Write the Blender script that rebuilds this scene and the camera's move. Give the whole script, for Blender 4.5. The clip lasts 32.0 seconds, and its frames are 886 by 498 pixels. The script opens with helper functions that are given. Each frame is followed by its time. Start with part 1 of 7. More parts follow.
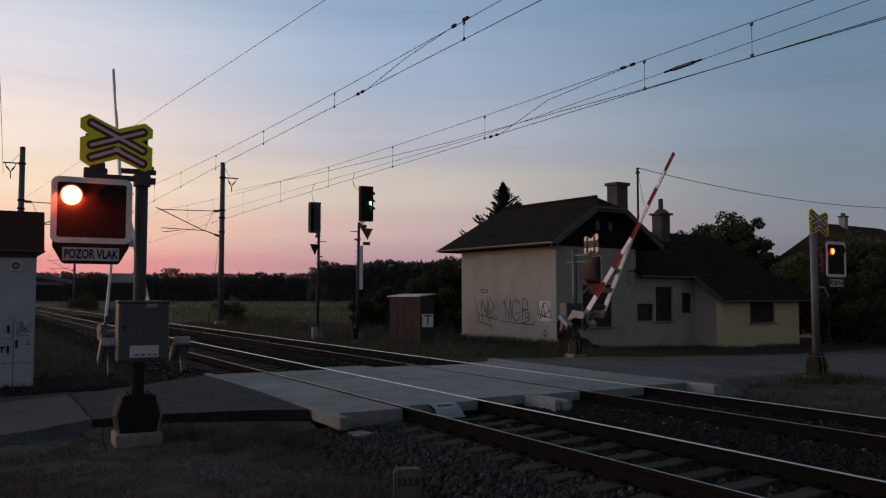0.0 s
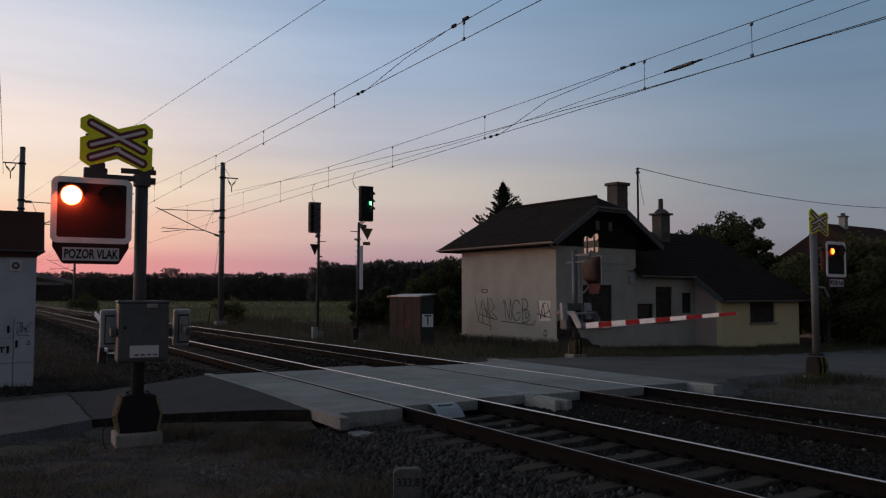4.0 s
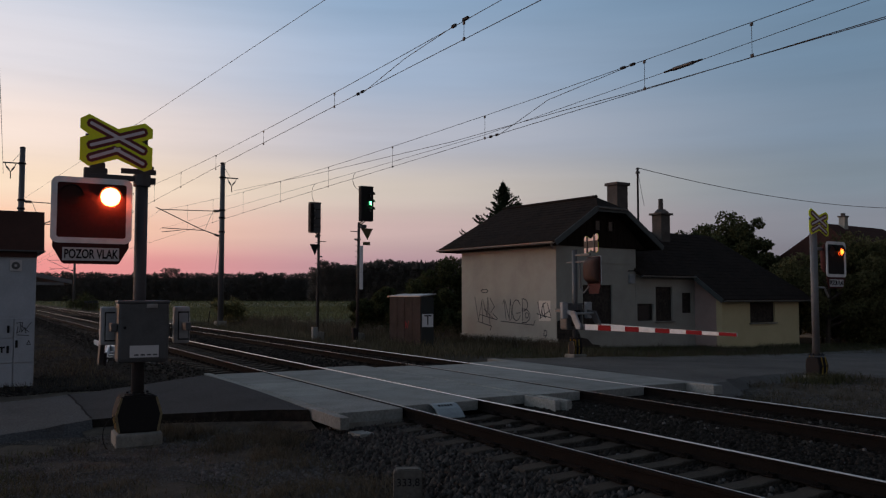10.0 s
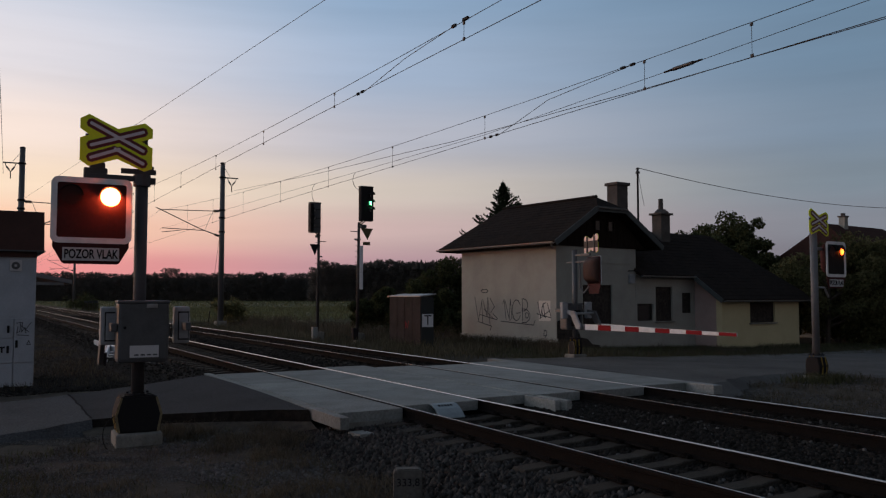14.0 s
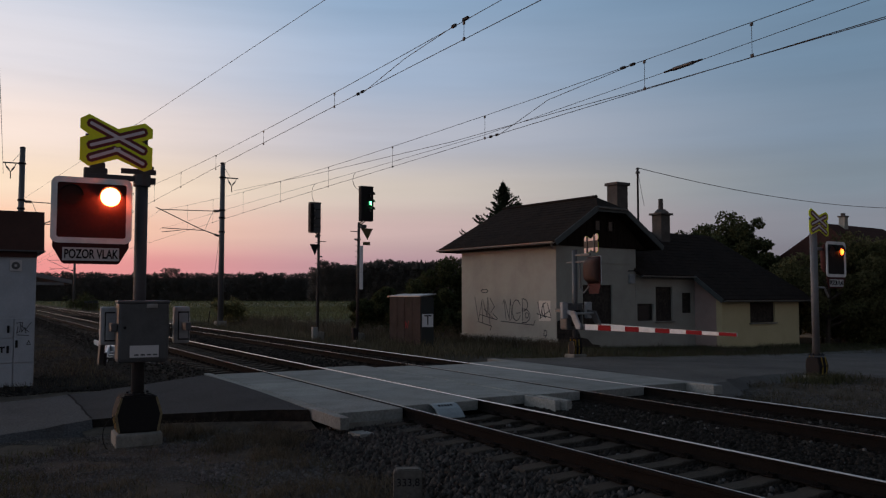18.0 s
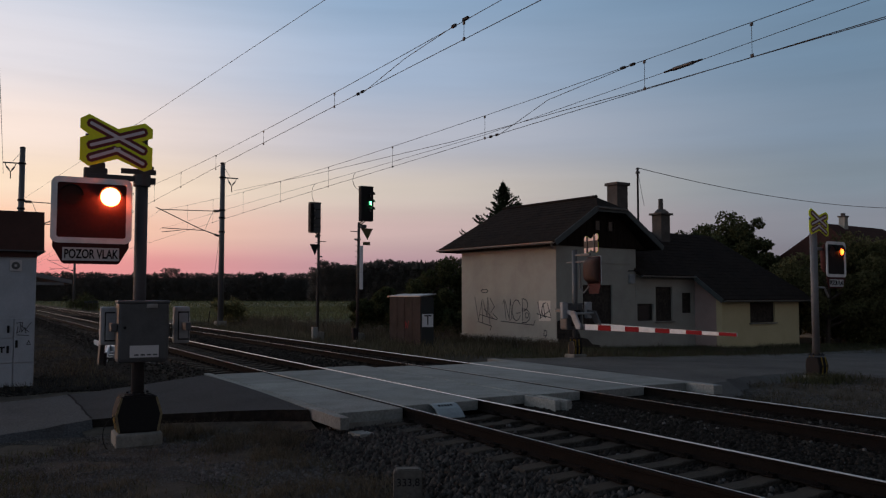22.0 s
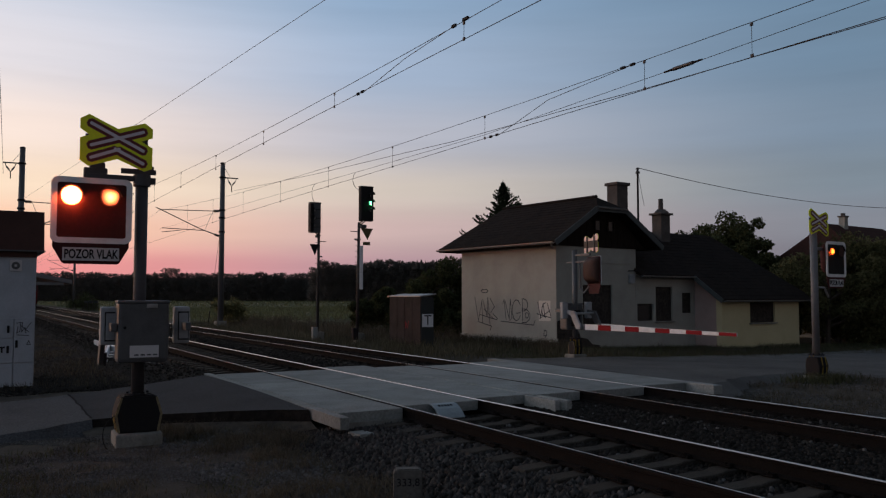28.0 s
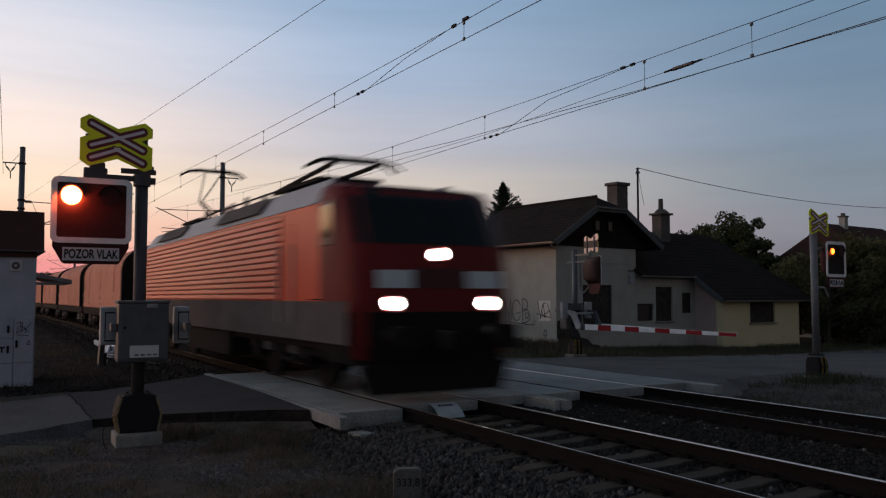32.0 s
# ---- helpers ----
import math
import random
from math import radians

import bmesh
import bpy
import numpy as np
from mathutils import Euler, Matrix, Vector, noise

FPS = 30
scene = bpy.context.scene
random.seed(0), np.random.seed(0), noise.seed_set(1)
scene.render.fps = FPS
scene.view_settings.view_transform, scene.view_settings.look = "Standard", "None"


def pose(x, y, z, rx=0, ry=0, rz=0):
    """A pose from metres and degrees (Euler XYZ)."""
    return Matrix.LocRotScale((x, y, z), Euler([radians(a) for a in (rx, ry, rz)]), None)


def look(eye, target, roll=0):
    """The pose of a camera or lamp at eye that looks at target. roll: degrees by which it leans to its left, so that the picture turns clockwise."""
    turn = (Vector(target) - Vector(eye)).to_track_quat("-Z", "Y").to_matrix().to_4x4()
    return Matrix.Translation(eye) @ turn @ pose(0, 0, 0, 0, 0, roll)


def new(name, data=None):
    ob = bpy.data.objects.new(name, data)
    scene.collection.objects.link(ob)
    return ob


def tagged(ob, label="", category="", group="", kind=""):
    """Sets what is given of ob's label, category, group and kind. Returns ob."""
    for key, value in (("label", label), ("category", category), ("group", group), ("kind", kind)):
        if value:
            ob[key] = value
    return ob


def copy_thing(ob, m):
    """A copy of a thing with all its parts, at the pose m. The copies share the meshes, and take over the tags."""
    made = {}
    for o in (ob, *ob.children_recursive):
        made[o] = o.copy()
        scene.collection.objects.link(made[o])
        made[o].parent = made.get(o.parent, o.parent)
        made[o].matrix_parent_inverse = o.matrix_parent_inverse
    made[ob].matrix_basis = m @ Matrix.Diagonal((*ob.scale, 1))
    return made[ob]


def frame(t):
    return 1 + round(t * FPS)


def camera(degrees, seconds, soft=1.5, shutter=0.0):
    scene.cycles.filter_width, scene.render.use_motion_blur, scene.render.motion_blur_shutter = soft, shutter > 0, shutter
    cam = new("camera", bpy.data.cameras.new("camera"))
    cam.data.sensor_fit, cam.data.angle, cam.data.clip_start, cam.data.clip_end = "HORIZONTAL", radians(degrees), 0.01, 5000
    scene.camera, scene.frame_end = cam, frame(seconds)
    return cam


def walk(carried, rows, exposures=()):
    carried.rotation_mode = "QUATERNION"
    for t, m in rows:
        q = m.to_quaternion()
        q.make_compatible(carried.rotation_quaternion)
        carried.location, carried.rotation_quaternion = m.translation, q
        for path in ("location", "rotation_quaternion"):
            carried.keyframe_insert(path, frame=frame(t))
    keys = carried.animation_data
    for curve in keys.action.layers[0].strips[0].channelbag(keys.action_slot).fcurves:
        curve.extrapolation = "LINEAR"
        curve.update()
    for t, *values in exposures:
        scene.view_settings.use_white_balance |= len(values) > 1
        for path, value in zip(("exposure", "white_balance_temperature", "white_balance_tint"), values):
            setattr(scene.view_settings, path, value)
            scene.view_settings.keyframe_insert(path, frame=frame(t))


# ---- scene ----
# x: across the tracks, away from the camera; y: along the tracks, towards the oncoming train; z = 0: rail heads
cam = camera(56.8, 32.0, soft=1.25, shutter=0.6)
EYE, TURN, TILT = (0.0, 0.0, 1.66), -29.89, 3.355
walk(cam, [(0.0, pose(*EYE, 90 + TILT, 0, TURN)), (32.0, pose(*EYE, 90 + TILT, 0, TURN))], [(0.0, 0.02), (9.0, 0.03), (28.0, 0.06), (31.0, 0.08), (32.0, 0.14)])


# ---- dusk sky ----
def make_sky():
    world = bpy.data.worlds.new("dusk_sky")
    scene.world = world
    world.use_nodes = True
    nt = world.node_tree
    nt.nodes.clear()
    N, L = nt.nodes.new, nt.links.new
    tc = N("ShaderNodeTexCoord")
    sep = N("ShaderNodeSeparateXYZ")
    L(tc.outputs["Generated"], sep.inputs[0])
    dot = N("ShaderNodeVectorMath")
    dot.operation = "DOT_PRODUCT"
    dot.inputs[1].default_value = WEST
    L(tc.outputs["Generated"], dot.inputs[0])

    def ramp(src, stops):
        r = N("ShaderNodeValToRGB")
        r.color_ramp.interpolation = "EASE"
        els = r.color_ramp.elements
        while len(els) < len(stops):
            els.new(0.5)
        for e, (p, c) in zip(els, stops):
            e.position, e.color = p, (*[(v / 255 / 12.92 if v < 10 else ((v / 255 + 0.055) / 1.055) ** 2.4) for v in c], 1)
        L(src, r.inputs[0])
        return r.outputs[0]

    west = ramp(sep.outputs[2], SKY_WEST)
    mid = ramp(sep.outputs[2], SKY_MID)
    east = ramp(sep.outputs[2], SKY_EAST)
    core = ramp(sep.outputs[2], SKY_CORE)
    anti = ramp(sep.outputs[2], SKY_ANTI)

    def blend(a, b, lo, hi):
        mr = N("ShaderNodeMapRange")
        mr.interpolation_type = "SMOOTHSTEP"
        mr.inputs["From Min"].default_value, mr.inputs["From Max"].default_value = lo, hi
        L(dot.outputs["Value"], mr.inputs["Value"])
        mx = N("ShaderNodeMix")
        mx.data_type = "RGBA"
        L(mr.outputs[0], mx.inputs[0])
        L(a, mx.inputs[6])
        L(b, mx.inputs[7])
        return mx.outputs[2]

    col = blend(blend(blend(blend(anti, east, -0.60, -0.14), mid, -0.14, 0.50), west, 0.38, 0.80), core, 0.80, 1.0)
    # faint high cloud
    no = N("ShaderNodeTexNoise")
    mp = N("ShaderNodeMapping")
    mp.inputs["Scale"].default_value = (1.5, 1.5, 20.0)
    L(tc.outputs["Generated"], mp.inputs[0])
    L(mp.outputs[0], no.inputs[0])
    no.inputs["Scale"].default_value, no.inputs["Detail"].default_value = 1.6, 5
    mr = N("ShaderNodeMapRange")
    mr.inputs["To Min"].default_value, mr.inputs["To Max"].default_value = 0.945, 1.055
    mr.inputs["From Min"].default_value, mr.inputs["From Max"].default_value = 0.3, 0.7
    L(no.outputs[0], mr.inputs["Value"])
    bg = N("ShaderNodeBackground")
    out = N("ShaderNodeOutputWorld")
    L(col, bg.inputs["Color"])
    # the sky is brightest over the place where the sun went down
    hot = N("ShaderNodeMapRange")
    hot.inputs["From Min"].default_value, hot.inputs["From Max"].default_value = 0.80, 1.0
    hot.inputs["To Min"].default_value, hot.inputs["To Max"].default_value = 1.0, 2.4
    L(dot.outputs["Value"], hot.inputs["Value"])
    mul = N("ShaderNodeMath")
    mul.operation = "MULTIPLY"
    L(mr.outputs[0], mul.inputs[0])
    L(hot.outputs[0], mul.inputs[1])
    L(mul.outputs[0], bg.inputs["Strength"])
    L(bg.outputs[0], out.inputs["Surface"])


WEST = (-0.64, 0.768, 0.0)
SKY_CORE = [(0.0, (255, 132, 70)), (0.035, (255, 160, 92)), (0.075, (255, 196, 136)), (0.125, (255, 222, 180)),
            (0.18, (250, 228, 210)), (0.26, (228, 220, 220)), (0.36, (196, 202, 216)), (0.75, (99, 112, 128))]
SKY_WEST = [(0.0, (222, 128, 132)), (0.035, (240, 150, 146)), (0.075, (253, 200, 170)), (0.125, (254, 227, 200)),
            (0.18, (249, 228, 215)), (0.26, (229, 223, 227)), (0.36, (200, 208, 224)), (0.75, (107, 120, 136))]
SKY_MID = [(0.0, (172, 134, 148)), (0.035, (181, 147, 155)), (0.08, (201, 174, 171)), (0.13, (209, 196, 185)),
           (0.19, (184, 185, 196)), (0.27, (163, 180, 204)), (0.36, (143, 169, 198)), (0.75, (89, 104, 122))]
SKY_EAST = [(0.0, (116, 109, 120)), (0.035, (121, 119, 129)), (0.08, (128, 132, 142)), (0.13, (125, 138, 150)),
            (0.19, (119, 137, 156)), (0.27, (109, 133, 156)), (0.36, (100, 127, 152)), (0.75, (77, 92, 110))]
# the rosy band over the opposite horizon
SKY_ANTI = [(0.0, (89, 82, 89)), (0.035, (107, 95, 100)), (0.08, (128, 112, 105)), (0.13, (133, 116, 109)),
            (0.19, (124, 114, 111)), (0.27, (112, 110, 113)), (0.36, (102, 107, 116)), (0.75, (68, 81, 98))]
make_sky()
# the last warm light from the sun's place, just under the western horizon
glow = new("afterglow_sun", bpy.data.lights.new("afterglow_sun", "SUN"))
glow.data.energy, glow.data.angle, glow.data.color = 0.24, radians(24), (1.0, 0.47, 0.27)
glow.matrix_world = look((-80, 92, 12), (0, 0, 0))


# ---- materials ----
def mat(name, color, rough=0.6, metal=0.0, grain=0.0, scale=20.0, stain=0.0, stain_scale=1.5, stain_color=None, bump=0.0,
        island=0.0, objrand=0.0, emit=None, strength=0.0, spec=0.5, stretch=None, thin=0.0):
    m = bpy.data.materials.new(name)
    m.use_nodes = True
    nt = m.node_tree
    b = nt.nodes["Principled BSDF"]
    N, L = nt.nodes.new, nt.links.new
    b.inputs["Roughness"].default_value, b.inputs["Metallic"].default_value = rough, metal
    b.inputs["Specular IOR Level"].default_value = spec
    if emit:
        b.inputs["Emission Color"].default_value, b.inputs["Emission Strength"].default_value = (*emit, 1), strength
    tc = N("ShaderNodeTexCoord")
    vec = tc.outputs["Object"]
    if stretch:
        mp = N("ShaderNodeMapping")
        mp.inputs["Scale"].default_value = stretch
        L(vec, mp.inputs[0])
        vec = mp.outputs[0]
    rgb = N("ShaderNodeRGB")
    rgb.outputs[0].default_value = (*color, 1)
    col = rgb.outputs[0]

    def mixin(col, fac, other, mode="MIX"):
        mx = N("ShaderNodeMix")
        mx.data_type, mx.blend_type = "RGBA", mode
        L(fac, mx.inputs[0])
        L(col, mx.inputs[6])
        if isinstance(other, tuple):
            mx.inputs[7].default_value = (*other, 1)
        else:
            L(other, mx.inputs[7])
        return mx.outputs[2]

    def scaled(src, lo, hi, a=0.0, z=1.0):
        mr = N("ShaderNodeMapRange")
        for k, v in zip(("From Min", "From Max", "To Min", "To Max"), (lo, hi, a, z)):
            mr.inputs[k].default_value = v
        L(src, mr.inputs["Value"])
        return mr.outputs[0]

    def times(col, val):
        mx = N("ShaderNodeVectorMath")
        mx.operation = "SCALE"
        L(col, mx.inputs[0])
        L(val, mx.inputs["Scale"])
        return mx.outputs[0]

    if stain:
        n = N("ShaderNodeTexNoise")
        n.inputs["Scale"].default_value, n.inputs["Detail"].default_value, n.inputs["Roughness"].default_value = stain_scale, 6, 0.65
        L(vec, n.inputs[0])
        col = mixin(col, scaled(n.outputs[0], 0.42, 0.72, 0, stain), stain_color or tuple(c * 0.45 for c in color))
    if grain or bump:
        n2 = N("ShaderNodeTexNoise")
        n2.inputs["Scale"].default_value, n2.inputs["Detail"].default_value = scale, 8
        L(vec, n2.inputs[0])
        if grain:
            col = times(col, scaled(n2.outputs[0], 0.25, 0.75, 1 - grain, 1 + grain))
            L(scaled(n2.outputs[0], 0.2, 0.8, max(rough - 0.12, 0.02), min(rough + 0.12, 1)), b.inputs["Roughness"])
        if bump:
            bp = N("ShaderNodeBump")
            bp.inputs["Strength"].default_value, bp.inputs["Distance"].default_value = min(bump, 1), 0.02
            L(n2.outputs[0], bp.inputs["Height"])
            L(bp.outputs[0], b.inputs["Normal"])
    if island:
        g = N("ShaderNodeNewGeometry")
        col = times(col, scaled(g.outputs["Random Per Island"], 0, 1, 1 - island, 1 + island))
    if objrand:
        oi = N("ShaderNodeObjectInfo")
        col = times(col, scaled(oi.outputs["Random"], 0, 1, 1 - objrand, 1 + objrand))
    L(col, b.inputs["Base Color"])
    if thin:
        # leaves and blades pass part of the light on to their other side
        tl, mx, out = N("ShaderNodeBsdfTranslucent"), N("ShaderNodeMixShader"), nt.nodes["Material Output"]
        L(col, tl.inputs["Color"])
        mx.inputs[0].default_value = thin
        L(b.outputs[0], mx.inputs[1])
        L(tl.outputs[0], mx.inputs[2])
        L(mx.outputs[0], out.inputs["Surface"])
    return m


def ground_mat(name, a, b_, c, s1=0.35, s2=4.0):
    m = mat(name, a, rough=0.95, grain=0.35, scale=28, stain=1.0, stain_scale=s1, stain_color=b_, bump=0.9, spec=0.04)
    nt = m.node_tree
    N, L = nt.nodes.new, nt.links.new
    bs = nt.nodes["Principled BSDF"]
    old = bs.inputs["Base Color"].links[0].from_socket
    n = N("ShaderNodeTexNoise")
    n.inputs["Scale"].default_value, n.inputs["Detail"].default_value = s2, 7
    tc = N("ShaderNodeTexCoord")
    L(tc.outputs["Object"], n.inputs[0])
    mr = N("ShaderNodeMapRange")
    mr.inputs["From Min"].default_value, mr.inputs["From Max"].default_value = 0.45, 0.65
    L(n.outputs[0], mr.inputs["Value"])
    mx = N("ShaderNodeMix")
    mx.data_type = "RGBA"
    L(mr.outputs[0], mx.inputs[0])
    L(old, mx.inputs[6])
    mx.inputs[7].default_value = (*c, 1)
    L(mx.outputs[2], bs.inputs["Base Color"])
    return m


M_SOIL = ground_mat("soil_and_dry_grass", (0.076, 0.066, 0.056), (0.038, 0.034, 0.030), (0.098, 0.084, 0.066))
M_FIELD = ground_mat("crop_field", (0.098, 0.106, 0.058), (0.070, 0.078, 0.044), (0.11, 0.108, 0.066), 0.06, 0.9)
M_ASPHALT = mat("asphalt", (0.051, 0.0505, 0.053), 0.95, grain=0.5, scale=34, stain=0.7, stain_scale=0.7, stain_color=(0.035, 0.0345, 0.036), bump=0.6, spec=0.12)
M_OLDROAD = mat("old_asphalt", (0.092, 0.091, 0.094), 0.95, grain=0.5, scale=36, stain=0.8, stain_scale=0.9, stain_color=(0.060, 0.059, 0.060), bump=0.7, spec=0.12)
M_PATCH = mat("worn_asphalt", (0.135, 0.126, 0.118), 0.95, grain=0.35, scale=55, stain=0.85, stain_scale=0.5, stain_color=(0.076, 0.070, 0.065), bump=0.6, spec=0.1)
M_CONC = mat("concrete_panel", (0.285, 0.287, 0.268), 0.9, grain=0.28, scale=30, stain=0.9, stain_scale=1.3, stain_color=(0.185, 0.185, 0.168), bump=0.5, objrand=0.12, spec=0.2)
M_CONC_D = mat("weathered_concrete", (0.24, 0.225, 0.20), 0.9, grain=0.25, scale=40, stain=0.8, stain_scale=2.5, stain_color=(0.12, 0.11, 0.09), bump=0.5)
M_SLEEPER = mat("concrete_sleeper", (0.062, 0.052, 0.042), 0.95, grain=0.3, scale=40, stain=0.9, stain_scale=3.0, stain_color=(0.042, 0.034, 0.027), bump=0.6, objrand=0.18, spec=0.1)
M_RUST = mat("rusty_rail_steel", (0.0145, 0.0115, 0.0100), 0.9, grain=0.35, scale=60, stain=0.6, stain_scale=4, stain_color=(0.010, 0.0082, 0.0075), bump=0.4, spec=0.05)
M_HEAD = mat("polished_rail_head", (0.50, 0.455, 0.43), 0.33, 1.0, grain=0.08, scale=90)
M_BALLAST = ground_mat("ballast_bed", (0.022, 0.019, 0.016), (0.013, 0.0115, 0.010), (0.030, 0.026, 0.022), 1.2, 18.0)
M_STONE = mat("ballast_stone", (0.027, 0.0235, 0.0205), 0.95, grain=0.3, scale=50, island=0.5, spec=0.05)
M_GRAVEL = mat("pale_gravel", (0.100, 0.095, 0.092), 0.95, grain=0.3, scale=50, island=0.45, spec=0.1)
M_STONE_DUSTY = mat("dusty_ballast_stone", (0.056, 0.051, 0.047), 0.95, grain=0.3, scale=50, island=0.55, spec=0.05)
# soil colour lowered to stand for the shade of the grass over it
M_DARKSOIL = ground_mat("dark_soil_with_shade", (0.017, 0.014, 0.012), (0.010, 0.009, 0.008), (0.024, 0.020, 0.017), 1.2, 9.0)
M_WEED = mat("brown_green_weeds", (0.092, 0.086, 0.058), 0.9, island=0.55, spec=0.1, thin=0.45)
M_OLIVE = mat("olive_sign_back", (0.10, 0.078, 0.028), 0.6, grain=0.1, scale=20)
M_HOUSING = mat("brown_lamp_housing", (0.075, 0.041, 0.033), 0.7, spec=0.15, grain=0.12, scale=14, stain=0.5, stain_scale=4)
M_BAND = mat("dull_white_band", (0.68, 0.73, 0.72), 0.6, grain=0.05, scale=14)
M_GALV = mat("galvanised_steel", (0.33, 0.33, 0.33), 0.5, 0.7, grain=0.15, scale=30, stain=0.5, stain_scale=4)
M_GREY = mat("grey_painted_steel", (0.080, 0.082, 0.086), 0.5, 0.0, grain=0.12, scale=30, stain=0.6, stain_scale=3)
M_MAST = mat("dark_brown_mast_paint", (0.045, 0.036, 0.034), 0.65, grain=0.2, scale=20, stain=0.5, stain_scale=3)
# post grey darkened to stand for the near signal's silhouette against the sky
M_POST_D = mat("silhouette_grey_post", (0.056, 0.053, 0.058), 0.6, 0.1, grain=0.15, scale=30, stain=0.4, stain_scale=3)
M_POST_L = mat("pale_grey_post", (0.15, 0.15, 0.155), 0.6, 0.1, grain=0.12, scale=30, stain=0.5, stain_scale=3)
M_HEDGE = mat("olive_hedge_foliage", (0.135, 0.128, 0.060), 0.9, island=0.5, spec=0.1, thin=0.6)
M_POST = mat("grey_signal_post", (0.12, 0.12, 0.125), 0.55, 0.2, grain=0.1, scale=30, stain=0.4, stain_scale=3)
M_BLACK = mat("matt_black_paint", (0.017, 0.016, 0.017), 0.7, grain=0.2, scale=30, spec=0.12)
# the black is tinted red to stand for the lamps' glow
M_BOARD = mat("black_board_with_red_glow", (0.066, 0.017, 0.016), 0.75, grain=0.2, scale=20, spec=0.2)
M_WHITE = mat("white_reflective_paint", (0.80, 0.79, 0.79), 0.5, grain=0.05, scale=30, stain=0.4, stain_scale=4)
M_RED = mat("red_reflective_paint", (0.27, 0.010, 0.014), 0.75, spec=0.2, grain=0.08, scale=30, stain=0.3, stain_scale=4)
M_YELLOW = mat("yellow_reflective_sheet", (0.82, 0.87, 0.016), 0.5, grain=0.05, scale=30)
M_STRIPE_Y = mat("yellow_hazard_paint", (0.45, 0.30, 0.03), 0.6, grain=0.1, scale=30, stain=0.4, stain_scale=8)
M_FOOT_EDGE = mat("worn_pale_yellow_paint", (0.20, 0.16, 0.085), 0.8, grain=0.3, scale=20, stain=0.8, stain_scale=9, stain_color=(0.05, 0.04, 0.03))
M_CROSS_R = mat("dark_red_sign_sheet", (0.13, 0.014, 0.016), 0.5, grain=0.05, scale=30)
M_CROSS_W = mat("white_sign_sheet", (0.66, 0.62, 0.66), 0.5, grain=0.05, scale=30)
M_PLATE = mat("white_name_plate", (0.56, 0.54, 0.54), 0.5, grain=0.05, scale=40)
# pink base carries the sunset glow on the plain metal back
M_ALU = mat("sunset_tinted_aluminium_back", (0.76, 0.57, 0.53), 0.5, 0.2, grain=0.08, scale=30, stain=0.3, stain_scale=5)
M_LENS = mat("dark_red_lens", (0.045, 0.013, 0.012), 0.4, spec=0.2)
M_LAMP = mat("lit_red_signal_lamp", (1.0, 0.2, 0.05), 0.4, emit=(1.0, 0.17, 0.035), strength=40.0)


def hot_core(m, r0, r1, core, edge):
    """Brighter towards the lamp's middle, as a bulb behind a lens is."""
    nt = m.node_tree
    N, L = nt.nodes.new, nt.links.new
    tc, ln, mr, mx = N("ShaderNodeTexCoord"), N("ShaderNodeVectorMath"), N("ShaderNodeMapRange"), N("ShaderNodeMix")
    ln.operation, mx.data_type = "LENGTH", "RGBA"
    L(tc.outputs["Object"], ln.inputs[0])
    L(ln.outputs["Value"], mr.inputs["Value"])
    mr.inputs["From Min"].default_value, mr.inputs["From Max"].default_value = r0, r1
    L(mr.outputs[0], mx.inputs[0])
    mx.inputs[6].default_value, mx.inputs[7].default_value = (*core, 1), (*edge, 1)
    bs = nt.nodes["Principled BSDF"]
    L(mx.outputs[2], bs.inputs["Emission Color"])


hot_core(M_LAMP, 0.095, 0.132, (1.0, 0.36, 0.13), (0.95, 0.035, 0.002))
M_LAMP_OFF_BEAM = mat("red_signal_lamp_seen_off_its_beam", (1.0, 0.2, 0.05), 0.4, emit=(1.0, 0.17, 0.035), strength=7.0)
hot_core(M_LAMP_OFF_BEAM, 0.03, 0.09, (1.0, 0.30, 0.03), (0.6, 0.016, 0.001))
M_PLATE_BLUE = mat("galvanised_deflector", (0.30, 0.34, 0.35), 0.55, grain=0.1, scale=30, stain=0.4, stain_scale=5)
M_KM = mat("old_stone", (0.105, 0.098, 0.088), 0.9, grain=0.3, scale=35, stain=0.9, stain_scale=6, stain_color=(0.07, 0.065, 0.055), bump=0.6)
M_CWT = mat("pale_grey_paint", (0.33, 0.335, 0.345), 0.55, grain=0.08, scale=25, stain=0.5, stain_scale=4)
M_GREEN = mat("lit_green_signal_lamp", (0.1, 1.0, 0.4), 0.4, emit=(0.10, 1.0, 0.28), strength=16.0)
M_HEADLIGHT = mat("lit_headlight", (1, 1, 0.95), 0.3, emit=(1.0, 0.94, 0.82), strength=30.0)
M_PLASTER = mat("beige_plaster", (0.375, 0.362, 0.318), 0.95, grain=0.07, scale=35, stain=0.75, stain_scale=0.9, stain_color=(0.285, 0.268, 0.236), bump=0.5, spec=0.15)
M_PLASTER_Y = mat("yellow_plaster", (0.58, 0.51, 0.31), 0.95, grain=0.06, scale=35, stain=0.35, stain_scale=0.9, stain_color=(0.42, 0.34, 0.18), bump=0.35, spec=0.2)
M_PLASTER_P = mat("pink_plaster", (0.42, 0.32, 0.285), 0.95, grain=0.06, scale=35, stain=0.3, stain_scale=0.9, bump=0.35, spec=0.2)
M_ROOF = mat("dark_roof_shingle", (0.028, 0.0213, 0.018), 0.95, grain=0.4, scale=16, stain=0.8, stain_scale=1.6, stain_color=(0.016, 0.0135, 0.0125), bump=0.5, spec=0.04)
M_TILE = mat("old_red_roof_tile", (0.058, 0.027, 0.021), 0.9, grain=0.25, scale=10, stain=0.5, stain_scale=1.0, bump=0.4, spec=0.1)
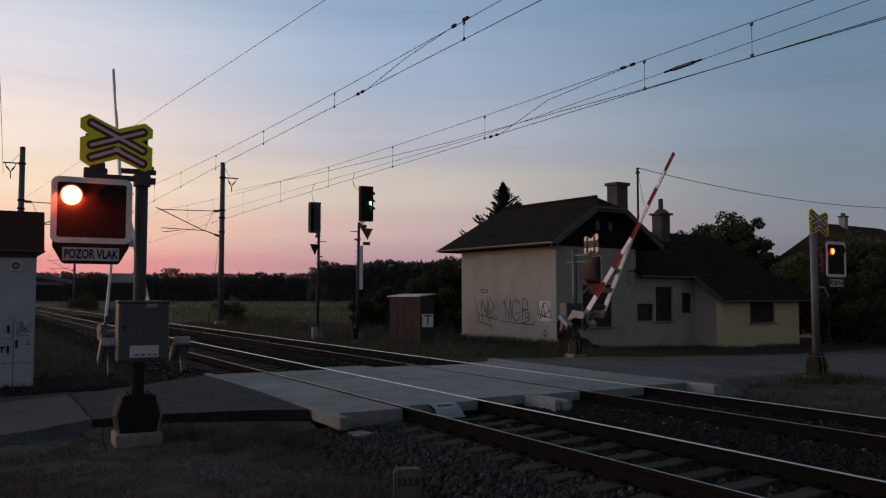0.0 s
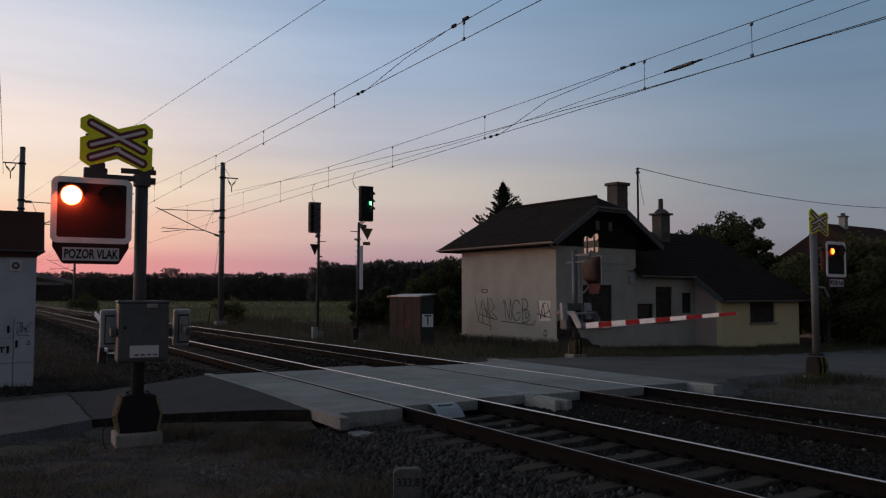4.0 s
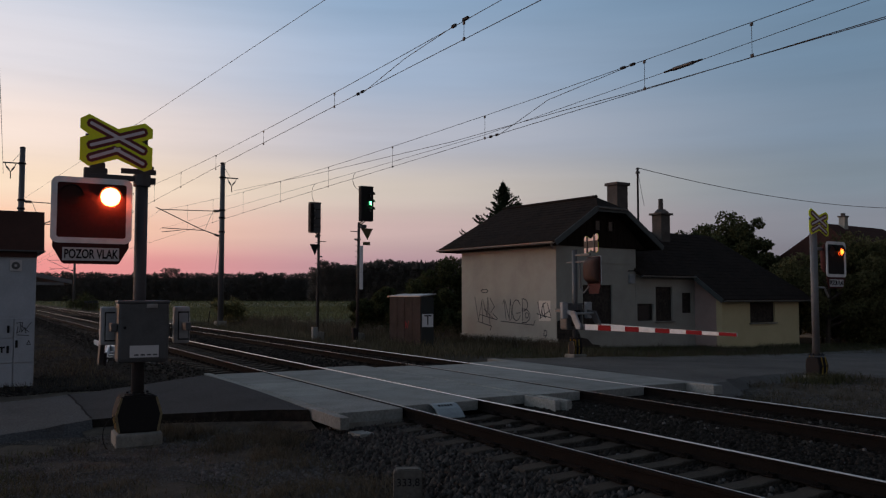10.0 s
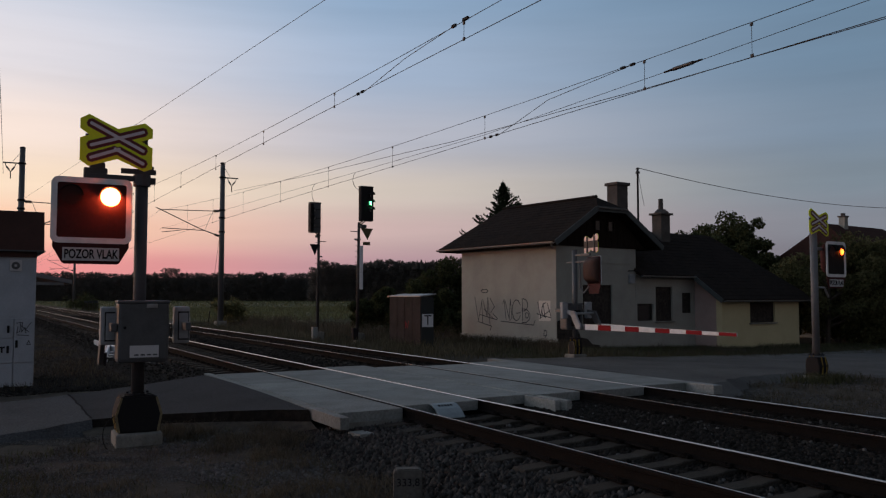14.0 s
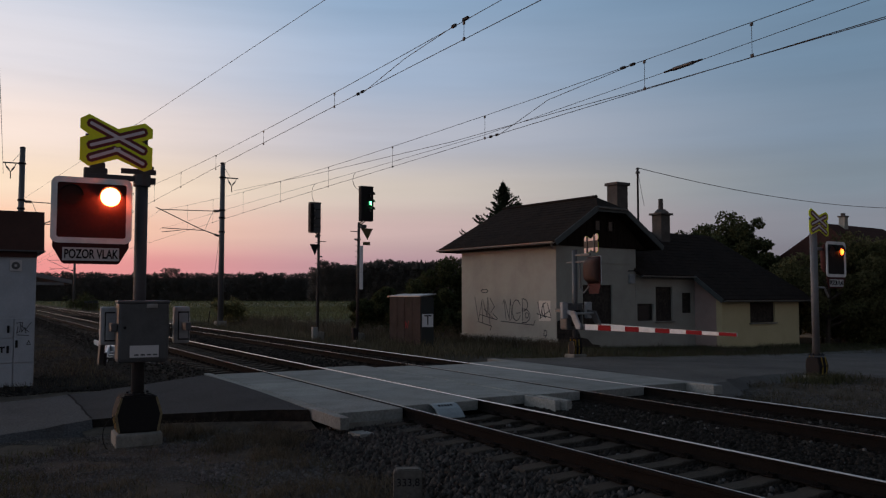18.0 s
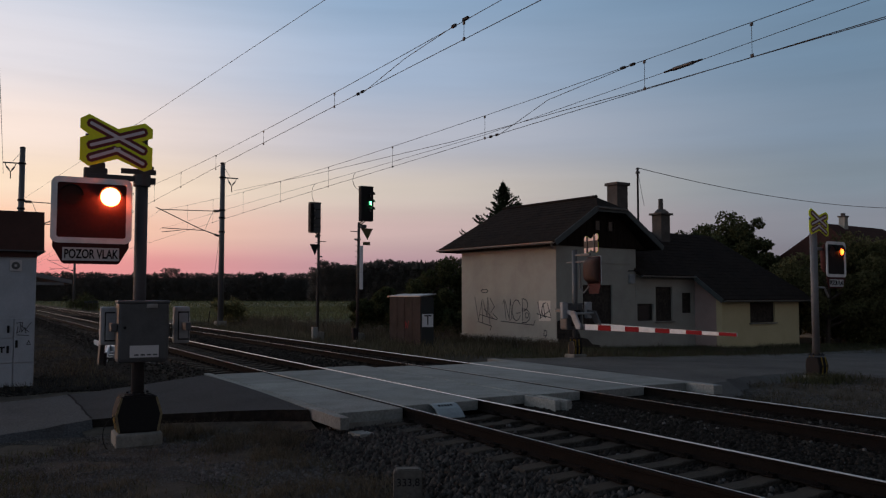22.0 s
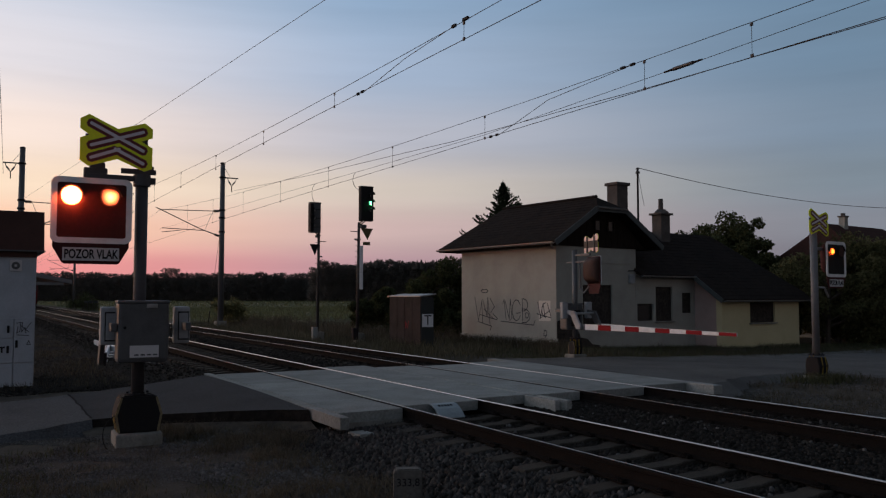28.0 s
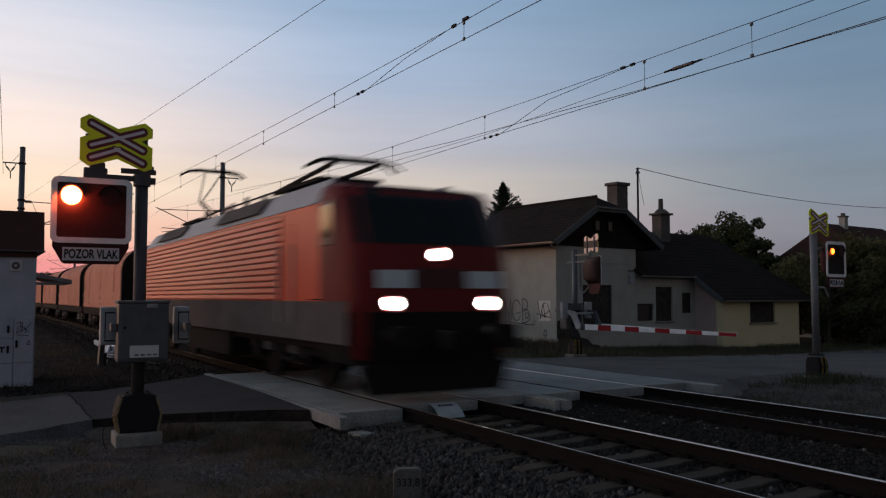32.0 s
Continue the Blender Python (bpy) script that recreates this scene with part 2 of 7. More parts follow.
M_TIMBER = mat("dark_brown_boarding", (0.021, 0.015, 0.012), 0.9, grain=0.35, scale=18, bump=0.4, stretch=(1, 1, 0.15), spec=0.05)
M_FASCIA = mat("grey_verge_board", (0.070, 0.080, 0.080), 0.7, grain=0.12, scale=18, stain=0.5, stain_scale=3)
M_GUTTER = mat("zinc_gutter", (0.32, 0.30, 0.29), 0.45, 0.5, grain=0.12, scale=20)
M_BRICKUP = mat("boarded_opening", (0.056, 0.046, 0.040), 0.9, grain=0.45, scale=9, stain=0.8, stain_scale=2.6, stain_color=(0.026, 0.022, 0.020), bump=0.5, spec=0.1)
M_DARKWIN = mat("dark_window_glass", (0.012, 0.012, 0.013), 0.25, spec=0.5)
M_CHIM = mat("chimney_render", (0.115, 0.10, 0.09), 0.95, grain=0.2, scale=16, stain=0.7, stain_scale=2.0, bump=0.5, spec=0.2)
M_GRAFF = mat("black_spray_paint", (0.03, 0.03, 0.035), 0.7)
M_HUT = mat("white_hut_panel", (0.42, 0.44, 0.475), 0.8, grain=0.06, scale=25, stain=0.4, stain_scale=1.4, bump=0.15, spec=0.3)
M_HUTROOF = mat("brown_hut_roof", (0.075, 0.036, 0.030), 0.7, grain=0.15, scale=18, stain=0.3, stain_scale=2, spec=0.25)
M_BROWNBOX = mat("brown_sheet_steel", (0.030, 0.024, 0.025), 0.7, grain=0.35, scale=5, stain=0.9, stain_scale=1.6, stain_color=(0.012, 0.010, 0.011), spec=0.08, bump=0.25)
M_DARKBOX = mat("dark_green_sheet_steel", (0.03, 0.034, 0.034), 0.6, grain=0.15, scale=14, spec=0.3)
M_BARK = mat("bark", (0.06, 0.045, 0.035), 0.95, grain=0.4, scale=20, bump=0.8, spec=0.1)
M_LEAF = mat("broadleaf_foliage", (0.064, 0.072, 0.034), 0.9, island=0.45, spec=0.1, thin=0.45)
# base raised and greyed to put distance haze into the foliage colour
M_LEAF_D = mat("hazed_woodland_foliage", (0.132, 0.119, 0.106), 0.95, island=0.15, spec=0.0, thin=0.5)
M_NEEDLE = mat("spruce_needles", (0.028, 0.040, 0.022), 0.9, island=0.4, spec=0.1, thin=0.2)
M_FIELD_CROP = mat("crop_blades", (0.120, 0.128, 0.066), 0.9, island=0.4, spec=0.05, thin=0.5)
M_STRAW = mat("straw_blades", (0.112, 0.094, 0.067), 0.9, island=0.5, spec=0.1, thin=0.3)
M_GRASS_DRY = mat("dry_grass_blades", (0.090, 0.077, 0.056), 0.9, island=0.5, spec=0.1, thin=0.35)
M_GRASS = mat("green_grass_blades", (0.072, 0.074, 0.040), 0.9, island=0.5, spec=0.1, thin=0.4)
M_WIRE = mat("contact_wire_copper", (0.035, 0.03, 0.03), 0.6, 0.5)
M_INSUL = mat("brown_porcelain_insulator", (0.022, 0.014, 0.012), 0.5)
M_LOCO = mat("traffic_red_paint", (0.54, 0.052, 0.018), 0.45, grain=0.06, scale=12, stain=0.35, stain_scale=1.0, stain_color=(0.40, 0.042, 0.02), spec=0.20)
# the body's red again, darkened to put the front's shade into the colour
M_LOCO_FRONT_SHADE = mat("traffic_red_paint_front_shade", (0.155, 0.016, 0.015), 0.55, spec=0.12, grain=0.08, scale=12, stain=0.5, stain_scale=1.2, stain_color=(0.085, 0.014, 0.013))
M_LOCO_D = mat("dark_red_trim_and_groove_shade", (0.07, 0.010, 0.008), 0.6)
M_LOCO_GREY = mat("grey_skirt_paint", (0.105, 0.093, 0.088), 0.85, spec=0.04, grain=0.2, scale=10, stain=0.6, stain_scale=1.0)
M_LOCO_ROOF = mat("light_grey_roof_paint", (0.30, 0.29, 0.295), 0.6, grain=0.08, scale=10, stain=0.5, stain_scale=1.0)
M_UNDER = mat("black_running_gear", (0.017, 0.015, 0.014), 0.9, grain=0.3, scale=20, spec=0.06)
M_GLASS_D = mat("tinted_windscreen", (0.008, 0.012, 0.011), 0.15, spec=0.3)
M_CABGLASS = mat("cab_side_window", (0.10, 0.06, 0.045), 0.12, 0.4)
M_TARP = mat("orange_wagon_tarpaulin", (0.66, 0.29, 0.20), 0.85, spec=0.05, grain=0.12, scale=8, stain=0.5, stain_scale=0.7, stain_color=(0.42, 0.18, 0.13), bump=0.4)


# ---- mesh tools ----
def add_box(bm, c, s, rz=0.0, bev=0.0, rot=None):
    m = Matrix.Translation(c) @ (rot.to_4x4() if rot else Matrix.Rotation(radians(rz), 4, "Z")) @ Matrix.Diagonal((*s, 1))
    vs = bmesh.ops.create_cube(bm, size=1.0, matrix=m)["verts"]
    if bev:
        es = {e for v in vs for e in v.link_edges}
        bmesh.ops.bevel(bm, geom=list(es), offset=bev, segments=2, affect="EDGES", profile=0.6)
    return bm


def add_cyl(bm, p0, p1, r0, r1=None, seg=14, caps=True):
    p0, p1 = Vector(p0), Vector(p1)
    d = p1 - p0
    m = Matrix.Translation((p0 + p1) / 2) @ d.to_track_quat("Z", "Y").to_matrix().to_4x4()
    bmesh.ops.create_cone(bm, cap_ends=caps, segments=seg, radius1=r0, radius2=r0 if r1 is None else r1, depth=d.length, matrix=m)
    return bm


def add_path(bm, pts, r, seg=6):
    for a, b in zip(pts[:-1], pts[1:]):
        add_cyl(bm, a, b, r, r, seg, True)
    return bm


def add_prism(bm, pts, place, d):
    """The outline pts, taken to space by place(u, v, w), from w = 0 to w = d."""
    a = [bm.verts.new(place(u, v, 0)) for u, v in pts]
    b = [bm.verts.new(place(u, v, d)) for u, v in pts]
    bm.faces.new(a)
    bm.faces.new(b[::-1])
    for i in range(len(pts)):
        j = (i + 1) % len(pts)
        bm.faces.new((a[j], a[i], b[i], b[j]))
    bmesh.ops.recalc_face_normals(bm, faces=bm.faces[:])
    return bm


def box(c, s, rz=0.0, bev=0.0, rot=None):
    return add_box(bmesh.new(), c, s, rz, bev, rot)


def cyl(p0, p1, r0, r1=None, seg=14):
    return add_cyl(bmesh.new(), p0, p1, r0, r1, seg)


def link(name, bm, material, smooth=False):
    me = bpy.data.meshes.new(name)
    bm.to_mesh(me)
    bm.free()
    me.materials.append(material)
    if smooth:
        me.polygons.foreach_set("use_smooth", [True] * len(me.polygons))
    return new(name, me)


def part(name, bm, material, parent, label="", smooth=False):
    ob = link(name, bm, material, smooth)
    ob.parent = parent
    return tagged(ob, label)


def thing(name, m, label, category, group="", kind=""):
    ob = new(name)
    ob.empty_display_size = 0.1
    ob.matrix_basis = m
    return tagged(ob, label, category, group, kind)


def solid(name, bm, material, label, category="", group="", kind="", smooth=False):
    return tagged(link(name, bm, material, smooth), label, category, group, kind)


def from_arrays(name, verts, faces, material):
    me = bpy.data.meshes.new(name)
    nv, nf, k = len(verts), len(faces), faces.shape[1]
    me.vertices.add(nv)
    me.vertices.foreach_set("co", np.ascontiguousarray(verts, dtype=np.float32).ravel())
    me.loops.add(nf * k)
    me.loops.foreach_set("vertex_index", np.ascontiguousarray(faces, dtype=np.int32).ravel())
    me.polygons.add(nf)
    me.polygons.foreach_set("loop_start", np.arange(0, nf * k, k, dtype=np.int32))
    me.update(calc_edges=True)
    me.materials.append(material)
    return new(name, me)


def lettering(name, text, size, material, parent, m, label="", bold=0.0):
    cu = bpy.data.curves.new(name, "FONT")
    cu.body, cu.size, cu.extrude, cu.align_x, cu.align_y = text, size, 0.002, "CENTER", "CENTER"
    cu.offset = bold
    tmp = new(name + "_outline", cu)
    me = bpy.data.meshes.new_from_object(tmp.evaluated_get(bpy.context.evaluated_depsgraph_get()))
    bpy.data.objects.remove(tmp)
    me.materials.clear()
    me.materials.append(material)
    ob = new(name, me)
    ob.parent = parent
    ob.matrix_basis = m
    return tagged(ob, label)


rng = np.random.default_rng(7)
TRACKS = (6.465, 10.20)
GAUGE = 1.505


# ---- ground ----
def ground_z(x, y):
    z = np.interp(x, [-40, 0, 1.5, 3.2, 4.2, 12.6, 13.6, 17, 40], [-0.42, -0.36, -0.345, -0.33, -0.36, -0.36, -0.36, -0.34, -0.32])
    drop = np.interp(x, [19, 22, 25, 30, 35, 60], [0.0, -0.05, -0.14, -0.25, -0.38, -0.42])
    z = z + drop * np.clip((y - 4) / 6, 0, 1) * np.clip((47 - y) / 8, 0, 1)
    road = ((x < 4.3) & (y > 13.0) & (y < 17.3)) | ((x > 12.4) & (y > 13.0) & (y < 17.6))
    return np.where(road, z - 0.09, z)


def ground_bumps(x, y):
    """Height of the uneven ground at the places x, y."""
    b = np.array([noise.noise((p * 0.9, q * 0.9, 0)) * 0.03 + noise.noise((p * 2.6, q * 2.6, 4)) * 0.018 for p, q in zip(x, y)])
    return ground_z(x, y) + b


def make_ground():
    xs = np.unique(np.concatenate([[-2500, -1200, -500, -200, -80, -40, -20], np.arange(-10, 40, 0.4), [45, 55, 70, 100, 160, 260, 450, 800, 1500, 2500]]))
    ys = np.unique(np.concatenate([[-2500, -1000, -300, -100, -40, -20, -10], np.arange(-6, 45, 0.4), [50, 60, 80, 110, 160, 260, 450, 800, 1500, 2500]]))
    X, Y = np.meshgrid(xs, ys, indexing="ij")
    Z = ground_z(X, Y)
    near = (X > -10) & (X < 40) & (Y > -6) & (Y < 45)
    bumps = np.array([[noise.noise((x * 0.9, y * 0.9, 0)) * 0.03 + noise.noise((x * 2.6, y * 2.6, 4)) * 0.018 for y in ys] for x in xs])
    Z = Z + np.where(near & ~((X > 4.2) & (X < 12.8)), bumps, 0)
    n, m = X.shape
    idx = np.arange(n * m).reshape(n, m)
    f = np.stack([idx[:-1, :-1], idx[1:, :-1], idx[1:, 1:], idx[:-1, 1:]], -1).reshape(-1, 4)
    ob = from_arrays("ground", np.stack([X, Y, Z], -1).reshape(-1, 3), f, M_SOIL)
    ob.data.polygons.foreach_set("use_smooth", [True] * len(ob.data.polygons))
    tagged(ob, "dark soil with short dry grass beside the tracks", "ground", kind="structure")


make_ground()


def soil_patch(name, x0, x1, y0, y1, material, label):
    """A thin uneven layer that follows the ground."""
    xs, ys = np.arange(x0, x1 + 0.01, 0.2), np.arange(y0, y1 + 0.01, 0.4)
    X, Y = np.meshgrid(xs, ys, indexing="ij")
    Z = (ground_bumps(X.ravel(), Y.ravel()) + 0.025).reshape(X.shape)
    Z[0], Z[-1], Z[:, 0], Z[:, -1] = Z[0] - 0.12, Z[-1] - 0.12, Z[:, 0] - 0.12, Z[:, -1] - 0.12
    idx = np.arange(X.size).reshape(X.shape)
    f = np.stack([idx[:-1, :-1], idx[1:, :-1], idx[1:, 1:], idx[:-1, 1:]], -1).reshape(-1, 4)
    ob = from_arrays(name, np.stack([X, Y, Z], -1).reshape(-1, 3), f, material)
    ob.data.polygons.foreach_set("use_smooth", [True] * len(ob.data.polygons))
    tagged(ob, label, "soil", kind="structure")


def dense(rows, step, wobble, seed):
    """Rows of a road at even steps, with ragged edges."""
    xs = [r[0] for r in rows]
    out = []
    for x in sorted({*xs, *np.arange(max(xs[0], -14), min(xs[-1], 46), step)}):
        y0, y1, z = [float(np.interp(x, xs, [r[k] for r in rows])) for k in (1, 2, 3)]
        w = wobble if xs[0] < x < xs[-1] else 0
        out.append((x, y0 + w * noise.noise((x * 1.7, seed, 0)) + w * 0.5 * noise.noise((x * 6, seed, 3)), y1 + w * noise.noise((x * 1.7, seed, 8)), z))
    return out


def sheet(name, rows, material, label, category, thick=0.10, shoulder=0.0, flank=None):
    """A slab from rows of cross sections: (x, y0, y1, z), with its own thickness."""
    bm = bmesh.new()
    top = [[bm.verts.new((x, y0 + (y1 - y0) * k / 6, z + 0.03 * math.sin(math.pi * k / 6))) for k in range(7)] for x, y0, y1, z in rows]
    low = [[bm.verts.new((v.co.x, v.co.y + (-shoulder if v is r[0] else shoulder if v is r[6] else 0), v.co.z - thick)) for v in r] for r in top]
    for i in range(len(rows) - 1):
        for k in range(6):
            bm.faces.new((top[i][k], top[i + 1][k], top[i + 1][k + 1], top[i][k + 1]))
        bm.faces.new((top[i][0], low[i][0], low[i + 1][0], top[i + 1][0]))
        bm.faces.new((top[i][6], top[i + 1][6], low[i + 1][6], low[i][6]))
    bmesh.ops.recalc_face_normals(bm, faces=bm.faces[:])
    ob = solid(name, bm, material, label, category, kind="structure")
    if flank:
        # the flank is another, darker material
        ob.data.materials.append(flank)
        for f in ob.data.polygons:
            f.material_index = 1 if abs(f.normal.z) < 0.75 else 0
    return ob


ROAD_OLD = [(-120, 11.0, 18.2, -0.40), (-30, 11.9, 18.2, -0.36), (-6, 12.55, 17.3, -0.31), (0, 12.95, 17.1, -0.28), (1.0, 13.38, 17.2, -0.25), (1.66, 13.72, 17.4, -0.215)]
ROAD_RAMP = [(1.668, 13.74, 17.4, -0.222), (2.2, 13.58, 17.5, -0.19), (2.7, 13.28, 17.6, -0.155), (3.2, 12.92, 17.7, -0.115), (3.6, 12.60, 17.8, -0.085), (4.0, 12.25, 17.9, -0.055), (4.44, 11.75, 18.05, -0.025)]
ROAD_FAR = [(12.42, 11.4, 18.9, -0.025), (13.2, 11.8, 19.5, -0.09), (15, 12.9, 19.9, -0.17), (17, 13.5, 20.2, -0.22), (18.2, 13.5, 20.2, -0.25), (19, 13.0, 19.8, -0.275), (21.5, 11.6, 19.8, -0.32), (25, 10.2, 19.9, -0.40), (27, 10.0, 20.0, -0.44), (30, 10.0, 20.6, -0.50), (35.3, 10.0, 22.2, -0.61), (45, 12.0, 23.2, -0.66), (120, 20.0, 40.0, -0.68)]
sheet("road_near", dense(ROAD_OLD, 0.25, 0.10, 3), M_OLDROAD, "old pale grey asphalt road leading to the crossing", "road", 0.30, 0.34)
sheet("road_near", dense(ROAD_RAMP, 0.12, 0.05, 5), M_ASPHALT, "darker asphalt ramp up to the level crossing", "road", 0.16, 0.10, M_DARKSOIL)
sheet("road_far", dense(ROAD_FAR, 0.3, 0.22, 7), M_PATCH, "pale worn asphalt road beyond the level crossing", "road", 0.24, 0.45)


def bank(rows, width, drop, material, label):
    """Soil heaped against the near edge of a road."""
    bm = bmesh.new()
    g = []
    for x, y0, _, z in rows:
        low = float(ground_z(np.array(x), np.array(y0 - width))) - 0.03
        line = []
        for k in range(6):
            f = k / 5
            y = y0 + 0.08 - (width + 0.08) * f
            line.append(bm.verts.new((x, y, (z - drop) * (1 - f) ** 1.5 + low * (1 - (1 - f) ** 1.5) + 0.03 * noise.noise((x * 3, y * 3, 6)) * (0.2 < f < 0.9))))
        g.append(line)
    for a, b in zip(g[:-1], g[1:]):
        for k in range(5):
            bm.faces.new((a[k], a[k + 1], b[k + 1], b[k]))
    bmesh.ops.recalc_face_normals(bm, faces=bm.faces[:])
    solid("soil_bank", bm, material, label, "soil", kind="structure", smooth=True)


bank(dense([(1.5, 13.74, 17.4, -0.222), *ROAD_RAMP[1:]], 0.12, 0.05, 5), 1.1, 0.115, M_SOIL, "dark soil and gravel heaped against the asphalt edge")
crack = bmesh.new()
cpts = [(1.66 + 0.05 * noise.noise((y * 2.2, 1, 0)), y) for y in np.arange(13.8, 17.4, 0.22)]
for (xa, ya), (xb, yb) in zip(cpts[:-1], cpts[1:]):
    w_ = 0.014 + 0.012 * abs(noise.noise((ya * 4, 2, 0)))
    za = -0.213 + 0.03 * math.sin(math.pi * (ya - 13.72) / 4.48)
    zb = -0.213 + 0.03 * math.sin(math.pi * (yb - 13.72) / 4.48)
    q = [(xa - w_, ya, za), (xa + w_, ya, za), (xb + w_, yb, zb), (xb - w_, yb, zb)]
    crack.faces.new([crack.verts.new(p) for p in q])
bmesh.ops.remove_doubles(crack, verts=crack.verts[:], dist=0.012)
ex = bmesh.ops.extrude_face_region(crack, geom=crack.faces[:])
bmesh.ops.translate(crack, verts=[g for g in ex["geom"] if isinstance(g, bmesh.types.BMVert)], vec=(0, 0, 0.003))
bmesh.ops.recalc_face_normals(crack, faces=crack.faces[:])
solid("road_seam", crack, M_UNDER, "black tar seam across the road", "road seam", kind="structure")

fb = bmesh.new()
for q in ((14.9, 62, -0.30), (14.9, 900, -0.30), (900, 900, -0.30), (420, 62, -0.30), (60, 46, -0.30), (24, 46, -0.30)):
    fb.verts.new(q)
fb.faces.new(fb.verts[:])
solid("field", fb, M_FIELD, "wide green and straw-coloured crop field", "field", kind="structure")


# ---- tracks ----
BED_X = [3.5, 4.45, 5.1, 5.62, 5.82, 7.10, 7.30, 7.6, 8.3, 9.0, 9.36, 9.56, 10.84, 11.04, 11.6, 12.3, 13.2]
BED_Z = [-0.42, -0.27, -0.235, -0.222, -0.245, -0.245, -0.20, -0.185, -0.19, -0.185, -0.185, -0.185, -0.185, -0.185, -0.185, -0.25, -0.42]


def make_ballast():
    prof = list(zip(BED_X, BED_Z))
    ys = np.concatenate([np.arange(-30, 45, 0.5), [50, 60, 80, 120, 200, 400, 1000]])
    bm = bmesh.new()
    rows = [[bm.verts.new((x, y, z + 0.015 * noise.noise((x * 3, y * 3, 2)))) for x, z in prof] for y in ys]
    for a, b in zip(rows[:-1], rows[1:]):
        for i in range(len(prof) - 1):
            bm.faces.new((a[i], a[i + 1], b[i + 1], b[i]))
    solid("ballast", bm, M_BALLAST, "dark grey crushed stone track bed", "ballast", kind="structure", smooth=True)


make_ballast()


soil_patch("trackside_soil", -1.6, 4.2, 19.2, 60.0, M_DARKSOIL, "soil between the hut and the tracks, darkened for grass shade")


def stones(name, n, x0, x1, y0, y1, size, label, material=None, xy=None, thick=0.15, fine=False):
    """Crushed stones strewn over the track bed, or over the ground at the places xy; fine ones have eight faces."""
    t = (1 + 5 ** 0.5) / 2
    iv = np.array([(-1, t, 0), (1, t, 0), (-1, -t, 0), (1, -t, 0), (0, -1, t), (0, 1, t), (0, -1, -t), (0, 1, -t), (t, 0, -1), (t, 0, 1), (-t, 0, -1), (-t, 0, 1)]) / 1.9
    fc = np.array([(0, 11, 5), (0, 5, 1), (0, 1, 7), (0, 7, 10), (0, 10, 11), (1, 5, 9), (5, 11, 4), (11, 10, 2), (10, 7, 6), (7, 1, 8),
                   (3, 9, 4), (3, 4, 2), (3, 2, 6), (3, 6, 8), (3, 8, 9), (4, 9, 5), (2, 4, 11), (6, 2, 10), (8, 6, 7), (9, 8, 1)])
    if fine:
        iv = np.array([(1, 0, 0), (0, 1, 0), (-1, 0, 0), (0, -1, 0), (0, 0, 1), (0, 0, -1)]) * 1.15
        fc = np.array([(0, 1, 4), (1, 2, 4), (2, 3, 4), (3, 0, 4), (1, 0, 5), (2, 1, 5), (3, 2, 5), (0, 3, 5)])
    if xy is not None:
        n, x, y = len(xy), xy[:, 0], xy[:, 1]
        z = ground_bumps(x, y)
    else:
        x, y = rng.uniform(x0, x1, n), rng.uniform(y0, y1, n)
        z = np.interp(x, BED_X, BED_Z)
    s = size * rng.uniform(0.55, 1.25, n)
    a = rng.uniform(0, 2 * np.pi, n)
    v = iv[None] * (1 + rng.uniform(-0.28, 0.28, (n, len(iv), 1))) * s[:, None, None] * rng.uniform(0.65, 1.2, (n, 1, 3))
    c, q = np.cos(a)[:, None], np.sin(a)[:, None]
    v = np.stack([v[..., 0] * c - v[..., 1] * q, v[..., 0] * q + v[..., 1] * c, v[..., 2]], -1)
    v += np.stack([x, y, z + s * thick], -1)[:, None]
    f = (fc[None] + np.arange(n)[:, None, None] * len(iv)).reshape(-1, 3)
    tagged(from_arrays(name, v.reshape(-1, 3), f, material or M_STONE), label, "stones", kind="stuff")


stones("ballast_stones", 9500, 3.6, 5.75, 2.0, 11.3, 0.034, "dusty grey ballast stones on the outer shoulder", M_STONE_DUSTY, fine=True)
stones("ballast_stones", 14000, 5.75, 9.2, 2.0, 11.3, 0.029, "loose angular dark ballast stones round the sleepers")
stones("ballast_stones", 10000, 9.2, 13.0, 2.0, 11.6, 0.029, "loose angular dark ballast stones round the sleepers")
stones("pale_stones", 380, 3.6, 12.8, 2.0, 11.3, 0.030, "scattered paler stones on the track bed", M_GRAVEL, None, 0.6)
stones("ballast_stones", 6000, 2.3, 4.6, 19.0, 38.0, 0.036, "dark ballast spilled beside the near track", None, np.stack([4.6 - 4.6 * rng.uniform(0, 1, 14000) ** 1.6, 18.9 + 56.0 * rng.uniform(0, 1, 14000) ** 1.6], -1), 0.3, True)
stones("ballast_stones", 9000, 3.7, 13.0, 18.2, 38.0, 0.04, "loose angular dark ballast stones beyond the crossing", fine=True)
stones("ballast_stones", 7000, 3.6, 13.0, 38.0, 85.0, 0.065, "dark ballast stones farther down the line", fine=True)

RAIL = [(-0.075, -0.172), (0.075, -0.172), (0.075, -0.160), (0.012, -0.140), (0.010, -0.045), (0.036, -0.034), (0.036, -0.006), (0.030, -0.001), (-0.030, -0.001), (-0.036, -0.006), (-0.036, -0.034), (-0.010, -0.045), (-0.012, -0.140), (-0.075, -0.160)]
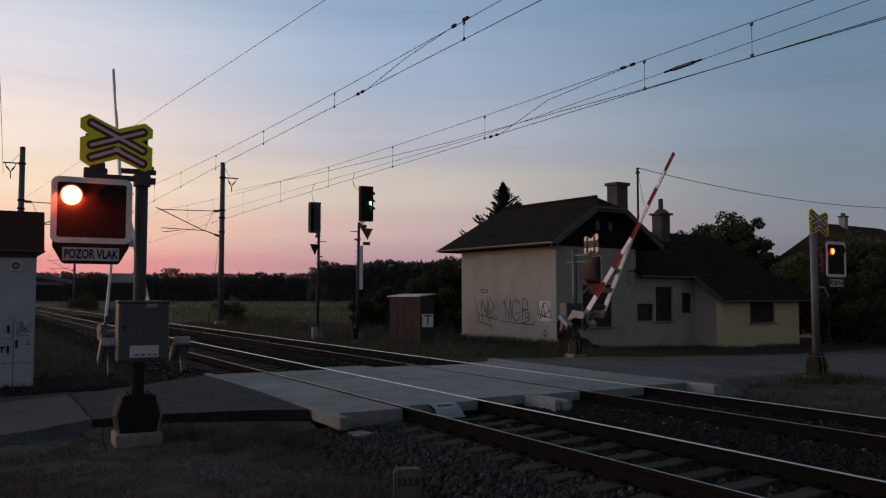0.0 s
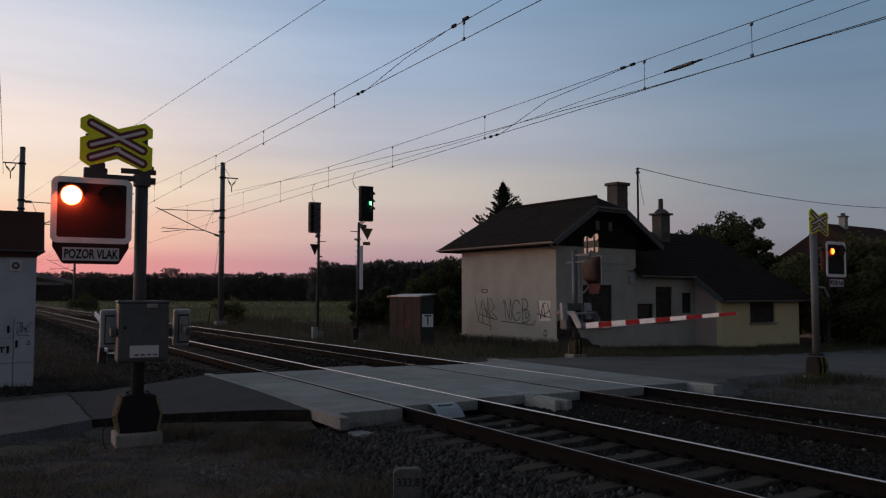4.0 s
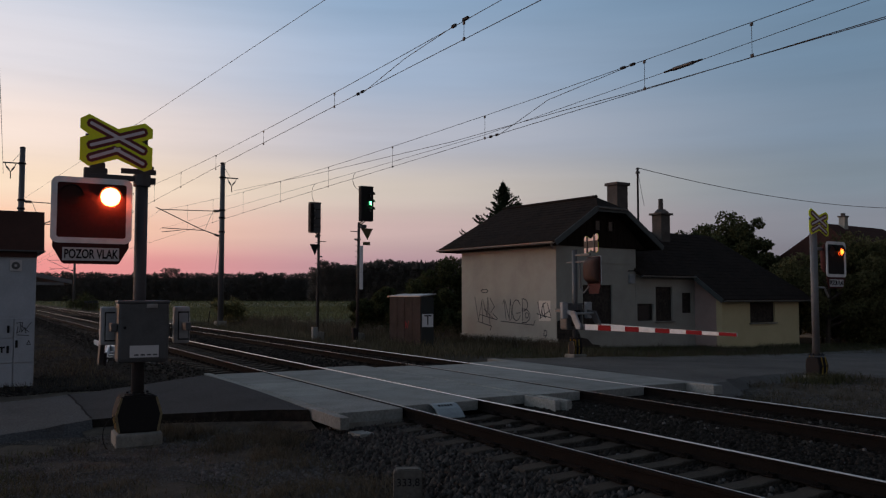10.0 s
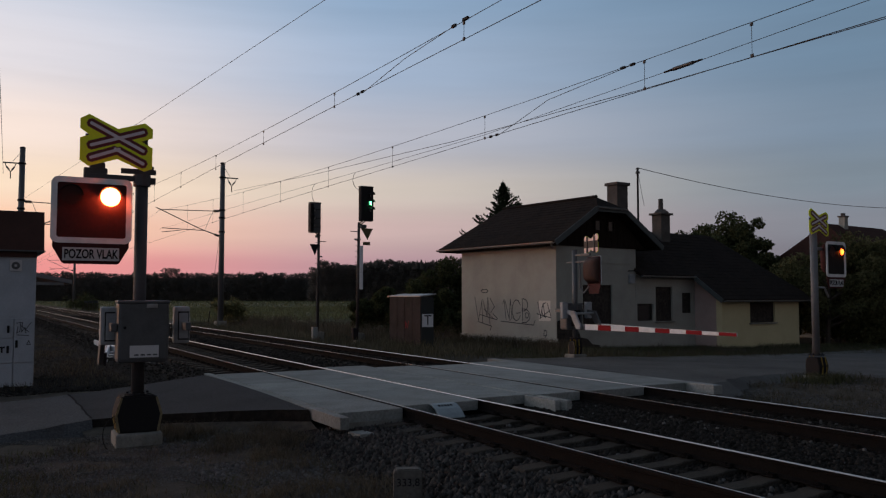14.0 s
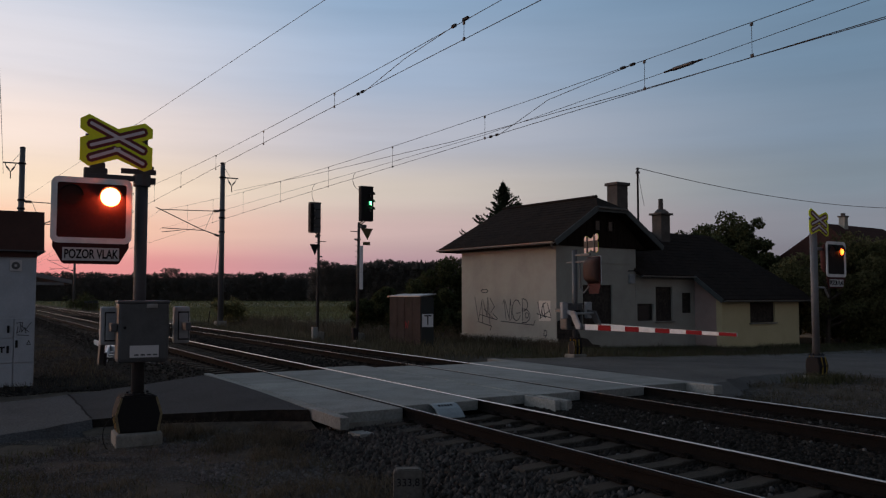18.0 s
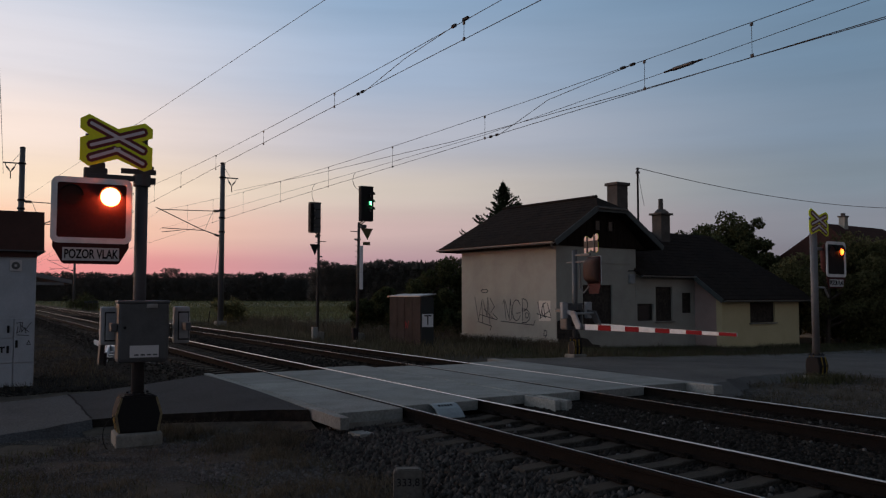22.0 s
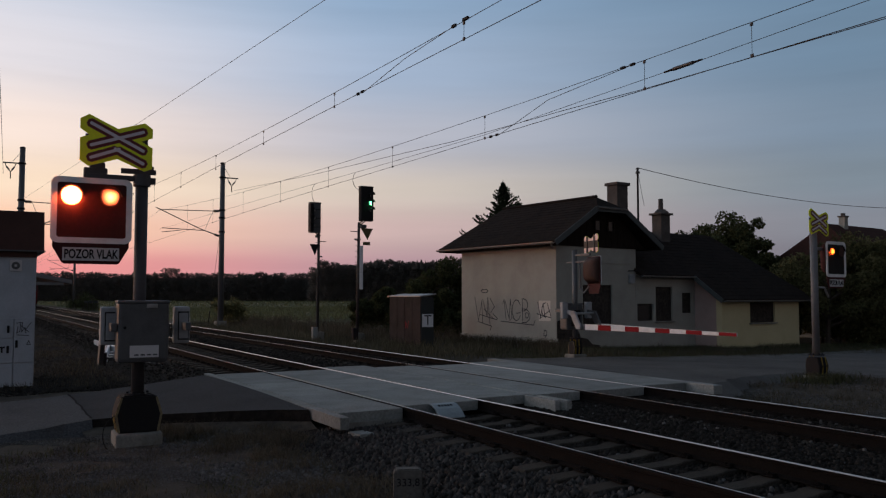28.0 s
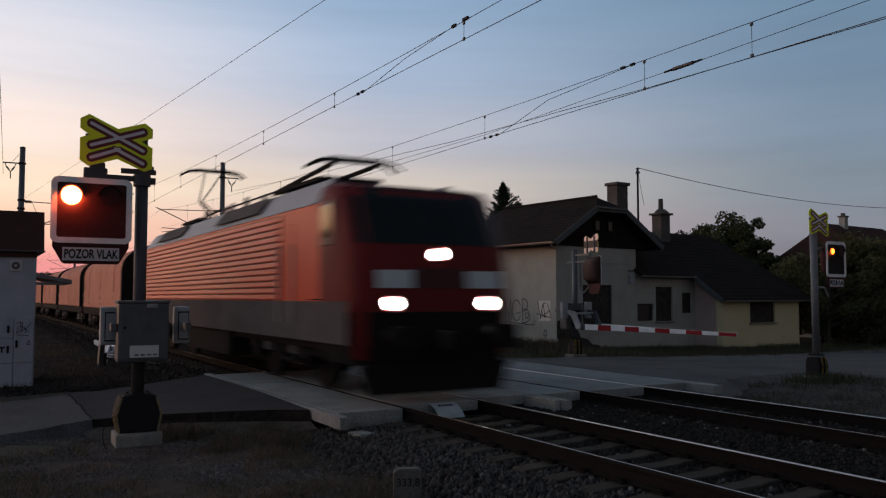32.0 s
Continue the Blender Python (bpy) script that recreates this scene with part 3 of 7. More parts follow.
for cx in TRACKS:
    for sgn in (-1, 1):
        x = cx + sgn * GAUGE / 2
        r = thing("rail", pose(x, 0, 0), "rusty steel rail with a worn shiny running surface", "rail", "rails of the two tracks")
        part("rail_body", add_prism(bmesh.new(), RAIL, lambda u, v, w: (u, -40 + w, v), 1000), M_RUST, r)
        worn = [(0.0372, -0.0075), (0.031, 0.0018), (0.010, 0.0018), (0.010, -0.0005), (0.030, -0.0005), (0.0362, -0.0075)]
        part("running_surface", add_prism(bmesh.new(), [(-sgn * u, v) for u, v in worn], lambda u, v, w: (u, -40 + w, v), 1000), M_HEAD, r, "polished bright running surface and gauge corner")


def make_sleepers():
    proto = None
    bm = bmesh.new()
    prof = [(-1.30, -0.225), (-1.28, -0.19), (-1.0, -0.175), (-0.52, -0.175), (-0.42, -0.20), (0.42, -0.20), (0.52, -0.175), (1.0, -0.175), (1.28, -0.19), (1.30, -0.225)]
    t = [(x, z) for x, z in prof]
    add_prism(bm, t + [(1.30, -0.40), (-1.30, -0.40)], lambda u, v, w: (u, -0.12 + w, v), 0.24)
    bmesh.ops.bevel(bm, geom=bm.edges[:], offset=0.012, segments=1, affect="EDGES")
    clip = bmesh.new()
    add_box(clip, (0.0, 0, -0.158), (0.30, 0.16, 0.016), bev=0.004)
    for sx in (-0.11, 0.11):
        add_cyl(clip, (sx, 0, -0.155), (sx, 0, -0.115), 0.018, 0.016, 8)
        add_box(clip, (sx * 0.8, 0, -0.14), (0.07, 0.12, 0.014), bev=0.004)
    group = "sleepers of the two tracks"
    for cx in TRACKS:
        ys = [y for y in np.arange(1.2, 36.5, 0.562) if not 11.3 < y < 18.1]
        for y in ys:
            dy, tw = rng.uniform(-0.015, 0.015), rng.uniform(-0.4, 0.4)
            m = pose(cx, y + dy, 0, 0, 0, tw)
            if proto is None:
                proto = thing("sleeper", m, "weathered concrete sleeper half sunk in ballast", "sleeper", group)
                part("sleeper_body", bm, M_SLEEPER, proto)
                f1 = part("rail_fastening", clip, M_RUST, proto)
                f1.location.x = -GAUGE / 2
                f2 = new("rail_fastening", f1.data)
                f2.parent, f2.location.x = proto, GAUGE / 2
            else:
                copy_thing(proto, m)
    rest = bmesh.new()
    for cx in TRACKS:
        for y in np.arange(36.9, 150, 0.562):
            add_box(rest, (cx, y, -0.26), (2.6, 0.24, 0.16))
    solid("distant_sleepers", rest, M_SLEEPER, "row of concrete sleepers farther down the line", "sleepers", kind="stuff")


make_sleepers()


# ---- crossing panels ----
def make_crossing():
    deck = thing("level_crossing", pose(0, 0, 0), "level crossing of pale concrete panels between the rails", "level crossing", kind="structure")
    strips = [("outer_near", 4.62, 5.655, 11.04, 17.85, 3), ("inner_near", 5.80, 7.145, 11.29, 17.80, 3), ("mid", 7.29, 8.335, 11.54, 18.35, 3),
              ("mid", 8.375, 9.38, 11.45, 17.75, 3), ("inner_far", 9.53, 10.87, 11.42, 17.55, 3), ("outer_far", 11.02, 12.14, 11.60, 17.85, 3)]
    for _, x0, x1, y0, y1, n in strips:
        step = (y1 - y0) / n
        for k in range(n):
            a, b = y0 + k * step + 0.006, y0 + (k + 1) * step - 0.006
            bm = box(((x0 + x1) / 2, (a + b) / 2, -0.080), (x1 - x0, b - a, 0.156), bev=0.012)
            part("crossing_panel", bm, M_CONC, deck)
    for x0, x1, y0, y1 in ((4.46, 4.60, 10.60, 18.25), (12.16, 12.40, 10.93, 18.75)):
        n = 4
        for k in range(n):
            a, b = y0 + (y1 - y0) * k / n + 0.005, y0 + (y1 - y0) * (k + 1) / n - 0.005
            part("edge_beam", box(((x0 + x1) / 2, (a + b) / 2, -0.090), (x1 - x0, b - a, 0.172), bev=0.015), M_CONC, deck, "pale concrete edge beam")
    # short beam ends between the tracks and their brackets
    part("edge_beam", box((8.27, 11.10, -0.12), (0.10, 0.86, 0.22), bev=0.012), M_CONC, deck)
    part("edge_beam", box((8.45, 11.02, -0.12), (0.10, 0.86, 0.22), bev=0.012), M_CONC, deck)
    part("support_beam", box((5.2, 11.10, -0.20), (1.25, 0.14, 0.10), bev=0.01), M_CONC_D, deck)
    part("foot_slab", box((4.74, 10.52, -0.235), (0.24, 0.30, 0.05), 8, bev=0.01), M_CONC, deck)
    # ramp plate at the panel ends between the near rails
    rp = bmesh.new()
    pts = [(11.28, 0.0), (11.20, -0.01), (11.08, -0.06), (10.99, -0.13), (10.93, -0.19), (10.95, -0.20), (11.02, -0.15), (11.10, -0.08), (11.20, -0.03), (11.28, -0.02)]
    add_prism(rp, pts, lambda u, v, w: (6.24 + w, u, v), 0.44)
    ramp = tagged(part("deflector_plate", rp, M_PLATE_BLUE, deck), "pale sloping deflector plate with illegible lettering")
    bars = bmesh.new()
    for k in range(5):
        add_box(bars, (6.34 + k * 0.055, 11.155, -0.022), (0.03, 0.045, 0.004), rot=Euler((0.42, 0, 0)).to_matrix())
    part("lettering_bars", bars, M_BLACK, ramp)


make_crossing()


# ---- crossing signals and barriers ----
def shaped(bm, m):
    bmesh.ops.transform(bm, matrix=m, verts=bm.verts[:])
    return bm


def disc(c, r, d, seg=28):
    """A round plate that faces -y."""
    return cyl((c[0], c[1], c[2]), (c[0], c[1] + d, c[2]), r, r, seg)


def dome(r, depth, seg=28, rows=6):
    """A domed lens that bulges towards -y from a flat back at y = 0."""
    bm = bmesh.new()
    loops = [[bm.verts.new((r * math.cos(radians(90 * k / rows)) * math.cos(2 * math.pi * i / seg), -depth * math.sin(radians(90 * k / rows)), r * math.cos(radians(90 * k / rows)) * math.sin(2 * math.pi * i / seg))) for i in range(seg)] for k in range(rows)]
    tip = bm.verts.new((0, -depth, 0))
    for a, b in zip(loops[:-1], loops[1:]):
        for i in range(seg):
            bm.faces.new((a[i], a[(i + 1) % seg], b[(i + 1) % seg], b[i]))
    for i in range(seg):
        bm.faces.new((loops[-1][i], loops[-1][(i + 1) % seg], tip))
    bm.faces.new(loops[0][::-1])
    bmesh.ops.recalc_face_normals(bm, faces=bm.faces[:])
    return bm


def ring(c, r0, r1, y0, y1, seg=28, arc=360, start=0):
    bm = bmesh.new()
    n = seg + (0 if arc == 360 else 1)
    loops = []
    for r, y in ((r0, y0), (r1, y0), (r1, y1), (r0, y1)):
        loops.append([bm.verts.new((c[0] + r * math.cos(radians(start + arc * k / seg)), c[1] + y, c[2] + r * math.sin(radians(start + arc * k / seg)))) for k in range(n)])
    for a in range(4):
        p, q = loops[a], loops[(a + 1) % 4]
        for k in range(seg):
            j = (k + 1) % n
            bm.faces.new((p[k], p[j], q[j], q[k]))
    bmesh.ops.recalc_face_normals(bm, faces=bm.faces[:])
    return bm


CROSS = [(-63, 39), (-48, 48), (1, 25), (48, 40), (62, 30), (62, 13), (42, 5), (62, -6), (62, -45), (48, -51), (1, -31), (-48, -47), (-63, -37), (-63, 4), (-47, 10), (-63, 21)]


def bar(a, b, w, y, d, cap=0.0):
    """A flat bar from a to b in the plane of a sign that faces -y."""
    ax, az, bx, bz = *a, *b
    L = math.hypot(bx - ax, bz - az)
    t = math.atan2(bz - az, bx - ax)
    h = w / 2
    pts = [(0, -h * 0.5), (h * 0.6, -h), (L - h * 0.6, -h), (L, -h * 0.5), (L, h * 0.5), (L - h * 0.6, h), (h * 0.6, h), (0, h * 0.5)]
    c, s = math.cos(t), math.sin(t)
    return add_prism(bmesh.new(), pts, lambda u, v, k: (ax + u * c - v * s, y + k, az + u * s + v * c), d)


def crossbuck(parent, m, scale=0.0074):
    pts = [(x * scale, z * scale) for x, z in CROSS]
    bm = add_prism(bmesh.new(), pts, lambda u, v, w: (u, w, v), 0.012)
    sign = part("crossbuck", shaped(bm, m), M_YELLOW, parent, "yellow-backed double crossbuck sign")
    lines = [((-51, 35), (52, -16)), ((52, 25), (-51, -11)), ((-51, -34), (3, -13)), ((52, -40), (-3, -13))]
    for i, (a, b) in enumerate(lines):
        a, b = [tuple(v * scale for v in p) for p in (a, b)]
        part("red_bar", shaped(bar(a, b, 0.124, -0.004 - 0.0006 * i, 0.004), m), M_CROSS_R, sign)
        d = ((b[0] - a[0]), (b[1] - a[1]))
        n = math.hypot(*d)
        e = (d[0] / n * 0.035, d[1] / n * 0.035)
        part("white_bar", shaped(bar((a[0] + e[0], a[1] + e[1]), (b[0] - e[0] * (1 if i < 2 else -0.6), b[1] - e[1] * (1 if i < 2 else -0.6)), 0.042, -0.0085 - 0.0006 * i, 0.004), m), M_CROSS_W, sign)
    back = box((0, 0.0165, -0.02), (0.8, 0.006, 0.22), bev=0.002)
    add_box(back, (-0.2, 0.03, -0.03), (0.05, 0.022, 0.5))
    add_box(back, (0.2, 0.03, -0.03), (0.05, 0.022, 0.5))
    part("sign_back", shaped(back, m), M_MAST, sign, "dark stiffeners on the bare metal back")
    pts2 = [(x * scale * 0.985, z * scale * 0.985) for x, z in CROSS]
    part("sign_back", shaped(add_prism(bmesh.new(), pts2, lambda u, v, w: (u, 0.0125 + w, v), 0.003), m), M_ALU, sign)
    return sign


def rounded(w, h, r, n=5):
    pts = []
    for cx, cz, a0 in ((w / 2 - r, h / 2 - r, 0), (-w / 2 + r, h / 2 - r, 90), (-w / 2 + r, -h / 2 + r, 180), (w / 2 - r, -h / 2 + r, 270)):
        pts += [(cx + r * math.cos(radians(a0 + 90 * k / n)), cz + r * math.sin(radians(a0 + 90 * k / n))) for k in range(n + 1)]
    return pts


def signal_head(parent, m, lit=True, sx=1.0):
    """Black signal board with white rim, two red lamps, housing and name plate; m: the board's centre, facing -y."""
    W, H = 0.985 * sx, 0.86
    board = part("signal_board", shaped(add_prism(bmesh.new(), rounded(W, H, 0.07), lambda u, v, w: (u, w, v), 0.03), m), M_BOARD if sx == 1 else M_BLACK, parent, "black signal board")
    rim = bmesh.new()
    out, inn = rounded(W + 0.02, H + 0.02, 0.09), rounded(W - 0.13, H - 0.13, 0.03)
    lo = [[rim.verts.new((u, y, v)) for u, v in pts] for pts, y in ((out, -0.014), (inn, -0.014), (inn, -0.001), (out, -0.001))]
    k = len(out)
    for a in range(4):
        p, q = lo[a], lo[(a + 1) % 4]
        for i in range(k):
            j = (i + 1) % k
            rim.faces.new((p[i], p[j], q[j], q[i]))
    bmesh.ops.recalc_face_normals(rim, faces=rim.faces[:])
    part("white_rim", shaped(rim, m), M_WHITE, board, "white reflective rim")
    hb = bmesh.new()
    a = [hb.verts.new((u, 0.031, v)) for u, v in rounded(W * 0.96, H * 0.95, 0.08)]
    b = [hb.verts.new((u, 0.20, v + 0.02)) for u, v in rounded(W * 0.80, H * 0.72, 0.12)]
    c = [hb.verts.new((u, 0.27, v + 0.02)) for u, v in rounded(W * 0.52, H * 0.5, 0.12)]
    for p, q in ((a, b), (b, c)):
        for i in range(len(a)):
            j = (i + 1) % len(a)
            hb.faces.new((p[i], p[j], q[j], q[i]))
    hb.faces.new(c)
    hb.faces.new(a[::-1])
    bmesh.ops.recalc_face_normals(hb, faces=hb.faces[:])
    part("lamp_housing", shaped(hb, m), M_BOARD if lit else M_HOUSING, parent, "rounded lamp housing behind the board", True)
    skirt = [(-W * 0.5 + 0.02, -H / 2 + 0.01), (-W * 0.5 + 0.02, -H / 2 - 0.06), (-W * 0.36, -H / 2 - 0.27), (-W * 0.33, -H / 2 - 0.285), (W * 0.33, -H / 2 - 0.285), (W * 0.36, -H / 2 - 0.27), (W * 0.5 - 0.02, -H / 2 - 0.06), (W * 0.5 - 0.02, -H / 2 + 0.01)]
    part("lower_apron", shaped(add_prism(bmesh.new(), skirt, lambda u, v, w: (u, w, v), 0.02), m @ Matrix.Translation((0, 0.004, 0))), M_BOARD, parent)
    plate = part("name_plate", shaped(box((0, -0.004, -H / 2 - 0.155), (0.70 * sx, 0.008, 0.175), bev=0.003), m), M_PLATE, parent, "white plate reading POZOR VLAK")
    lettering("lettering", "POZOR VLAK", 0.165, M_BLACK, plate, m @ pose(0, -0.011, -H / 2 - 0.158, 90) @ Matrix.Diagonal((0.66 * sx, 1, 1, 1)), "", 0.0042)
    lamps = []
    for x in (-0.26 * sx, 0.222 * sx):
        c = (x, -0.02, 0.19)
        grid = bmesh.new()
        for k in range(-7, 8):
            u = k * 0.0175
            half = math.sqrt(max(0.128 ** 2 - u * u, 0))
            if half > 0.02:
                add_box(grid, (x + u, -0.048, 0.19), (0.0095, 0.004, 2 * half))
                add_box(grid, (x, -0.0445, 0.19 + u), (2 * half, 0.003, 0.0095))
        tagged(part("lens", shaped(grid, m), M_LENS, board), "dark red gridded lens", kind="stuff")
        part("hood", shaped(ring((x, 0, 0.19), 0.143, 0.149, -0.07, 0.0, 16, 170, 5), m), M_BLACK, board, "short black sun hood")
        if lit:
            lamp = part("signal_lamp", dome(0.128 if sx == 1 else 0.085, 0.11 if sx == 1 else 0.05), M_LAMP if sx == 1 else M_LAMP_OFF_BEAM, parent, "round red signal lamp that flashes")
            lamp.matrix_basis = m @ Matrix.Translation((x, -0.035, 0.19))
            lamps.append((lamp, *[m @ Matrix.Translation((x, y, 0.19)) for y in (-0.035, 0.093, 0.16)]))
    return lamps


def foot(parent, h=0.50, rz=0, k=1.0):
    turn = pose(0, 0, 0, 0, 0, rz) @ Matrix.Diagonal((k, k, 1, 1))
    part("concrete_footing", box((0, 0, -0.10), (0.60 * (0.5 + k / 2), 0.58 * (0.5 + k / 2), 0.66), bev=0.03), M_CONC_D, parent, "chipped pale concrete footing")
    pts = [(-0.31, 0.0), (-0.36, 0.24), (-0.28, h - 0.03), (-0.25, h), (0.25, h), (0.28, h - 0.03), (0.36, 0.24), (0.31, 0.0)]
    bm = add_prism(bmesh.new(), [(x * 0.85, z) for x, z in pts], lambda u, v, w: (u, -0.2 + w, v + 0.232), 0.4)
    bmesh.ops.bevel(bm, geom=bm.edges[:], offset=0.02, segments=2, affect="EDGES")
    sk = part("foot_cover", shaped(bm, turn), M_BLACK, parent, "black rubber foot cover with yellow stripes")
    for sx in (-1, 1):
        for y in (-0.15, 0.02):
            st = bmesh.new()
            add_prism(st, [(0, 0), (0.05, 0), (0.05, 0.20), (0.0, 0.20)], lambda u, v, w: (sx * (0.297 + 0.002 - v * 0.30), y + u, 0.49 + v * 1.0), 0.004)
            part("yellow_stripe", shaped(st, turn), M_STRIPE_Y, sk)
            st = bmesh.new()
            add_prism(st, [(0, 0), (0.05, 0), (0.05, 0.21), (0.0, 0.21)], lambda u, v, w: (sx * (0.267 + 0.003 + v * 0.19), y + u, 0.25 + v * 1.0), 0.004)
            part("yellow_stripe", shaped(st, turn), M_STRIPE_Y, sk)
    for sx in (-1, 1):
        rim = [(0.31, 0.01), (0.36, 0.24), (0.28, h - 0.03), (0.245, h - 0.03), (0.322, 0.24), (0.275, 0.01)]
        part("pale_edge", shaped(add_prism(bmesh.new(), [(sx * u * 0.85, v) for u, v in rim], lambda u, v, w: (u, -0.203 + w, v + 0.232), 0.012), turn), M_FOOT_EDGE, sk, "worn pale yellow edge of the cover")
    bolts = bmesh.new()
    for k in range(6):
        a = k * math.pi / 3
        add_cyl(bolts, (0.13 * math.cos(a), 0.13 * math.sin(a), 0.73), (0.13 * math.cos(a), 0.13 * math.sin(a), 0.77), 0.018, 0.018, 6)
    add_cyl(bolts, (0, 0, 0.72), (0, 0, 0.745), 0.18, 0.18, 20)
    part("base_flange", bolts, M_BLACK, parent)


def post(parent, top, r=0.085, paint=None):
    bm = cyl((0, 0, 0.73), (0, 0, top), r, r, 20)
    add_cyl(bm, (0, 0, top), (0, 0, top + 0.012), r * 1.08, r * 1.0, 20)
    part("post", bm, paint or M_POST, parent, "grey round steel post", True)


ARM_HALF, FORK_END, DROP = 0.41, 3.2, -0.40


def barrier_boom(parent, pivot, pale, shift=0.0):
    """The forked boom, which turns about x at the pivot and lies along +y when closed, with the counterweights behind it."""
    boom = part("boom", cyl((-ARM_HALF - 0.05, 0, 0), (ARM_HALF + 0.05, 0, 0), 0.035, 0.035, 12), M_GALV, parent, "red and white barrier boom with forked base")
    boom.location = pivot
    edges = [0.20, 0.46, 0.98, 1.49, 2.02, 2.53, 3.08, 3.63, 4.22, 4.77, 5.33, 5.89]
    n = len(edges) - 1

    def at(s, side):
        f = max(0.0, 1 - (s - 0.20) / (FORK_END - 0.20))
        return Vector((side * (ARM_HALF - 0.06) * f, s, DROP - 0.012 * s))

    for k in range(n):
        a, b = edges[k], edges[k + 1]
        for side in ((-1, 1) if edges[k] < FORK_END - 0.3 else (0,)):
            p, q = at(a, side), at(b, side)
            d = q - p
            w = 0.185 - 0.105 * k / n
            rot = d.to_track_quat("Y", "Z").to_matrix()
            stripe = part("boom_stripe", box((p + q) / 2, (0.035, d.length * 1.002, w), rot=rot, bev=0.006), M_WHITE if k else M_POST if pale > 0 else M_POST_D, boom, "white stripe" if k else "dark base of the boom")
            if k and k % 2 == 0 and side >= 0:
                part("red_sheet", box((p + q) / 2 + Vector((0.0195, 0, 0)), (0.005, d.length * 0.998, w * 0.97), rot=rot), M_RED, stripe, "red reflective sheet")
    for s in (0.55, 1.2, 1.9):
        p, q = at(s, -1), at(s, 1)
        part("cross_plate", box((p + q) / 2, (q.x - p.x, 0.17, 0.025), bev=0.004), M_CWT if s > 1 else M_GREY, boom)
    for side in (-1, 1):
        x = side * ARM_HALF
        pts = [(-0.34, 0.12), (-0.05, 0.08), (0.08, 0.07), (0.34, DROP + 0.05), (0.34, DROP - 0.07), (0.16, DROP - 0.07), (-0.10, -0.07), (-0.34, 0.02)]
        part("crank_arm", add_prism(bmesh.new(), pts, lambda u, v, w: (x - 0.03 + w, u, v), 0.06), M_CWT if side == pale > 0 else M_GREY, boom, "cranked arm")
        x = side * 0.48 + shift
        wt = part("counterweight", box((x, -0.36, 0.10), (0.225, 0.13, 0.52), bev=0.035), M_CWT, boom, "pale counterweight plate")
        hatch = box((x + 0.02, -0.4275, 0.09), (0.15, 0.012, 0.40), bev=0.004)
        part("hatch_frame", hatch, M_BLACK, wt, "black hatch frame")
        part("hatch", box((x + 0.022, -0.4325, 0.09), (0.125, 0.012, 0.36), bev=0.004), M_CWT, wt)
        part("latch_arm", box((x + 0.03, -0.58, 0.09), (0.075, 0.30, 0.11), bev=0.012), M_GREY, wt, "grey latch arm")
    return boom


def barrier_drive(parent, z):
    body = part("drive_cabinet", box((0.02, -0.16, z - 0.06), (0.66, 0.34, 0.82), bev=0.05), M_GREY, parent, "grey sheet-steel barrier drive cabinet")
    part("cabinet_lid", box((0.02, -0.165, z + 0.342), (0.675, 0.36, 0.045), bev=0.02), M_GREY, body)
    part("hinge", box((0.12, -0.345, z + 0.29), (0.14, 0.03, 0.06), bev=0.008), M_GALV, body)
    part("keyhole_cover", cyl((-0.22, -0.33, z), (-0.22, -0.345, z), 0.02, 0.02, 10), M_BLACK, body)
    part("bracket", box((0.02, 0.04, z - 0.1), (0.26, 0.18, 0.5), bev=0.01), M_BLACK, parent)
    return body


LAMPS, BOOMS = [], []

# signal with barrier before the tracks
near_sig = thing("crossing_signal", pose(2.02, 11.95, -0.40, 0, 0, -2), "level crossing signal with barrier drive on a concrete footing", "crossing signal", "crossing signals")
foot(near_sig)
post(near_sig, 3.74, 0.085, M_POST_D)
LAMPS += [signal_head(near_sig, pose(-0.645, -0.16, 3.215))]
crossbuck(near_sig, pose(-0.35, -0.16, 4.165))
br = bmesh.new()
add_box(br, (-0.33, 0.0, 3.70), (0.78, 0.09, 0.07), bev=0.01)
add_box(br, (-0.60, 0.02, 3.75), (0.30, 0.10, 0.14), bev=0.02)
add_box(br, (-0.58, 0.02, 3.85), (0.20, 0.09, 0.10), bev=0.02)
add_box(br, (-0.05, -0.03, 3.80), (0.46, 0.05, 0.07), bev=0.008, rz=0)
part("bracket_arm", br, M_POST_D, near_sig)
part("post_clamp", shaped(cyl((0, 0, 3.60), (0, 0, 3.76), 0.115, 0.115, 18), Matrix.Identity(4)), M_POST_D, near_sig)
part("post_clamp", box((0.13, 0, 3.68), (0.10, 0.07, 0.09), bev=0.01), M_POST_D, near_sig)
part("post_clamp", box((0.12, 0, 3.86), (0.07, 0.05, 0.05), bev=0.01), M_POST_D, near_sig)
drive = barrier_drive(near_sig, 1.65)
part("label_plate", box((0.03, -0.345, 1.33), (0.37, 0.012, 0.16), bev=0.003), M_PLATE, drive, "white label plate")
lb = bmesh.new()
for k in range(4):
    add_box(lb, (-0.07 + 0.08 * k, -0.352, 1.285), (0.055, 0.003, 0.02))
part("lettering_bars", lb, M_GREY, drive)
cable = bmesh.new()
add_path(cable, [(-0.30 - 0.16 * math.sin(a), -0.28, 0.24 + 0.24 * math.cos(a)) for a in np.linspace(0.1, 3.0, 9)], 0.006, 6)
part("ground_cable", cable, M_BLACK, near_sig)
BOOMS.append(barrier_boom(near_sig, (-0.01, 0.42, 1.57), -1, 0.105))

# repeater signal beyond the tracks
far_sig = thing("crossing_signal", pose(17.72, 12.75, -0.46, 0, 0, 5), "level crossing signal on a grey post by the road", "crossing signal", "crossing signals")
foot(far_sig, 0.44, 78, 0.72)
post(far_sig, 3.72, 0.086, M_POST_L)
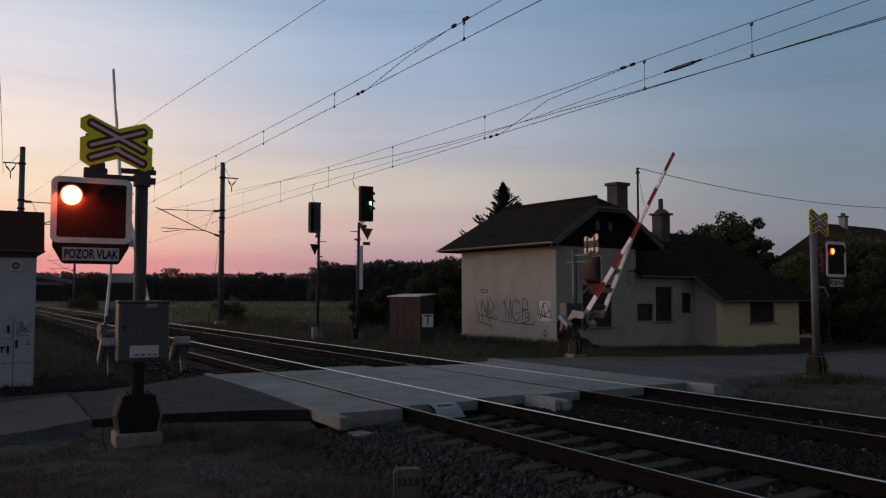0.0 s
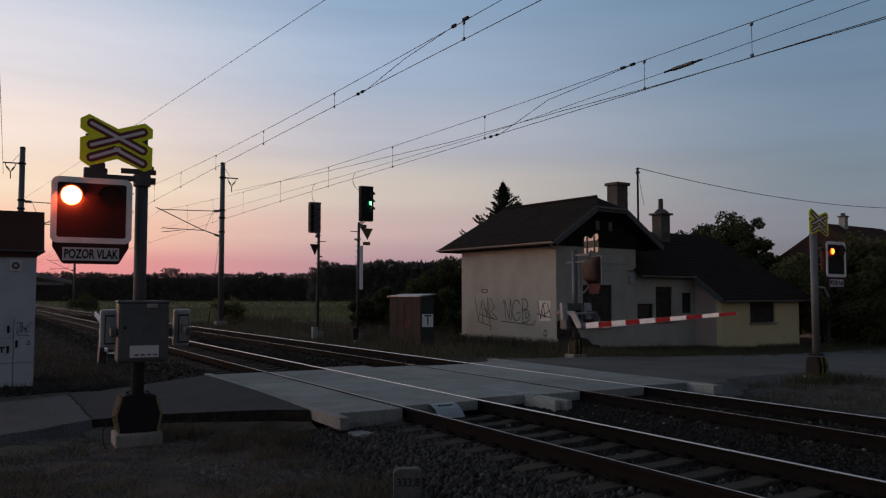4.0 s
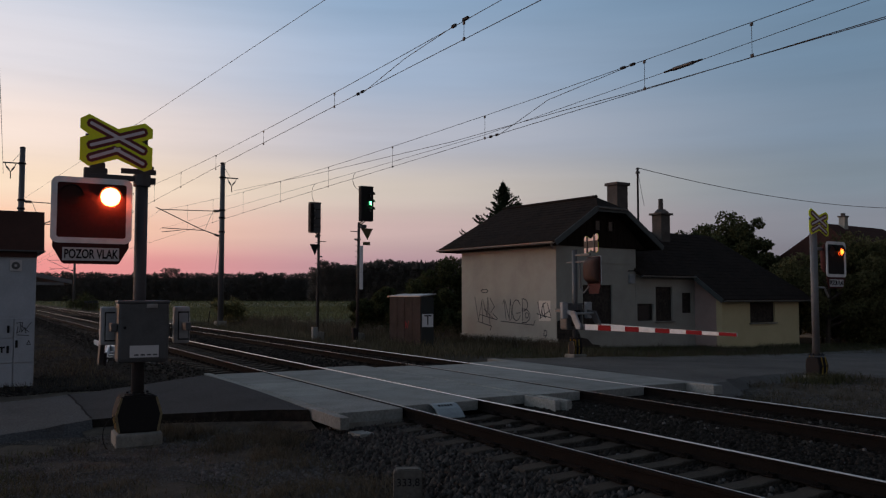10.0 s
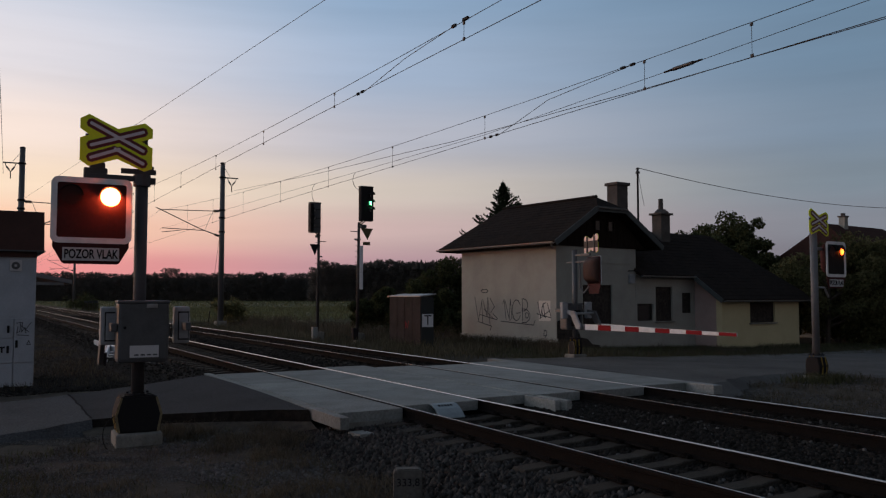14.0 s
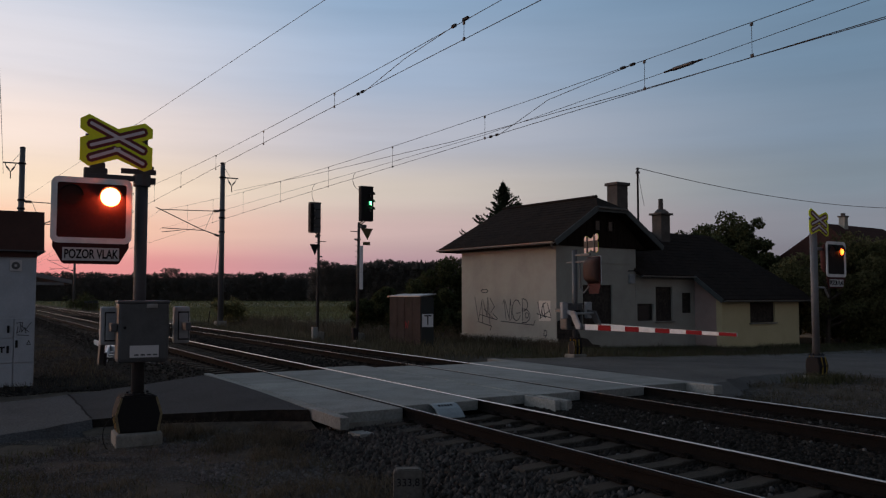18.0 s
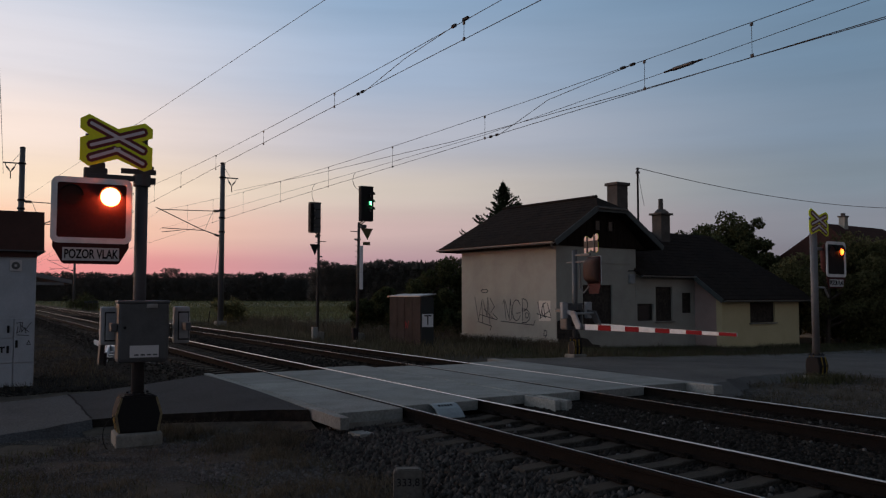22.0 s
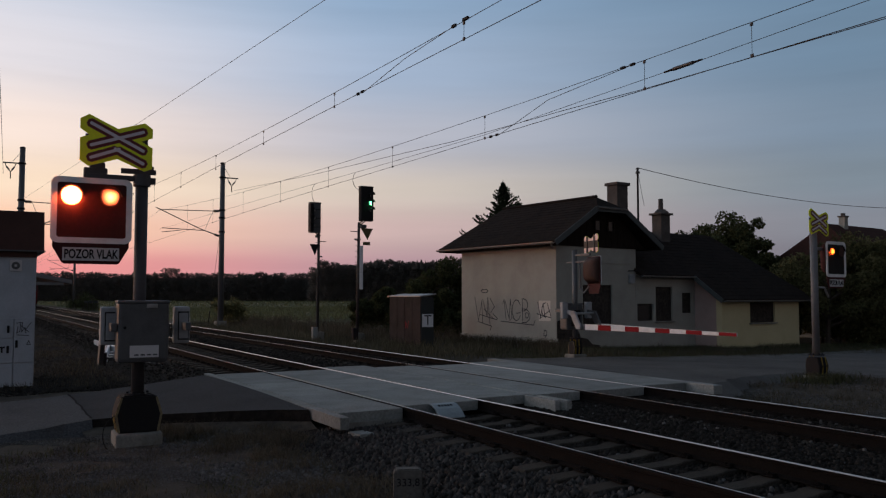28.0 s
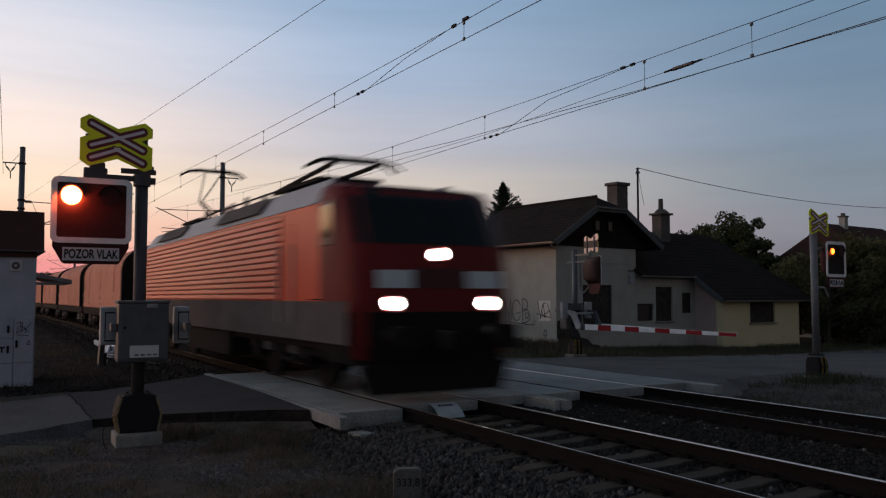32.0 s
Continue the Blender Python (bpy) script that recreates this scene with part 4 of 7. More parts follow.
LAMPS += [signal_head(far_sig, pose(0.80, -0.10, 3.05), True, 0.88)]
crossbuck(far_sig, pose(-0.005, -0.16, 3.93), 0.0066)
br = bmesh.new()
add_box(br, (0.36, 0.05, 3.30), (0.75, 0.07, 0.07), bev=0.01)
add_path(br, [(0.1, -0.05, 2.35), (0.25, -0.1, 2.35), (0.42, -0.1, 2.12)], 0.025, 8)
part("bracket_arm", br, M_GALV, far_sig)

# signal with barrier beyond the tracks, seen from behind
back_sig = thing("crossing_signal", pose(16.55, 20.42, -0.36, 0, 0, 180), "level crossing signal with barrier, seen from behind", "crossing signal", "crossing signals")
foot(back_sig, 0.40, 78, 0.70)
post(back_sig, 3.50)
signal_head(back_sig, pose(-0.14, 0.78, 2.84, 0, 0, -107), False)
crossbuck(back_sig, pose(-0.25, 0.52, 3.69, 0, 0, -97), 0.0064)
br = bmesh.new()
add_box(br, (0.0, 0.35, 3.34), (0.07, 0.80, 0.07), bev=0.01)
add_box(br, (0.0, 0.20, 3.12), (0.09, 1.1, 0.05), bev=0.01)
add_path(br, [(0.0, 0.25, 3.1), (0.0, 0.28, 2.3), (-0.02, 0.42, 2.15), (-0.04, 0.66, 2.36)], 0.025, 8)
part("bracket_arm", br, M_POST, back_sig)
barrier_drive(back_sig, 1.46)
BOOMS.append(barrier_boom(back_sig, (0.0, 0.42, 1.51), 1))


# ---- railway signals ----
def main_signal(x, y, lit, label):
    """A colour-light signal: the lit one turns its lamps towards the road, the other one away from it."""
    s = thing("railway_signal", pose(x, y, -0.36), label, "railway signal", "railway signals beside the line")
    mx = 0.20 if lit else 0.04
    hx, hw, z0, z1 = (0.49, 0.62, 5.36, 6.86) if lit else (-0.22, 0.52, 4.93, 6.27)
    part("concrete_base", box((mx, 0, 0.20), (0.42, 0.42, 0.5), bev=0.02), M_CONC_D, s)
    part("mast", cyl((mx - 0.05, 0, 0.4), (mx, 0, 5.30 if lit else 5.82), 0.072, 0.058, 12), M_MAST, s, "slim steel signal mast", True)
    shell = add_prism(bmesh.new(), rounded(hw, 0.34, 0.09, 4), lambda u, v, w: (hx + u, -0.10 + v, z0 + w), z1 - z0)
    head = part("signal_head", shell, M_BLACK if lit else M_GREY, s, "black signal head" if lit else "dark grey signal head seen from behind")
    part("head_lid", add_prism(bmesh.new(), rounded(hw + 0.03, 0.37, 0.09, 4), lambda u, v, w: (hx + u, -0.10 + v, z1 + w), 0.03), M_BLACK, head)
    side = 1 if lit else -1
    if not lit:
        part("front_panel", box((hx - hw / 2 + 0.07, -0.15, (z0 + z1) / 2), (0.16, 0.34, z1 - z0 - 0.06), bev=0.03), M_BLACK, head, "black lamp side of the head")
        for k in range(3):
            part("back_door_rib", box((hx + 0.10, -0.275, z0 + 0.25 + 0.40 * k), (0.26, 0.02, 0.03)), M_BLACK, head)
    for k in range(3):
        z = z1 - 0.36 - 0.33 * k
        turn = pose(hx + side * (hw / 2 - 0.20), -0.20, z, 0, 0, side * 40)
        part("lamp_hood", shaped(ring((0, 0, 0), 0.12, 0.132, -0.24, 0.0, 14, 150, 15), turn), M_BLACK, head, "short black lamp hood")
        g = lit and k == 1
        part("lamp_lens", shaped(disc((0, -0.10, 0), 0.112, 0.02, 16), turn), M_GREEN if g else M_DARKWIN, head, "lit green lamp" if g else "unlit lamp")
    neck = bmesh.new()
    add_cyl(neck, (mx, 0, 5.25 if lit else 5.0), (hx - 0.12 * side, -0.05, z0 + 0.02), 0.03, 0.03, 8)
    add_cyl(neck, (mx + 0.06, -0.03, 5.20 if lit else 4.8), (hx + 0.02, -0.05, z0 + 0.02), 0.025, 0.025, 8)
    part("head_bracket", neck, M_MAST, s)
    tx, tw, tz = (0.54, 0.58, 5.04) if lit else (-0.22, 0.44, 4.41)
    part("warning_triangle", add_prism(bmesh.new(), [(-tw / 2, 0.0), (tw / 2, 0.0), (0.02, -0.50)], lambda u, v, w: (u + tx, -0.12 + w, v + tz), 0.02), M_OLIVE if lit else M_BLACK, s, "olive triangular plate" if lit else "dark triangular plate")
    if lit:
        part("mast_board", box((0.28, -0.10, 3.31), (0.16, 0.02, 1.92), bev=0.004), M_WHITE, s, "narrow white mast board")
        part("lower_plate", box((0.52, -0.12, 4.37), (0.34, 0.02, 0.15), bev=0.004), M_OLIVE, s)
        part("junction_box", box((0.34, -0.12, 5.12), (0.27, 0.2, 0.15), bev=0.02), M_GREY, s)
        part("step_bracket", box((0.0, 0, 4.89), (0.40, 0.03, 0.03)), M_GREY, s)
        part("step_bracket", box((0.14, 0, 4.55), (0.30, 0.05, 0.06)), M_GREY, s)
    else:
        part("junction_box", box((-0.10, -0.1, 4.78), (0.12, 0.16, 0.14), bev=0.02), M_GREY, s)
        part("step_bracket", box((0.20, 0, 4.55), (0.36, 0.03, 0.03)), M_GREY, s)
        part("step_bracket", box((0.09, 0, 3.86), (0.20, 0.04, 0.06)), M_GREY, s)
        part("cable_tube", cyl((-0.06, -0.05, 0.5), (-0.04, -0.05, 3.2), 0.04, 0.04, 8), M_MAST, s, "cable tube along the mast")
    for k in range(16):
        part("climbing_rung", box((mx - 0.09, 0.0, 0.9 + 0.24 * k), (0.14, 0.02, 0.02)), M_MAST, s)
    loop = bmesh.new()
    curve = [(0.20, 6.71), (0.05, 6.79), (-0.07, 6.93), (-0.13, 7.10), (-0.12, 7.27), (-0.06, 7.41), (0.02, 7.50)] if lit else [(-0.20, 6.30), (-0.28, 6.42), (-0.33, 6.56), (-0.34, 6.75), (-0.32, 6.92), (-0.27, 7.06), (-0.19, 7.18)]
    add_path(loop, [(u, -0.05, v) for u, v in curve], 0.010, 6)
    part("cable_loop", loop, M_WIRE, s)
    part("foot_box", box((mx - 0.24, -0.18, 0.42), (0.24, 0.2, 0.5), bev=0.02), M_CONC if not lit else M_BROWNBOX, s)
    return s


main_signal(13.62, 35.1, False, "unlit railway signal on a slim dark mast")
main_signal(14.5, 33.0, True, "railway signal showing green on a slim mast")


# ---- catenary ----
def catenary_mast(x, y, arm, label):
    s = thing("catenary_mast", pose(x, y, -0.35), label, "catenary mast", "masts of the overhead line")
    part("mast_tube", cyl((0, 0, 0), (0, 0, 11.05), 0.20, 0.155, 16), M_POST, s, "tapered steel tube", True)
    part("mast_cap", cyl((0, 0, 11.05), (0, 0, 11.12), 0.19, 0.12, 16), M_BLACK, s)
    part("mast_base", box((0, 0, 0.15), (0.7, 0.7, 0.5), bev=0.03), M_CONC_D, s)
    for z in (10.05, 7.82, 7.30, 6.35):
        part("collar", cyl((0, 0, z), (0, 0, z + 0.10), 0.215, 0.215, 14), M_BLACK, s)
    k = 1 if arm > 0 else -1
    sb = bmesh.new()
    add_path(sb, [(0, 0, 10.1), (-k * 1.05, 0, 10.1)], 0.04, 8)
    add_path(sb, [(-k * 0.32, 0, 10.1), (-k * 0.42, 0, 9.85), (-k * 0.62, 0, 9.55), (-k * 0.84, 0, 9.85), (-k * 0.94, 0, 10.1)], 0.024, 8)
    add_path(sb, [(-k * 0.42, 0, 9.85), (-k * 0.55, 0, 9.66)], 0.05, 8)
    add_path(sb, [(-k * 0.84, 0, 9.85), (-k * 0.69, 0, 9.66)], 0.05, 8)
    add_path(sb, [(0, 0, 10.9), (-k * 0.5, 0, 10.2)], 0.012, 6)
    part("feeder_bracket", sb, M_POST, s)
    part("insulator", cyl((-k * 0.62, 0, 9.55), (-k * 0.62, 0, 9.15), 0.03, 0.03, 10), M_INSUL, s)
    ct = bmesh.new()
    add_path(ct, [(0, 0, 7.80), (arm * 0.95, 0, 7.72)], 0.028, 8)
    add_path(ct, [(0, 0, 6.05), (arm * 0.35, 0, 6.55), (arm * 1.05, 0, 7.85)], 0.032, 8)
    add_path(ct, [(arm * 0.28, 0, 6.45), (arm * 0.95, 0, 6.52)], 0.026, 8)
    add_path(ct, [(arm * 0.95, 0, 6.25), (arm * 0.65, 0, 6.42)], 0.022, 8)
    add_path(ct, [(arm * 0.28, 0, 6.48), (arm * 0.15, 0, 7.75)], 0.012, 6)
    part("cantilever", ct, M_POST, s, "steel tube cantilever arm")
    for a, b in (((arm * 0.05, 0, 7.80), (arm * 0.14, 0, 7.79)), ((arm * 0.05, 0, 6.12), (arm * 0.12, 0, 6.22))):
        part("insulator", cyl(a, b, 0.08, 0.08, 10), M_INSUL, s)
    return s


catenary_mast(14.55, 55.3, -4.1, "grey steel catenary mast beyond the tracks")
catenary_mast(2.45, 55.5, 4.0, "grey steel catenary mast before the tracks")
catenary_mast(14.0, 141, -3.8, "distant catenary mast beside the field")
catenary_mast(2.5, 141, 4.0, "distant catenary mast beside the tracks")


guy = thing("guy_wire", pose(14.55, 58.6, -0.35), "taut stay wire of the catenary mast with a dark guard tube", "stay wire")
part("stay", cyl((0, 0, 0), (0, -3.25, 7.4), 0.012, 0.012, 6), M_WIRE, guy)
part("guard_tube", cyl((0, 0, 0), (0, -0.45, 1.02), 0.035, 0.035, 8), M_BLACK, guy)
part("anchor_block", box((0, 0.05, 0.0), (0.4, 0.4, 0.24), bev=0.02), M_CONC_D, guy)


def sag(a, b, drop, n=14):
    a, b = Vector(a), Vector(b)
    return [a.lerp(b, k / n) - Vector((0, 0, 4 * drop * (k / n) * (1 - k / n))) for k in range(n + 1)]


def wire(name, pts, r, label, material=None):
    bm = bmesh.new()
    add_path(bm, pts, r, 5)
    return solid(name, bm, material or M_WIRE, label, "wire", "overhead wires")


def chain(x, z_contact, z_mid, label):
    """Contact wire, messenger wire and droppers over one track, from far down the line to behind the camera."""
    pts_c = [(x + 0.12 * math.cos(k), y, z_contact) for k, y in enumerate((-30, 0, 12, 25, 40, 54, 80, 110, 141, 300))]
    wire("contact_wire", pts_c, 0.0066, "taut copper contact wire over the " + label)
    mess = [(x, y, z_mid + 1.35 * ((y - 11) / 43.5) ** 2) for y in np.linspace(-20, 54, 30)] + sag((x, 54, z_mid + 1.32), (x, 141, z_mid + 1.32), 1.4, 20)[1:] + [(x, 300, z_mid + 1.0)]
    wire("messenger_wire", mess, 0.0062, "sagging messenger wire over the " + label)
    for y in (3.4, 8.3, 10.6, 15.8, 20.6, 25.4, 30.3, 35.3, 40.5, 46.0, 62, 70, 78, 88, 98):
        zm = z_mid + 1.35 * ((y - 11) / 43.5) ** 2 if y < 54 else z_mid + 1.32 - 4 * 1.4 * ((y - 54) / 87) * (1 - (y - 54) / 87)
        bm = bmesh.new()
        add_cyl(bm, (x, y, z_contact), (x, y, zm), 0.0045, 0.0045, 5)
        add_box(bm, (x, y, z_contact + 0.03), (0.02, 0.05, 0.05))
        add_box(bm, (x, y, zm - 0.03), (0.02, 0.05, 0.05))
        solid("dropper", bm, M_WIRE, "thin dropper wire over the " + label, "wire", "overhead wires")


chain(6.465, 5.60, 5.91, "near track")
chain(10.20, 5.30, 5.84, "far track")
# jumpers between messenger and contact wire
wire("jumper_wire", [(6.465, 14.3, 5.62), (6.465, 12.6, 5.83), (6.465, 10.9, 5.92)], 0.0062, "jumper between messenger and contact wire")
wire("jumper_wire", [(10.2, 15.2, 5.31), (10.2, 13.4, 5.72), (10.2, 11.0, 5.83)], 0.0062, "jumper between messenger and contact wire")
clamps = (((6.402, 14.45, 5.60), 0.10), ((6.404, 14.25, 5.60), 0.10), ((6.465, 10.55, 5.93), 0.16), ((6.465, 10.9, 5.92), 0.12), ((10.134, 15.2, 5.30), 0.10), ((10.132, 15.45, 5.30), 0.10), ((10.2, 10.9, 5.84), 0.12), ((10.2, 11.15, 5.84), 0.12))
for c, l in clamps:
    solid("wire_clamp", box(c, (0.04, l, 0.05), bev=0.01), M_BLACK, "small dark clamp on the overhead wire", "clamp", "overhead wires")
wire("feeder_wire", [(15.15, 55.3, 8.85), (12.9, 34.0, 7.05), (12.5, 21.2, 6.36), (12.5, 15.7, 6.24), (12.5, 13.1, 6.16), (12.5, 7.6, 6.09), (12.6, -10, 6.1)], 0.008, "dark feeder wire beyond the far track")
wire("anchor_wire", [(10.6, 56, 6.1), (10.2, 35.3, 5.71), (10.2, 23.1, 5.51), (10.2, 15.8, 5.41), (10.2, 10.07, 5.51)], 0.0052, "thin anchor wire with a section insulator")
wire("anchor_wire", [(10.2, 9.35, 5.515), (10.2, 6.4, 5.59), (10.2, -10, 5.9)], 0.0052, "thin anchor wire with a section insulator")
ins = thing("section_insulator", pose(10.2, 9.7, 5.515), "dark rod insulator in the anchor wire", "insulator")
part("rod", cyl((0, -0.22, 0.003), (0, 0.22, -0.003), 0.032, 0.032, 10), M_INSUL, ins)
part("end_fitting", cyl((0, -0.42, 0.006), (0, -0.24, 0.003), 0.016, 0.022, 8), M_BLACK, ins)
part("end_fitting", cyl((0, 0.24, -0.003), (0, 0.42, -0.006), 0.022, 0.016, 8), M_BLACK, ins)
wire("feeder_wire", [(2.45, 55.5, 7.5), (4.73, 12.0, 6.37), (5.6, -5.1, 5.93)], 0.0055, "thin feeder wire before the near track")
wire("feeder_wire", [(1.45, 55.5, 9.05), (0.62, 30, 8.45), (-0.6, -5, 7.6)], 0.010, "feeder wire on the mast brackets before the tracks")


# ---- guard's house ----
def slab(pts, thick):
    """A roof plane: the outline pts, hung down by its thickness."""
    bm = bmesh.new()
    a = [bm.verts.new(p) for p in pts]
    b = [bm.verts.new((p[0], p[1], p[2] - thick)) for p in pts]
    bm.faces.new(a)
    bm.faces.new(b[::-1])
    for i in range(len(a)):
        j = (i + 1) % len(a)
        bm.faces.new((a[i], b[i], b[j], a[j]))
    bmesh.ops.recalc_face_normals(bm, faces=bm.faces[:])
    return bm


def wall_with_holes(length, z0, top, holes, thick, to):
    """A wall along u with rectangular openings (u0, u1, z0, z1); top(u) gives its height. to(u, w, z) takes it to space."""
    bm = bmesh.new()
    us = sorted({0.0, length, *[v for h in holes for v in h[:2]], *[k * length / 8 for k in range(1, 8)]})
    for a, b in zip(us[:-1], us[1:]):
        mid = (a + b) / 2
        cuts = sorted([(h[2], h[3]) for h in holes if h[0] < mid < h[1]])
        spans, z = [], z0
        for lo, hi in cuts:
            spans.append((z, z, lo, lo))
            z = hi
        spans.append((z, z, top(a), top(b)))
        for la, lb, ha, hb in spans:
            q = [(a, la), (b, lb), (b, hb), (a, ha)]
            f = [bm.verts.new(to(u, 0, v)) for u, v in q]
            g = [bm.verts.new(to(u, thick, v)) for u, v in q]
            bm.faces.new(f)
            bm.faces.new(g[::-1])
            for i in range(4):
                j = (i + 1) % 4
                bm.faces.new((f[i], g[i], g[j], f[j]))
    bmesh.ops.remove_doubles(bm, verts=bm.verts[:], dist=0.0005)
    bmesh.ops.recalc_face_normals(bm, faces=bm.faces[:])
    return bm


def opening(parent, c, s, fill, sill=True, name="window", label="", frame_paint=None):
    """A filled opening in a wall that faces local -y: c is the centre of its front."""
    w, h = s
    win = part(name, box((c[0], c[1] + 0.14, c[2]), (w - 0.004, 0.05, h - 0.004)), fill, parent, label)
    fr = bmesh.new()
    for dx, dz, sx, sz in ((-w / 2 + 0.03, 0, 0.06, h), (w / 2 - 0.03, 0, 0.06, h), (0, h / 2 - 0.03, w - 0.12, 0.06), (0, -h / 2 + 0.03, w - 0.12, 0.06)):
        add_box(fr, (c[0] + dx, c[1] + 0.10, c[2] + dz), (sx - 0.006, 0.05, sz - 0.006))
    part("window_frame", fr, frame_paint or M_BRICKUP, win)
    if sill:
        part("window_sill", box((c[0], c[1] - 0.03, c[2] - h / 2 - 0.03), (w + 0.16, 0.12, 0.055), bev=0.008), M_CONC_D, win)
    return win


house = thing("guard_house", pose(19.65, 25.38, -0.30, 0, 0, 6), "abandoned beige plastered railway guard's house with dark roof", "house")
EAVE, RIDGE, RX, HW, DEEP = 4.10, 6.06, 2.55, 4.60, 6.05
GX = 5.10
SL = (RIDGE - EAVE) / (RX + 0.55)


def gable_top(u):
    return 3.98


part("wall", wall_with_holes(DEEP, -0.5, lambda u: 3.96, [], 0.35, lambda u, w, z: (w, 0.351 + u * (DEEP - 0.351) / DEEP, z)), M_PLASTER, house, "beige plaster wall with scribbled tags")
part("wall", wall_with_holes(HW, -0.5, gable_top, [(1.45, 3.15, 0.76, 2.45)], 0.35, lambda u, w, z: (u, w, z)), M_PLASTER, house, "beige plaster gable wall")
bare = [(0.02, 1.02), (0.30, 1.10), (0.52, 0.94), (0.74, 0.98), (0.92, 0.72), (1.20, 0.60), (1.32, 0.36), (1.70, 0.30), (1.95, 0.08), (2.40, 0.02), (2.40, -0.3), (0.02, -0.3)]
part("bare_masonry", add_prism(bmesh.new(), bare, lambda u, v, w: (u, -0.005 + w, v), 0.004), M_BRICKUP, house, "dark damp masonry where the plaster has fallen off")
part("wall", box((HW - 0.18, 3.2, 1.7), (0.33, 5.6, 4.4)), M_PLASTER, house)
part("wall", box((HW / 2, DEEP - 0.16, 1.72), (HW - 0.72, 0.33, 4.42)), M_PLASTER, house)
part("plaster_band", box((-0.012, 3.0, 3.36), (0.03, 6.1, 0.07)), M_PLASTER, house)
part("plaster_band", box((2.2, -0.012, 3.36), (4.45, 0.03, 0.07)), M_PLASTER, house)
part("plinth", box((-0.02, 3.0, 0.0), (0.08, 6.16, 0.7), bev=0.01), M_PLASTER, house)
opening(house, (2.30, 0.0, 1.605), (1.70, 1.69), M_BRICKUP, True, "window", "boarded-up dark window")
# dark boarded gable
gt = [(-0.05, 3.97), (GX + 0.05, 3.97), (RX + 0.75, 5.46), (RX - 0.75, 5.46)]
part("gable_boarding", add_prism(bmesh.new(), gt, lambda u, v, w: (u, -0.05 + w, v), 0.12), M_TIMBER, house, "dark brown boarded gable")
for k in range(14):
    u = 0.25 + 0.355 * k
    hgt = min(5.4, 3.97 + min(u + 0.05, GX + 0.05 - u) * 0.64) - 0.05
    if hgt > 4.15:
        part("gable_batten", box((u, -0.062, (3.99 + hgt) / 2), (0.05, 0.02, hgt - 3.99)), M_TIMBER, house)
opening(house, (2.25, -0.2, 4.85), (0.42, 0.5), M_DARKWIN, False, "attic_window", "small attic window", M_TIMBER)
opening(house, (3.0, -0.2, 4.85), (0.42, 0.5), M_DARKWIN, False, "attic_window", "small attic window", M_TIMBER)
# half-hipped roof
e0, e1, f0, f1 = -0.55, GX + 0.60, -0.55, 7.05
jz = 5.55
jx = (jz - EAVE) / SL
roof = part("roof", slab([(e0, f0, EAVE), (e0 + jx, f0, jz), (RX, 0.25, RIDGE), (RX, 6.15, RIDGE), (e0, f1, EAVE)], 0.14), M_ROOF, house, "dark half-hipped roof")
part("roof_plane", slab([(e1, f0, EAVE), (e1, f1, EAVE), (RX, 6.15, RIDGE), (RX, 0.25, RIDGE), (e1 - jx, f0, jz)], 0.14), M_ROOF, house)
part("roof_plane", slab([(e0, f1, EAVE), (RX, 6.15, RIDGE), (e1, f1, EAVE)], 0.14), M_ROOF, house)
part("roof_plane", slab([(e0 + jx, f0, jz), (e1 - jx, f0, jz), (RX, 0.25, RIDGE)], 0.14), M_ROOF, house)


def courses(parent, a, b, c, d, n, kink=None):
    """Overlapping shingle courses on a roof plane: eave a to b, top d to c; kink = (height share, point) bends the edge a to d."""
    a, b, c, d = Vector(a), Vector(b), Vector(c), Vector(d)
    nrm = (b - a).cross(d - a).normalized()
    if nrm.z < 0:
        nrm = -nrm

    def left(t):
        if kink is None:
            return a.lerp(d, t)
        t0, p = kink[0], Vector(kink[1])
        return a.lerp(p, t / t0) if t < t0 else p.lerp(d, (t - t0) / (1 - t0))
    for k in range(n):
        t0, t1 = k / n, min((k + 1.08) / n, 1.0)
        q = [left(t0) + nrm * 0.016, b.lerp(c, t0) + nrm * 0.016, b.lerp(c, t1) + nrm * 0.006, left(t1) + nrm * 0.006]
        bm = bmesh.new()
        up = [bm.verts.new(p) for p in q]
        lo = [bm.verts.new(p - nrm * (0.014 if i < 2 else 0.005)) for i, p in enumerate(q)]
        bm.faces.new(up)
        bm.faces.new(lo[::-1])
        for i in range(4):
            j = (i + 1) % 4
            bm.faces.new((up[i], lo[i], lo[j], up[j]))
        bmesh.ops.recalc_face_normals(bm, faces=bm.faces[:])
        part("shingle_course", bm, M_ROOF, parent)


courses(roof, (e0, f0, EAVE), (e0, f1, EAVE), (RX, 6.15, RIDGE), (RX, 0.25, RIDGE), 15, (jx / (RX - e0), (e0 + jx, f0, jz)))
part("ridge_cap", cyl((RX, 0.25, RIDGE + 0.01), (RX, 6.15, RIDGE + 0.01), 0.08, 0.08, 8), M_ROOF, house)
for a, b in (((e0, f0 - 0.02, EAVE), (e0 + jx, f0 - 0.02, jz)), ((e1, f0 - 0.02, EAVE), (e1 - jx, f0 - 0.02, jz)), ((e0 + jx, f0 - 0.02, jz), (e1 - jx, f0 - 0.02, jz))):
    d = Vector(b) - Vector(a)
    part("verge_board", box((Vector(a) + Vector(b)) / 2 - Vector((0, 0, 0.08)), (0.03, d.length, 0.22), rot=d.to_track_quat("Y", "Z").to_matrix() @ Matrix.Rotation(0, 3, "X")), M_FASCIA, house, "pale grey verge board")
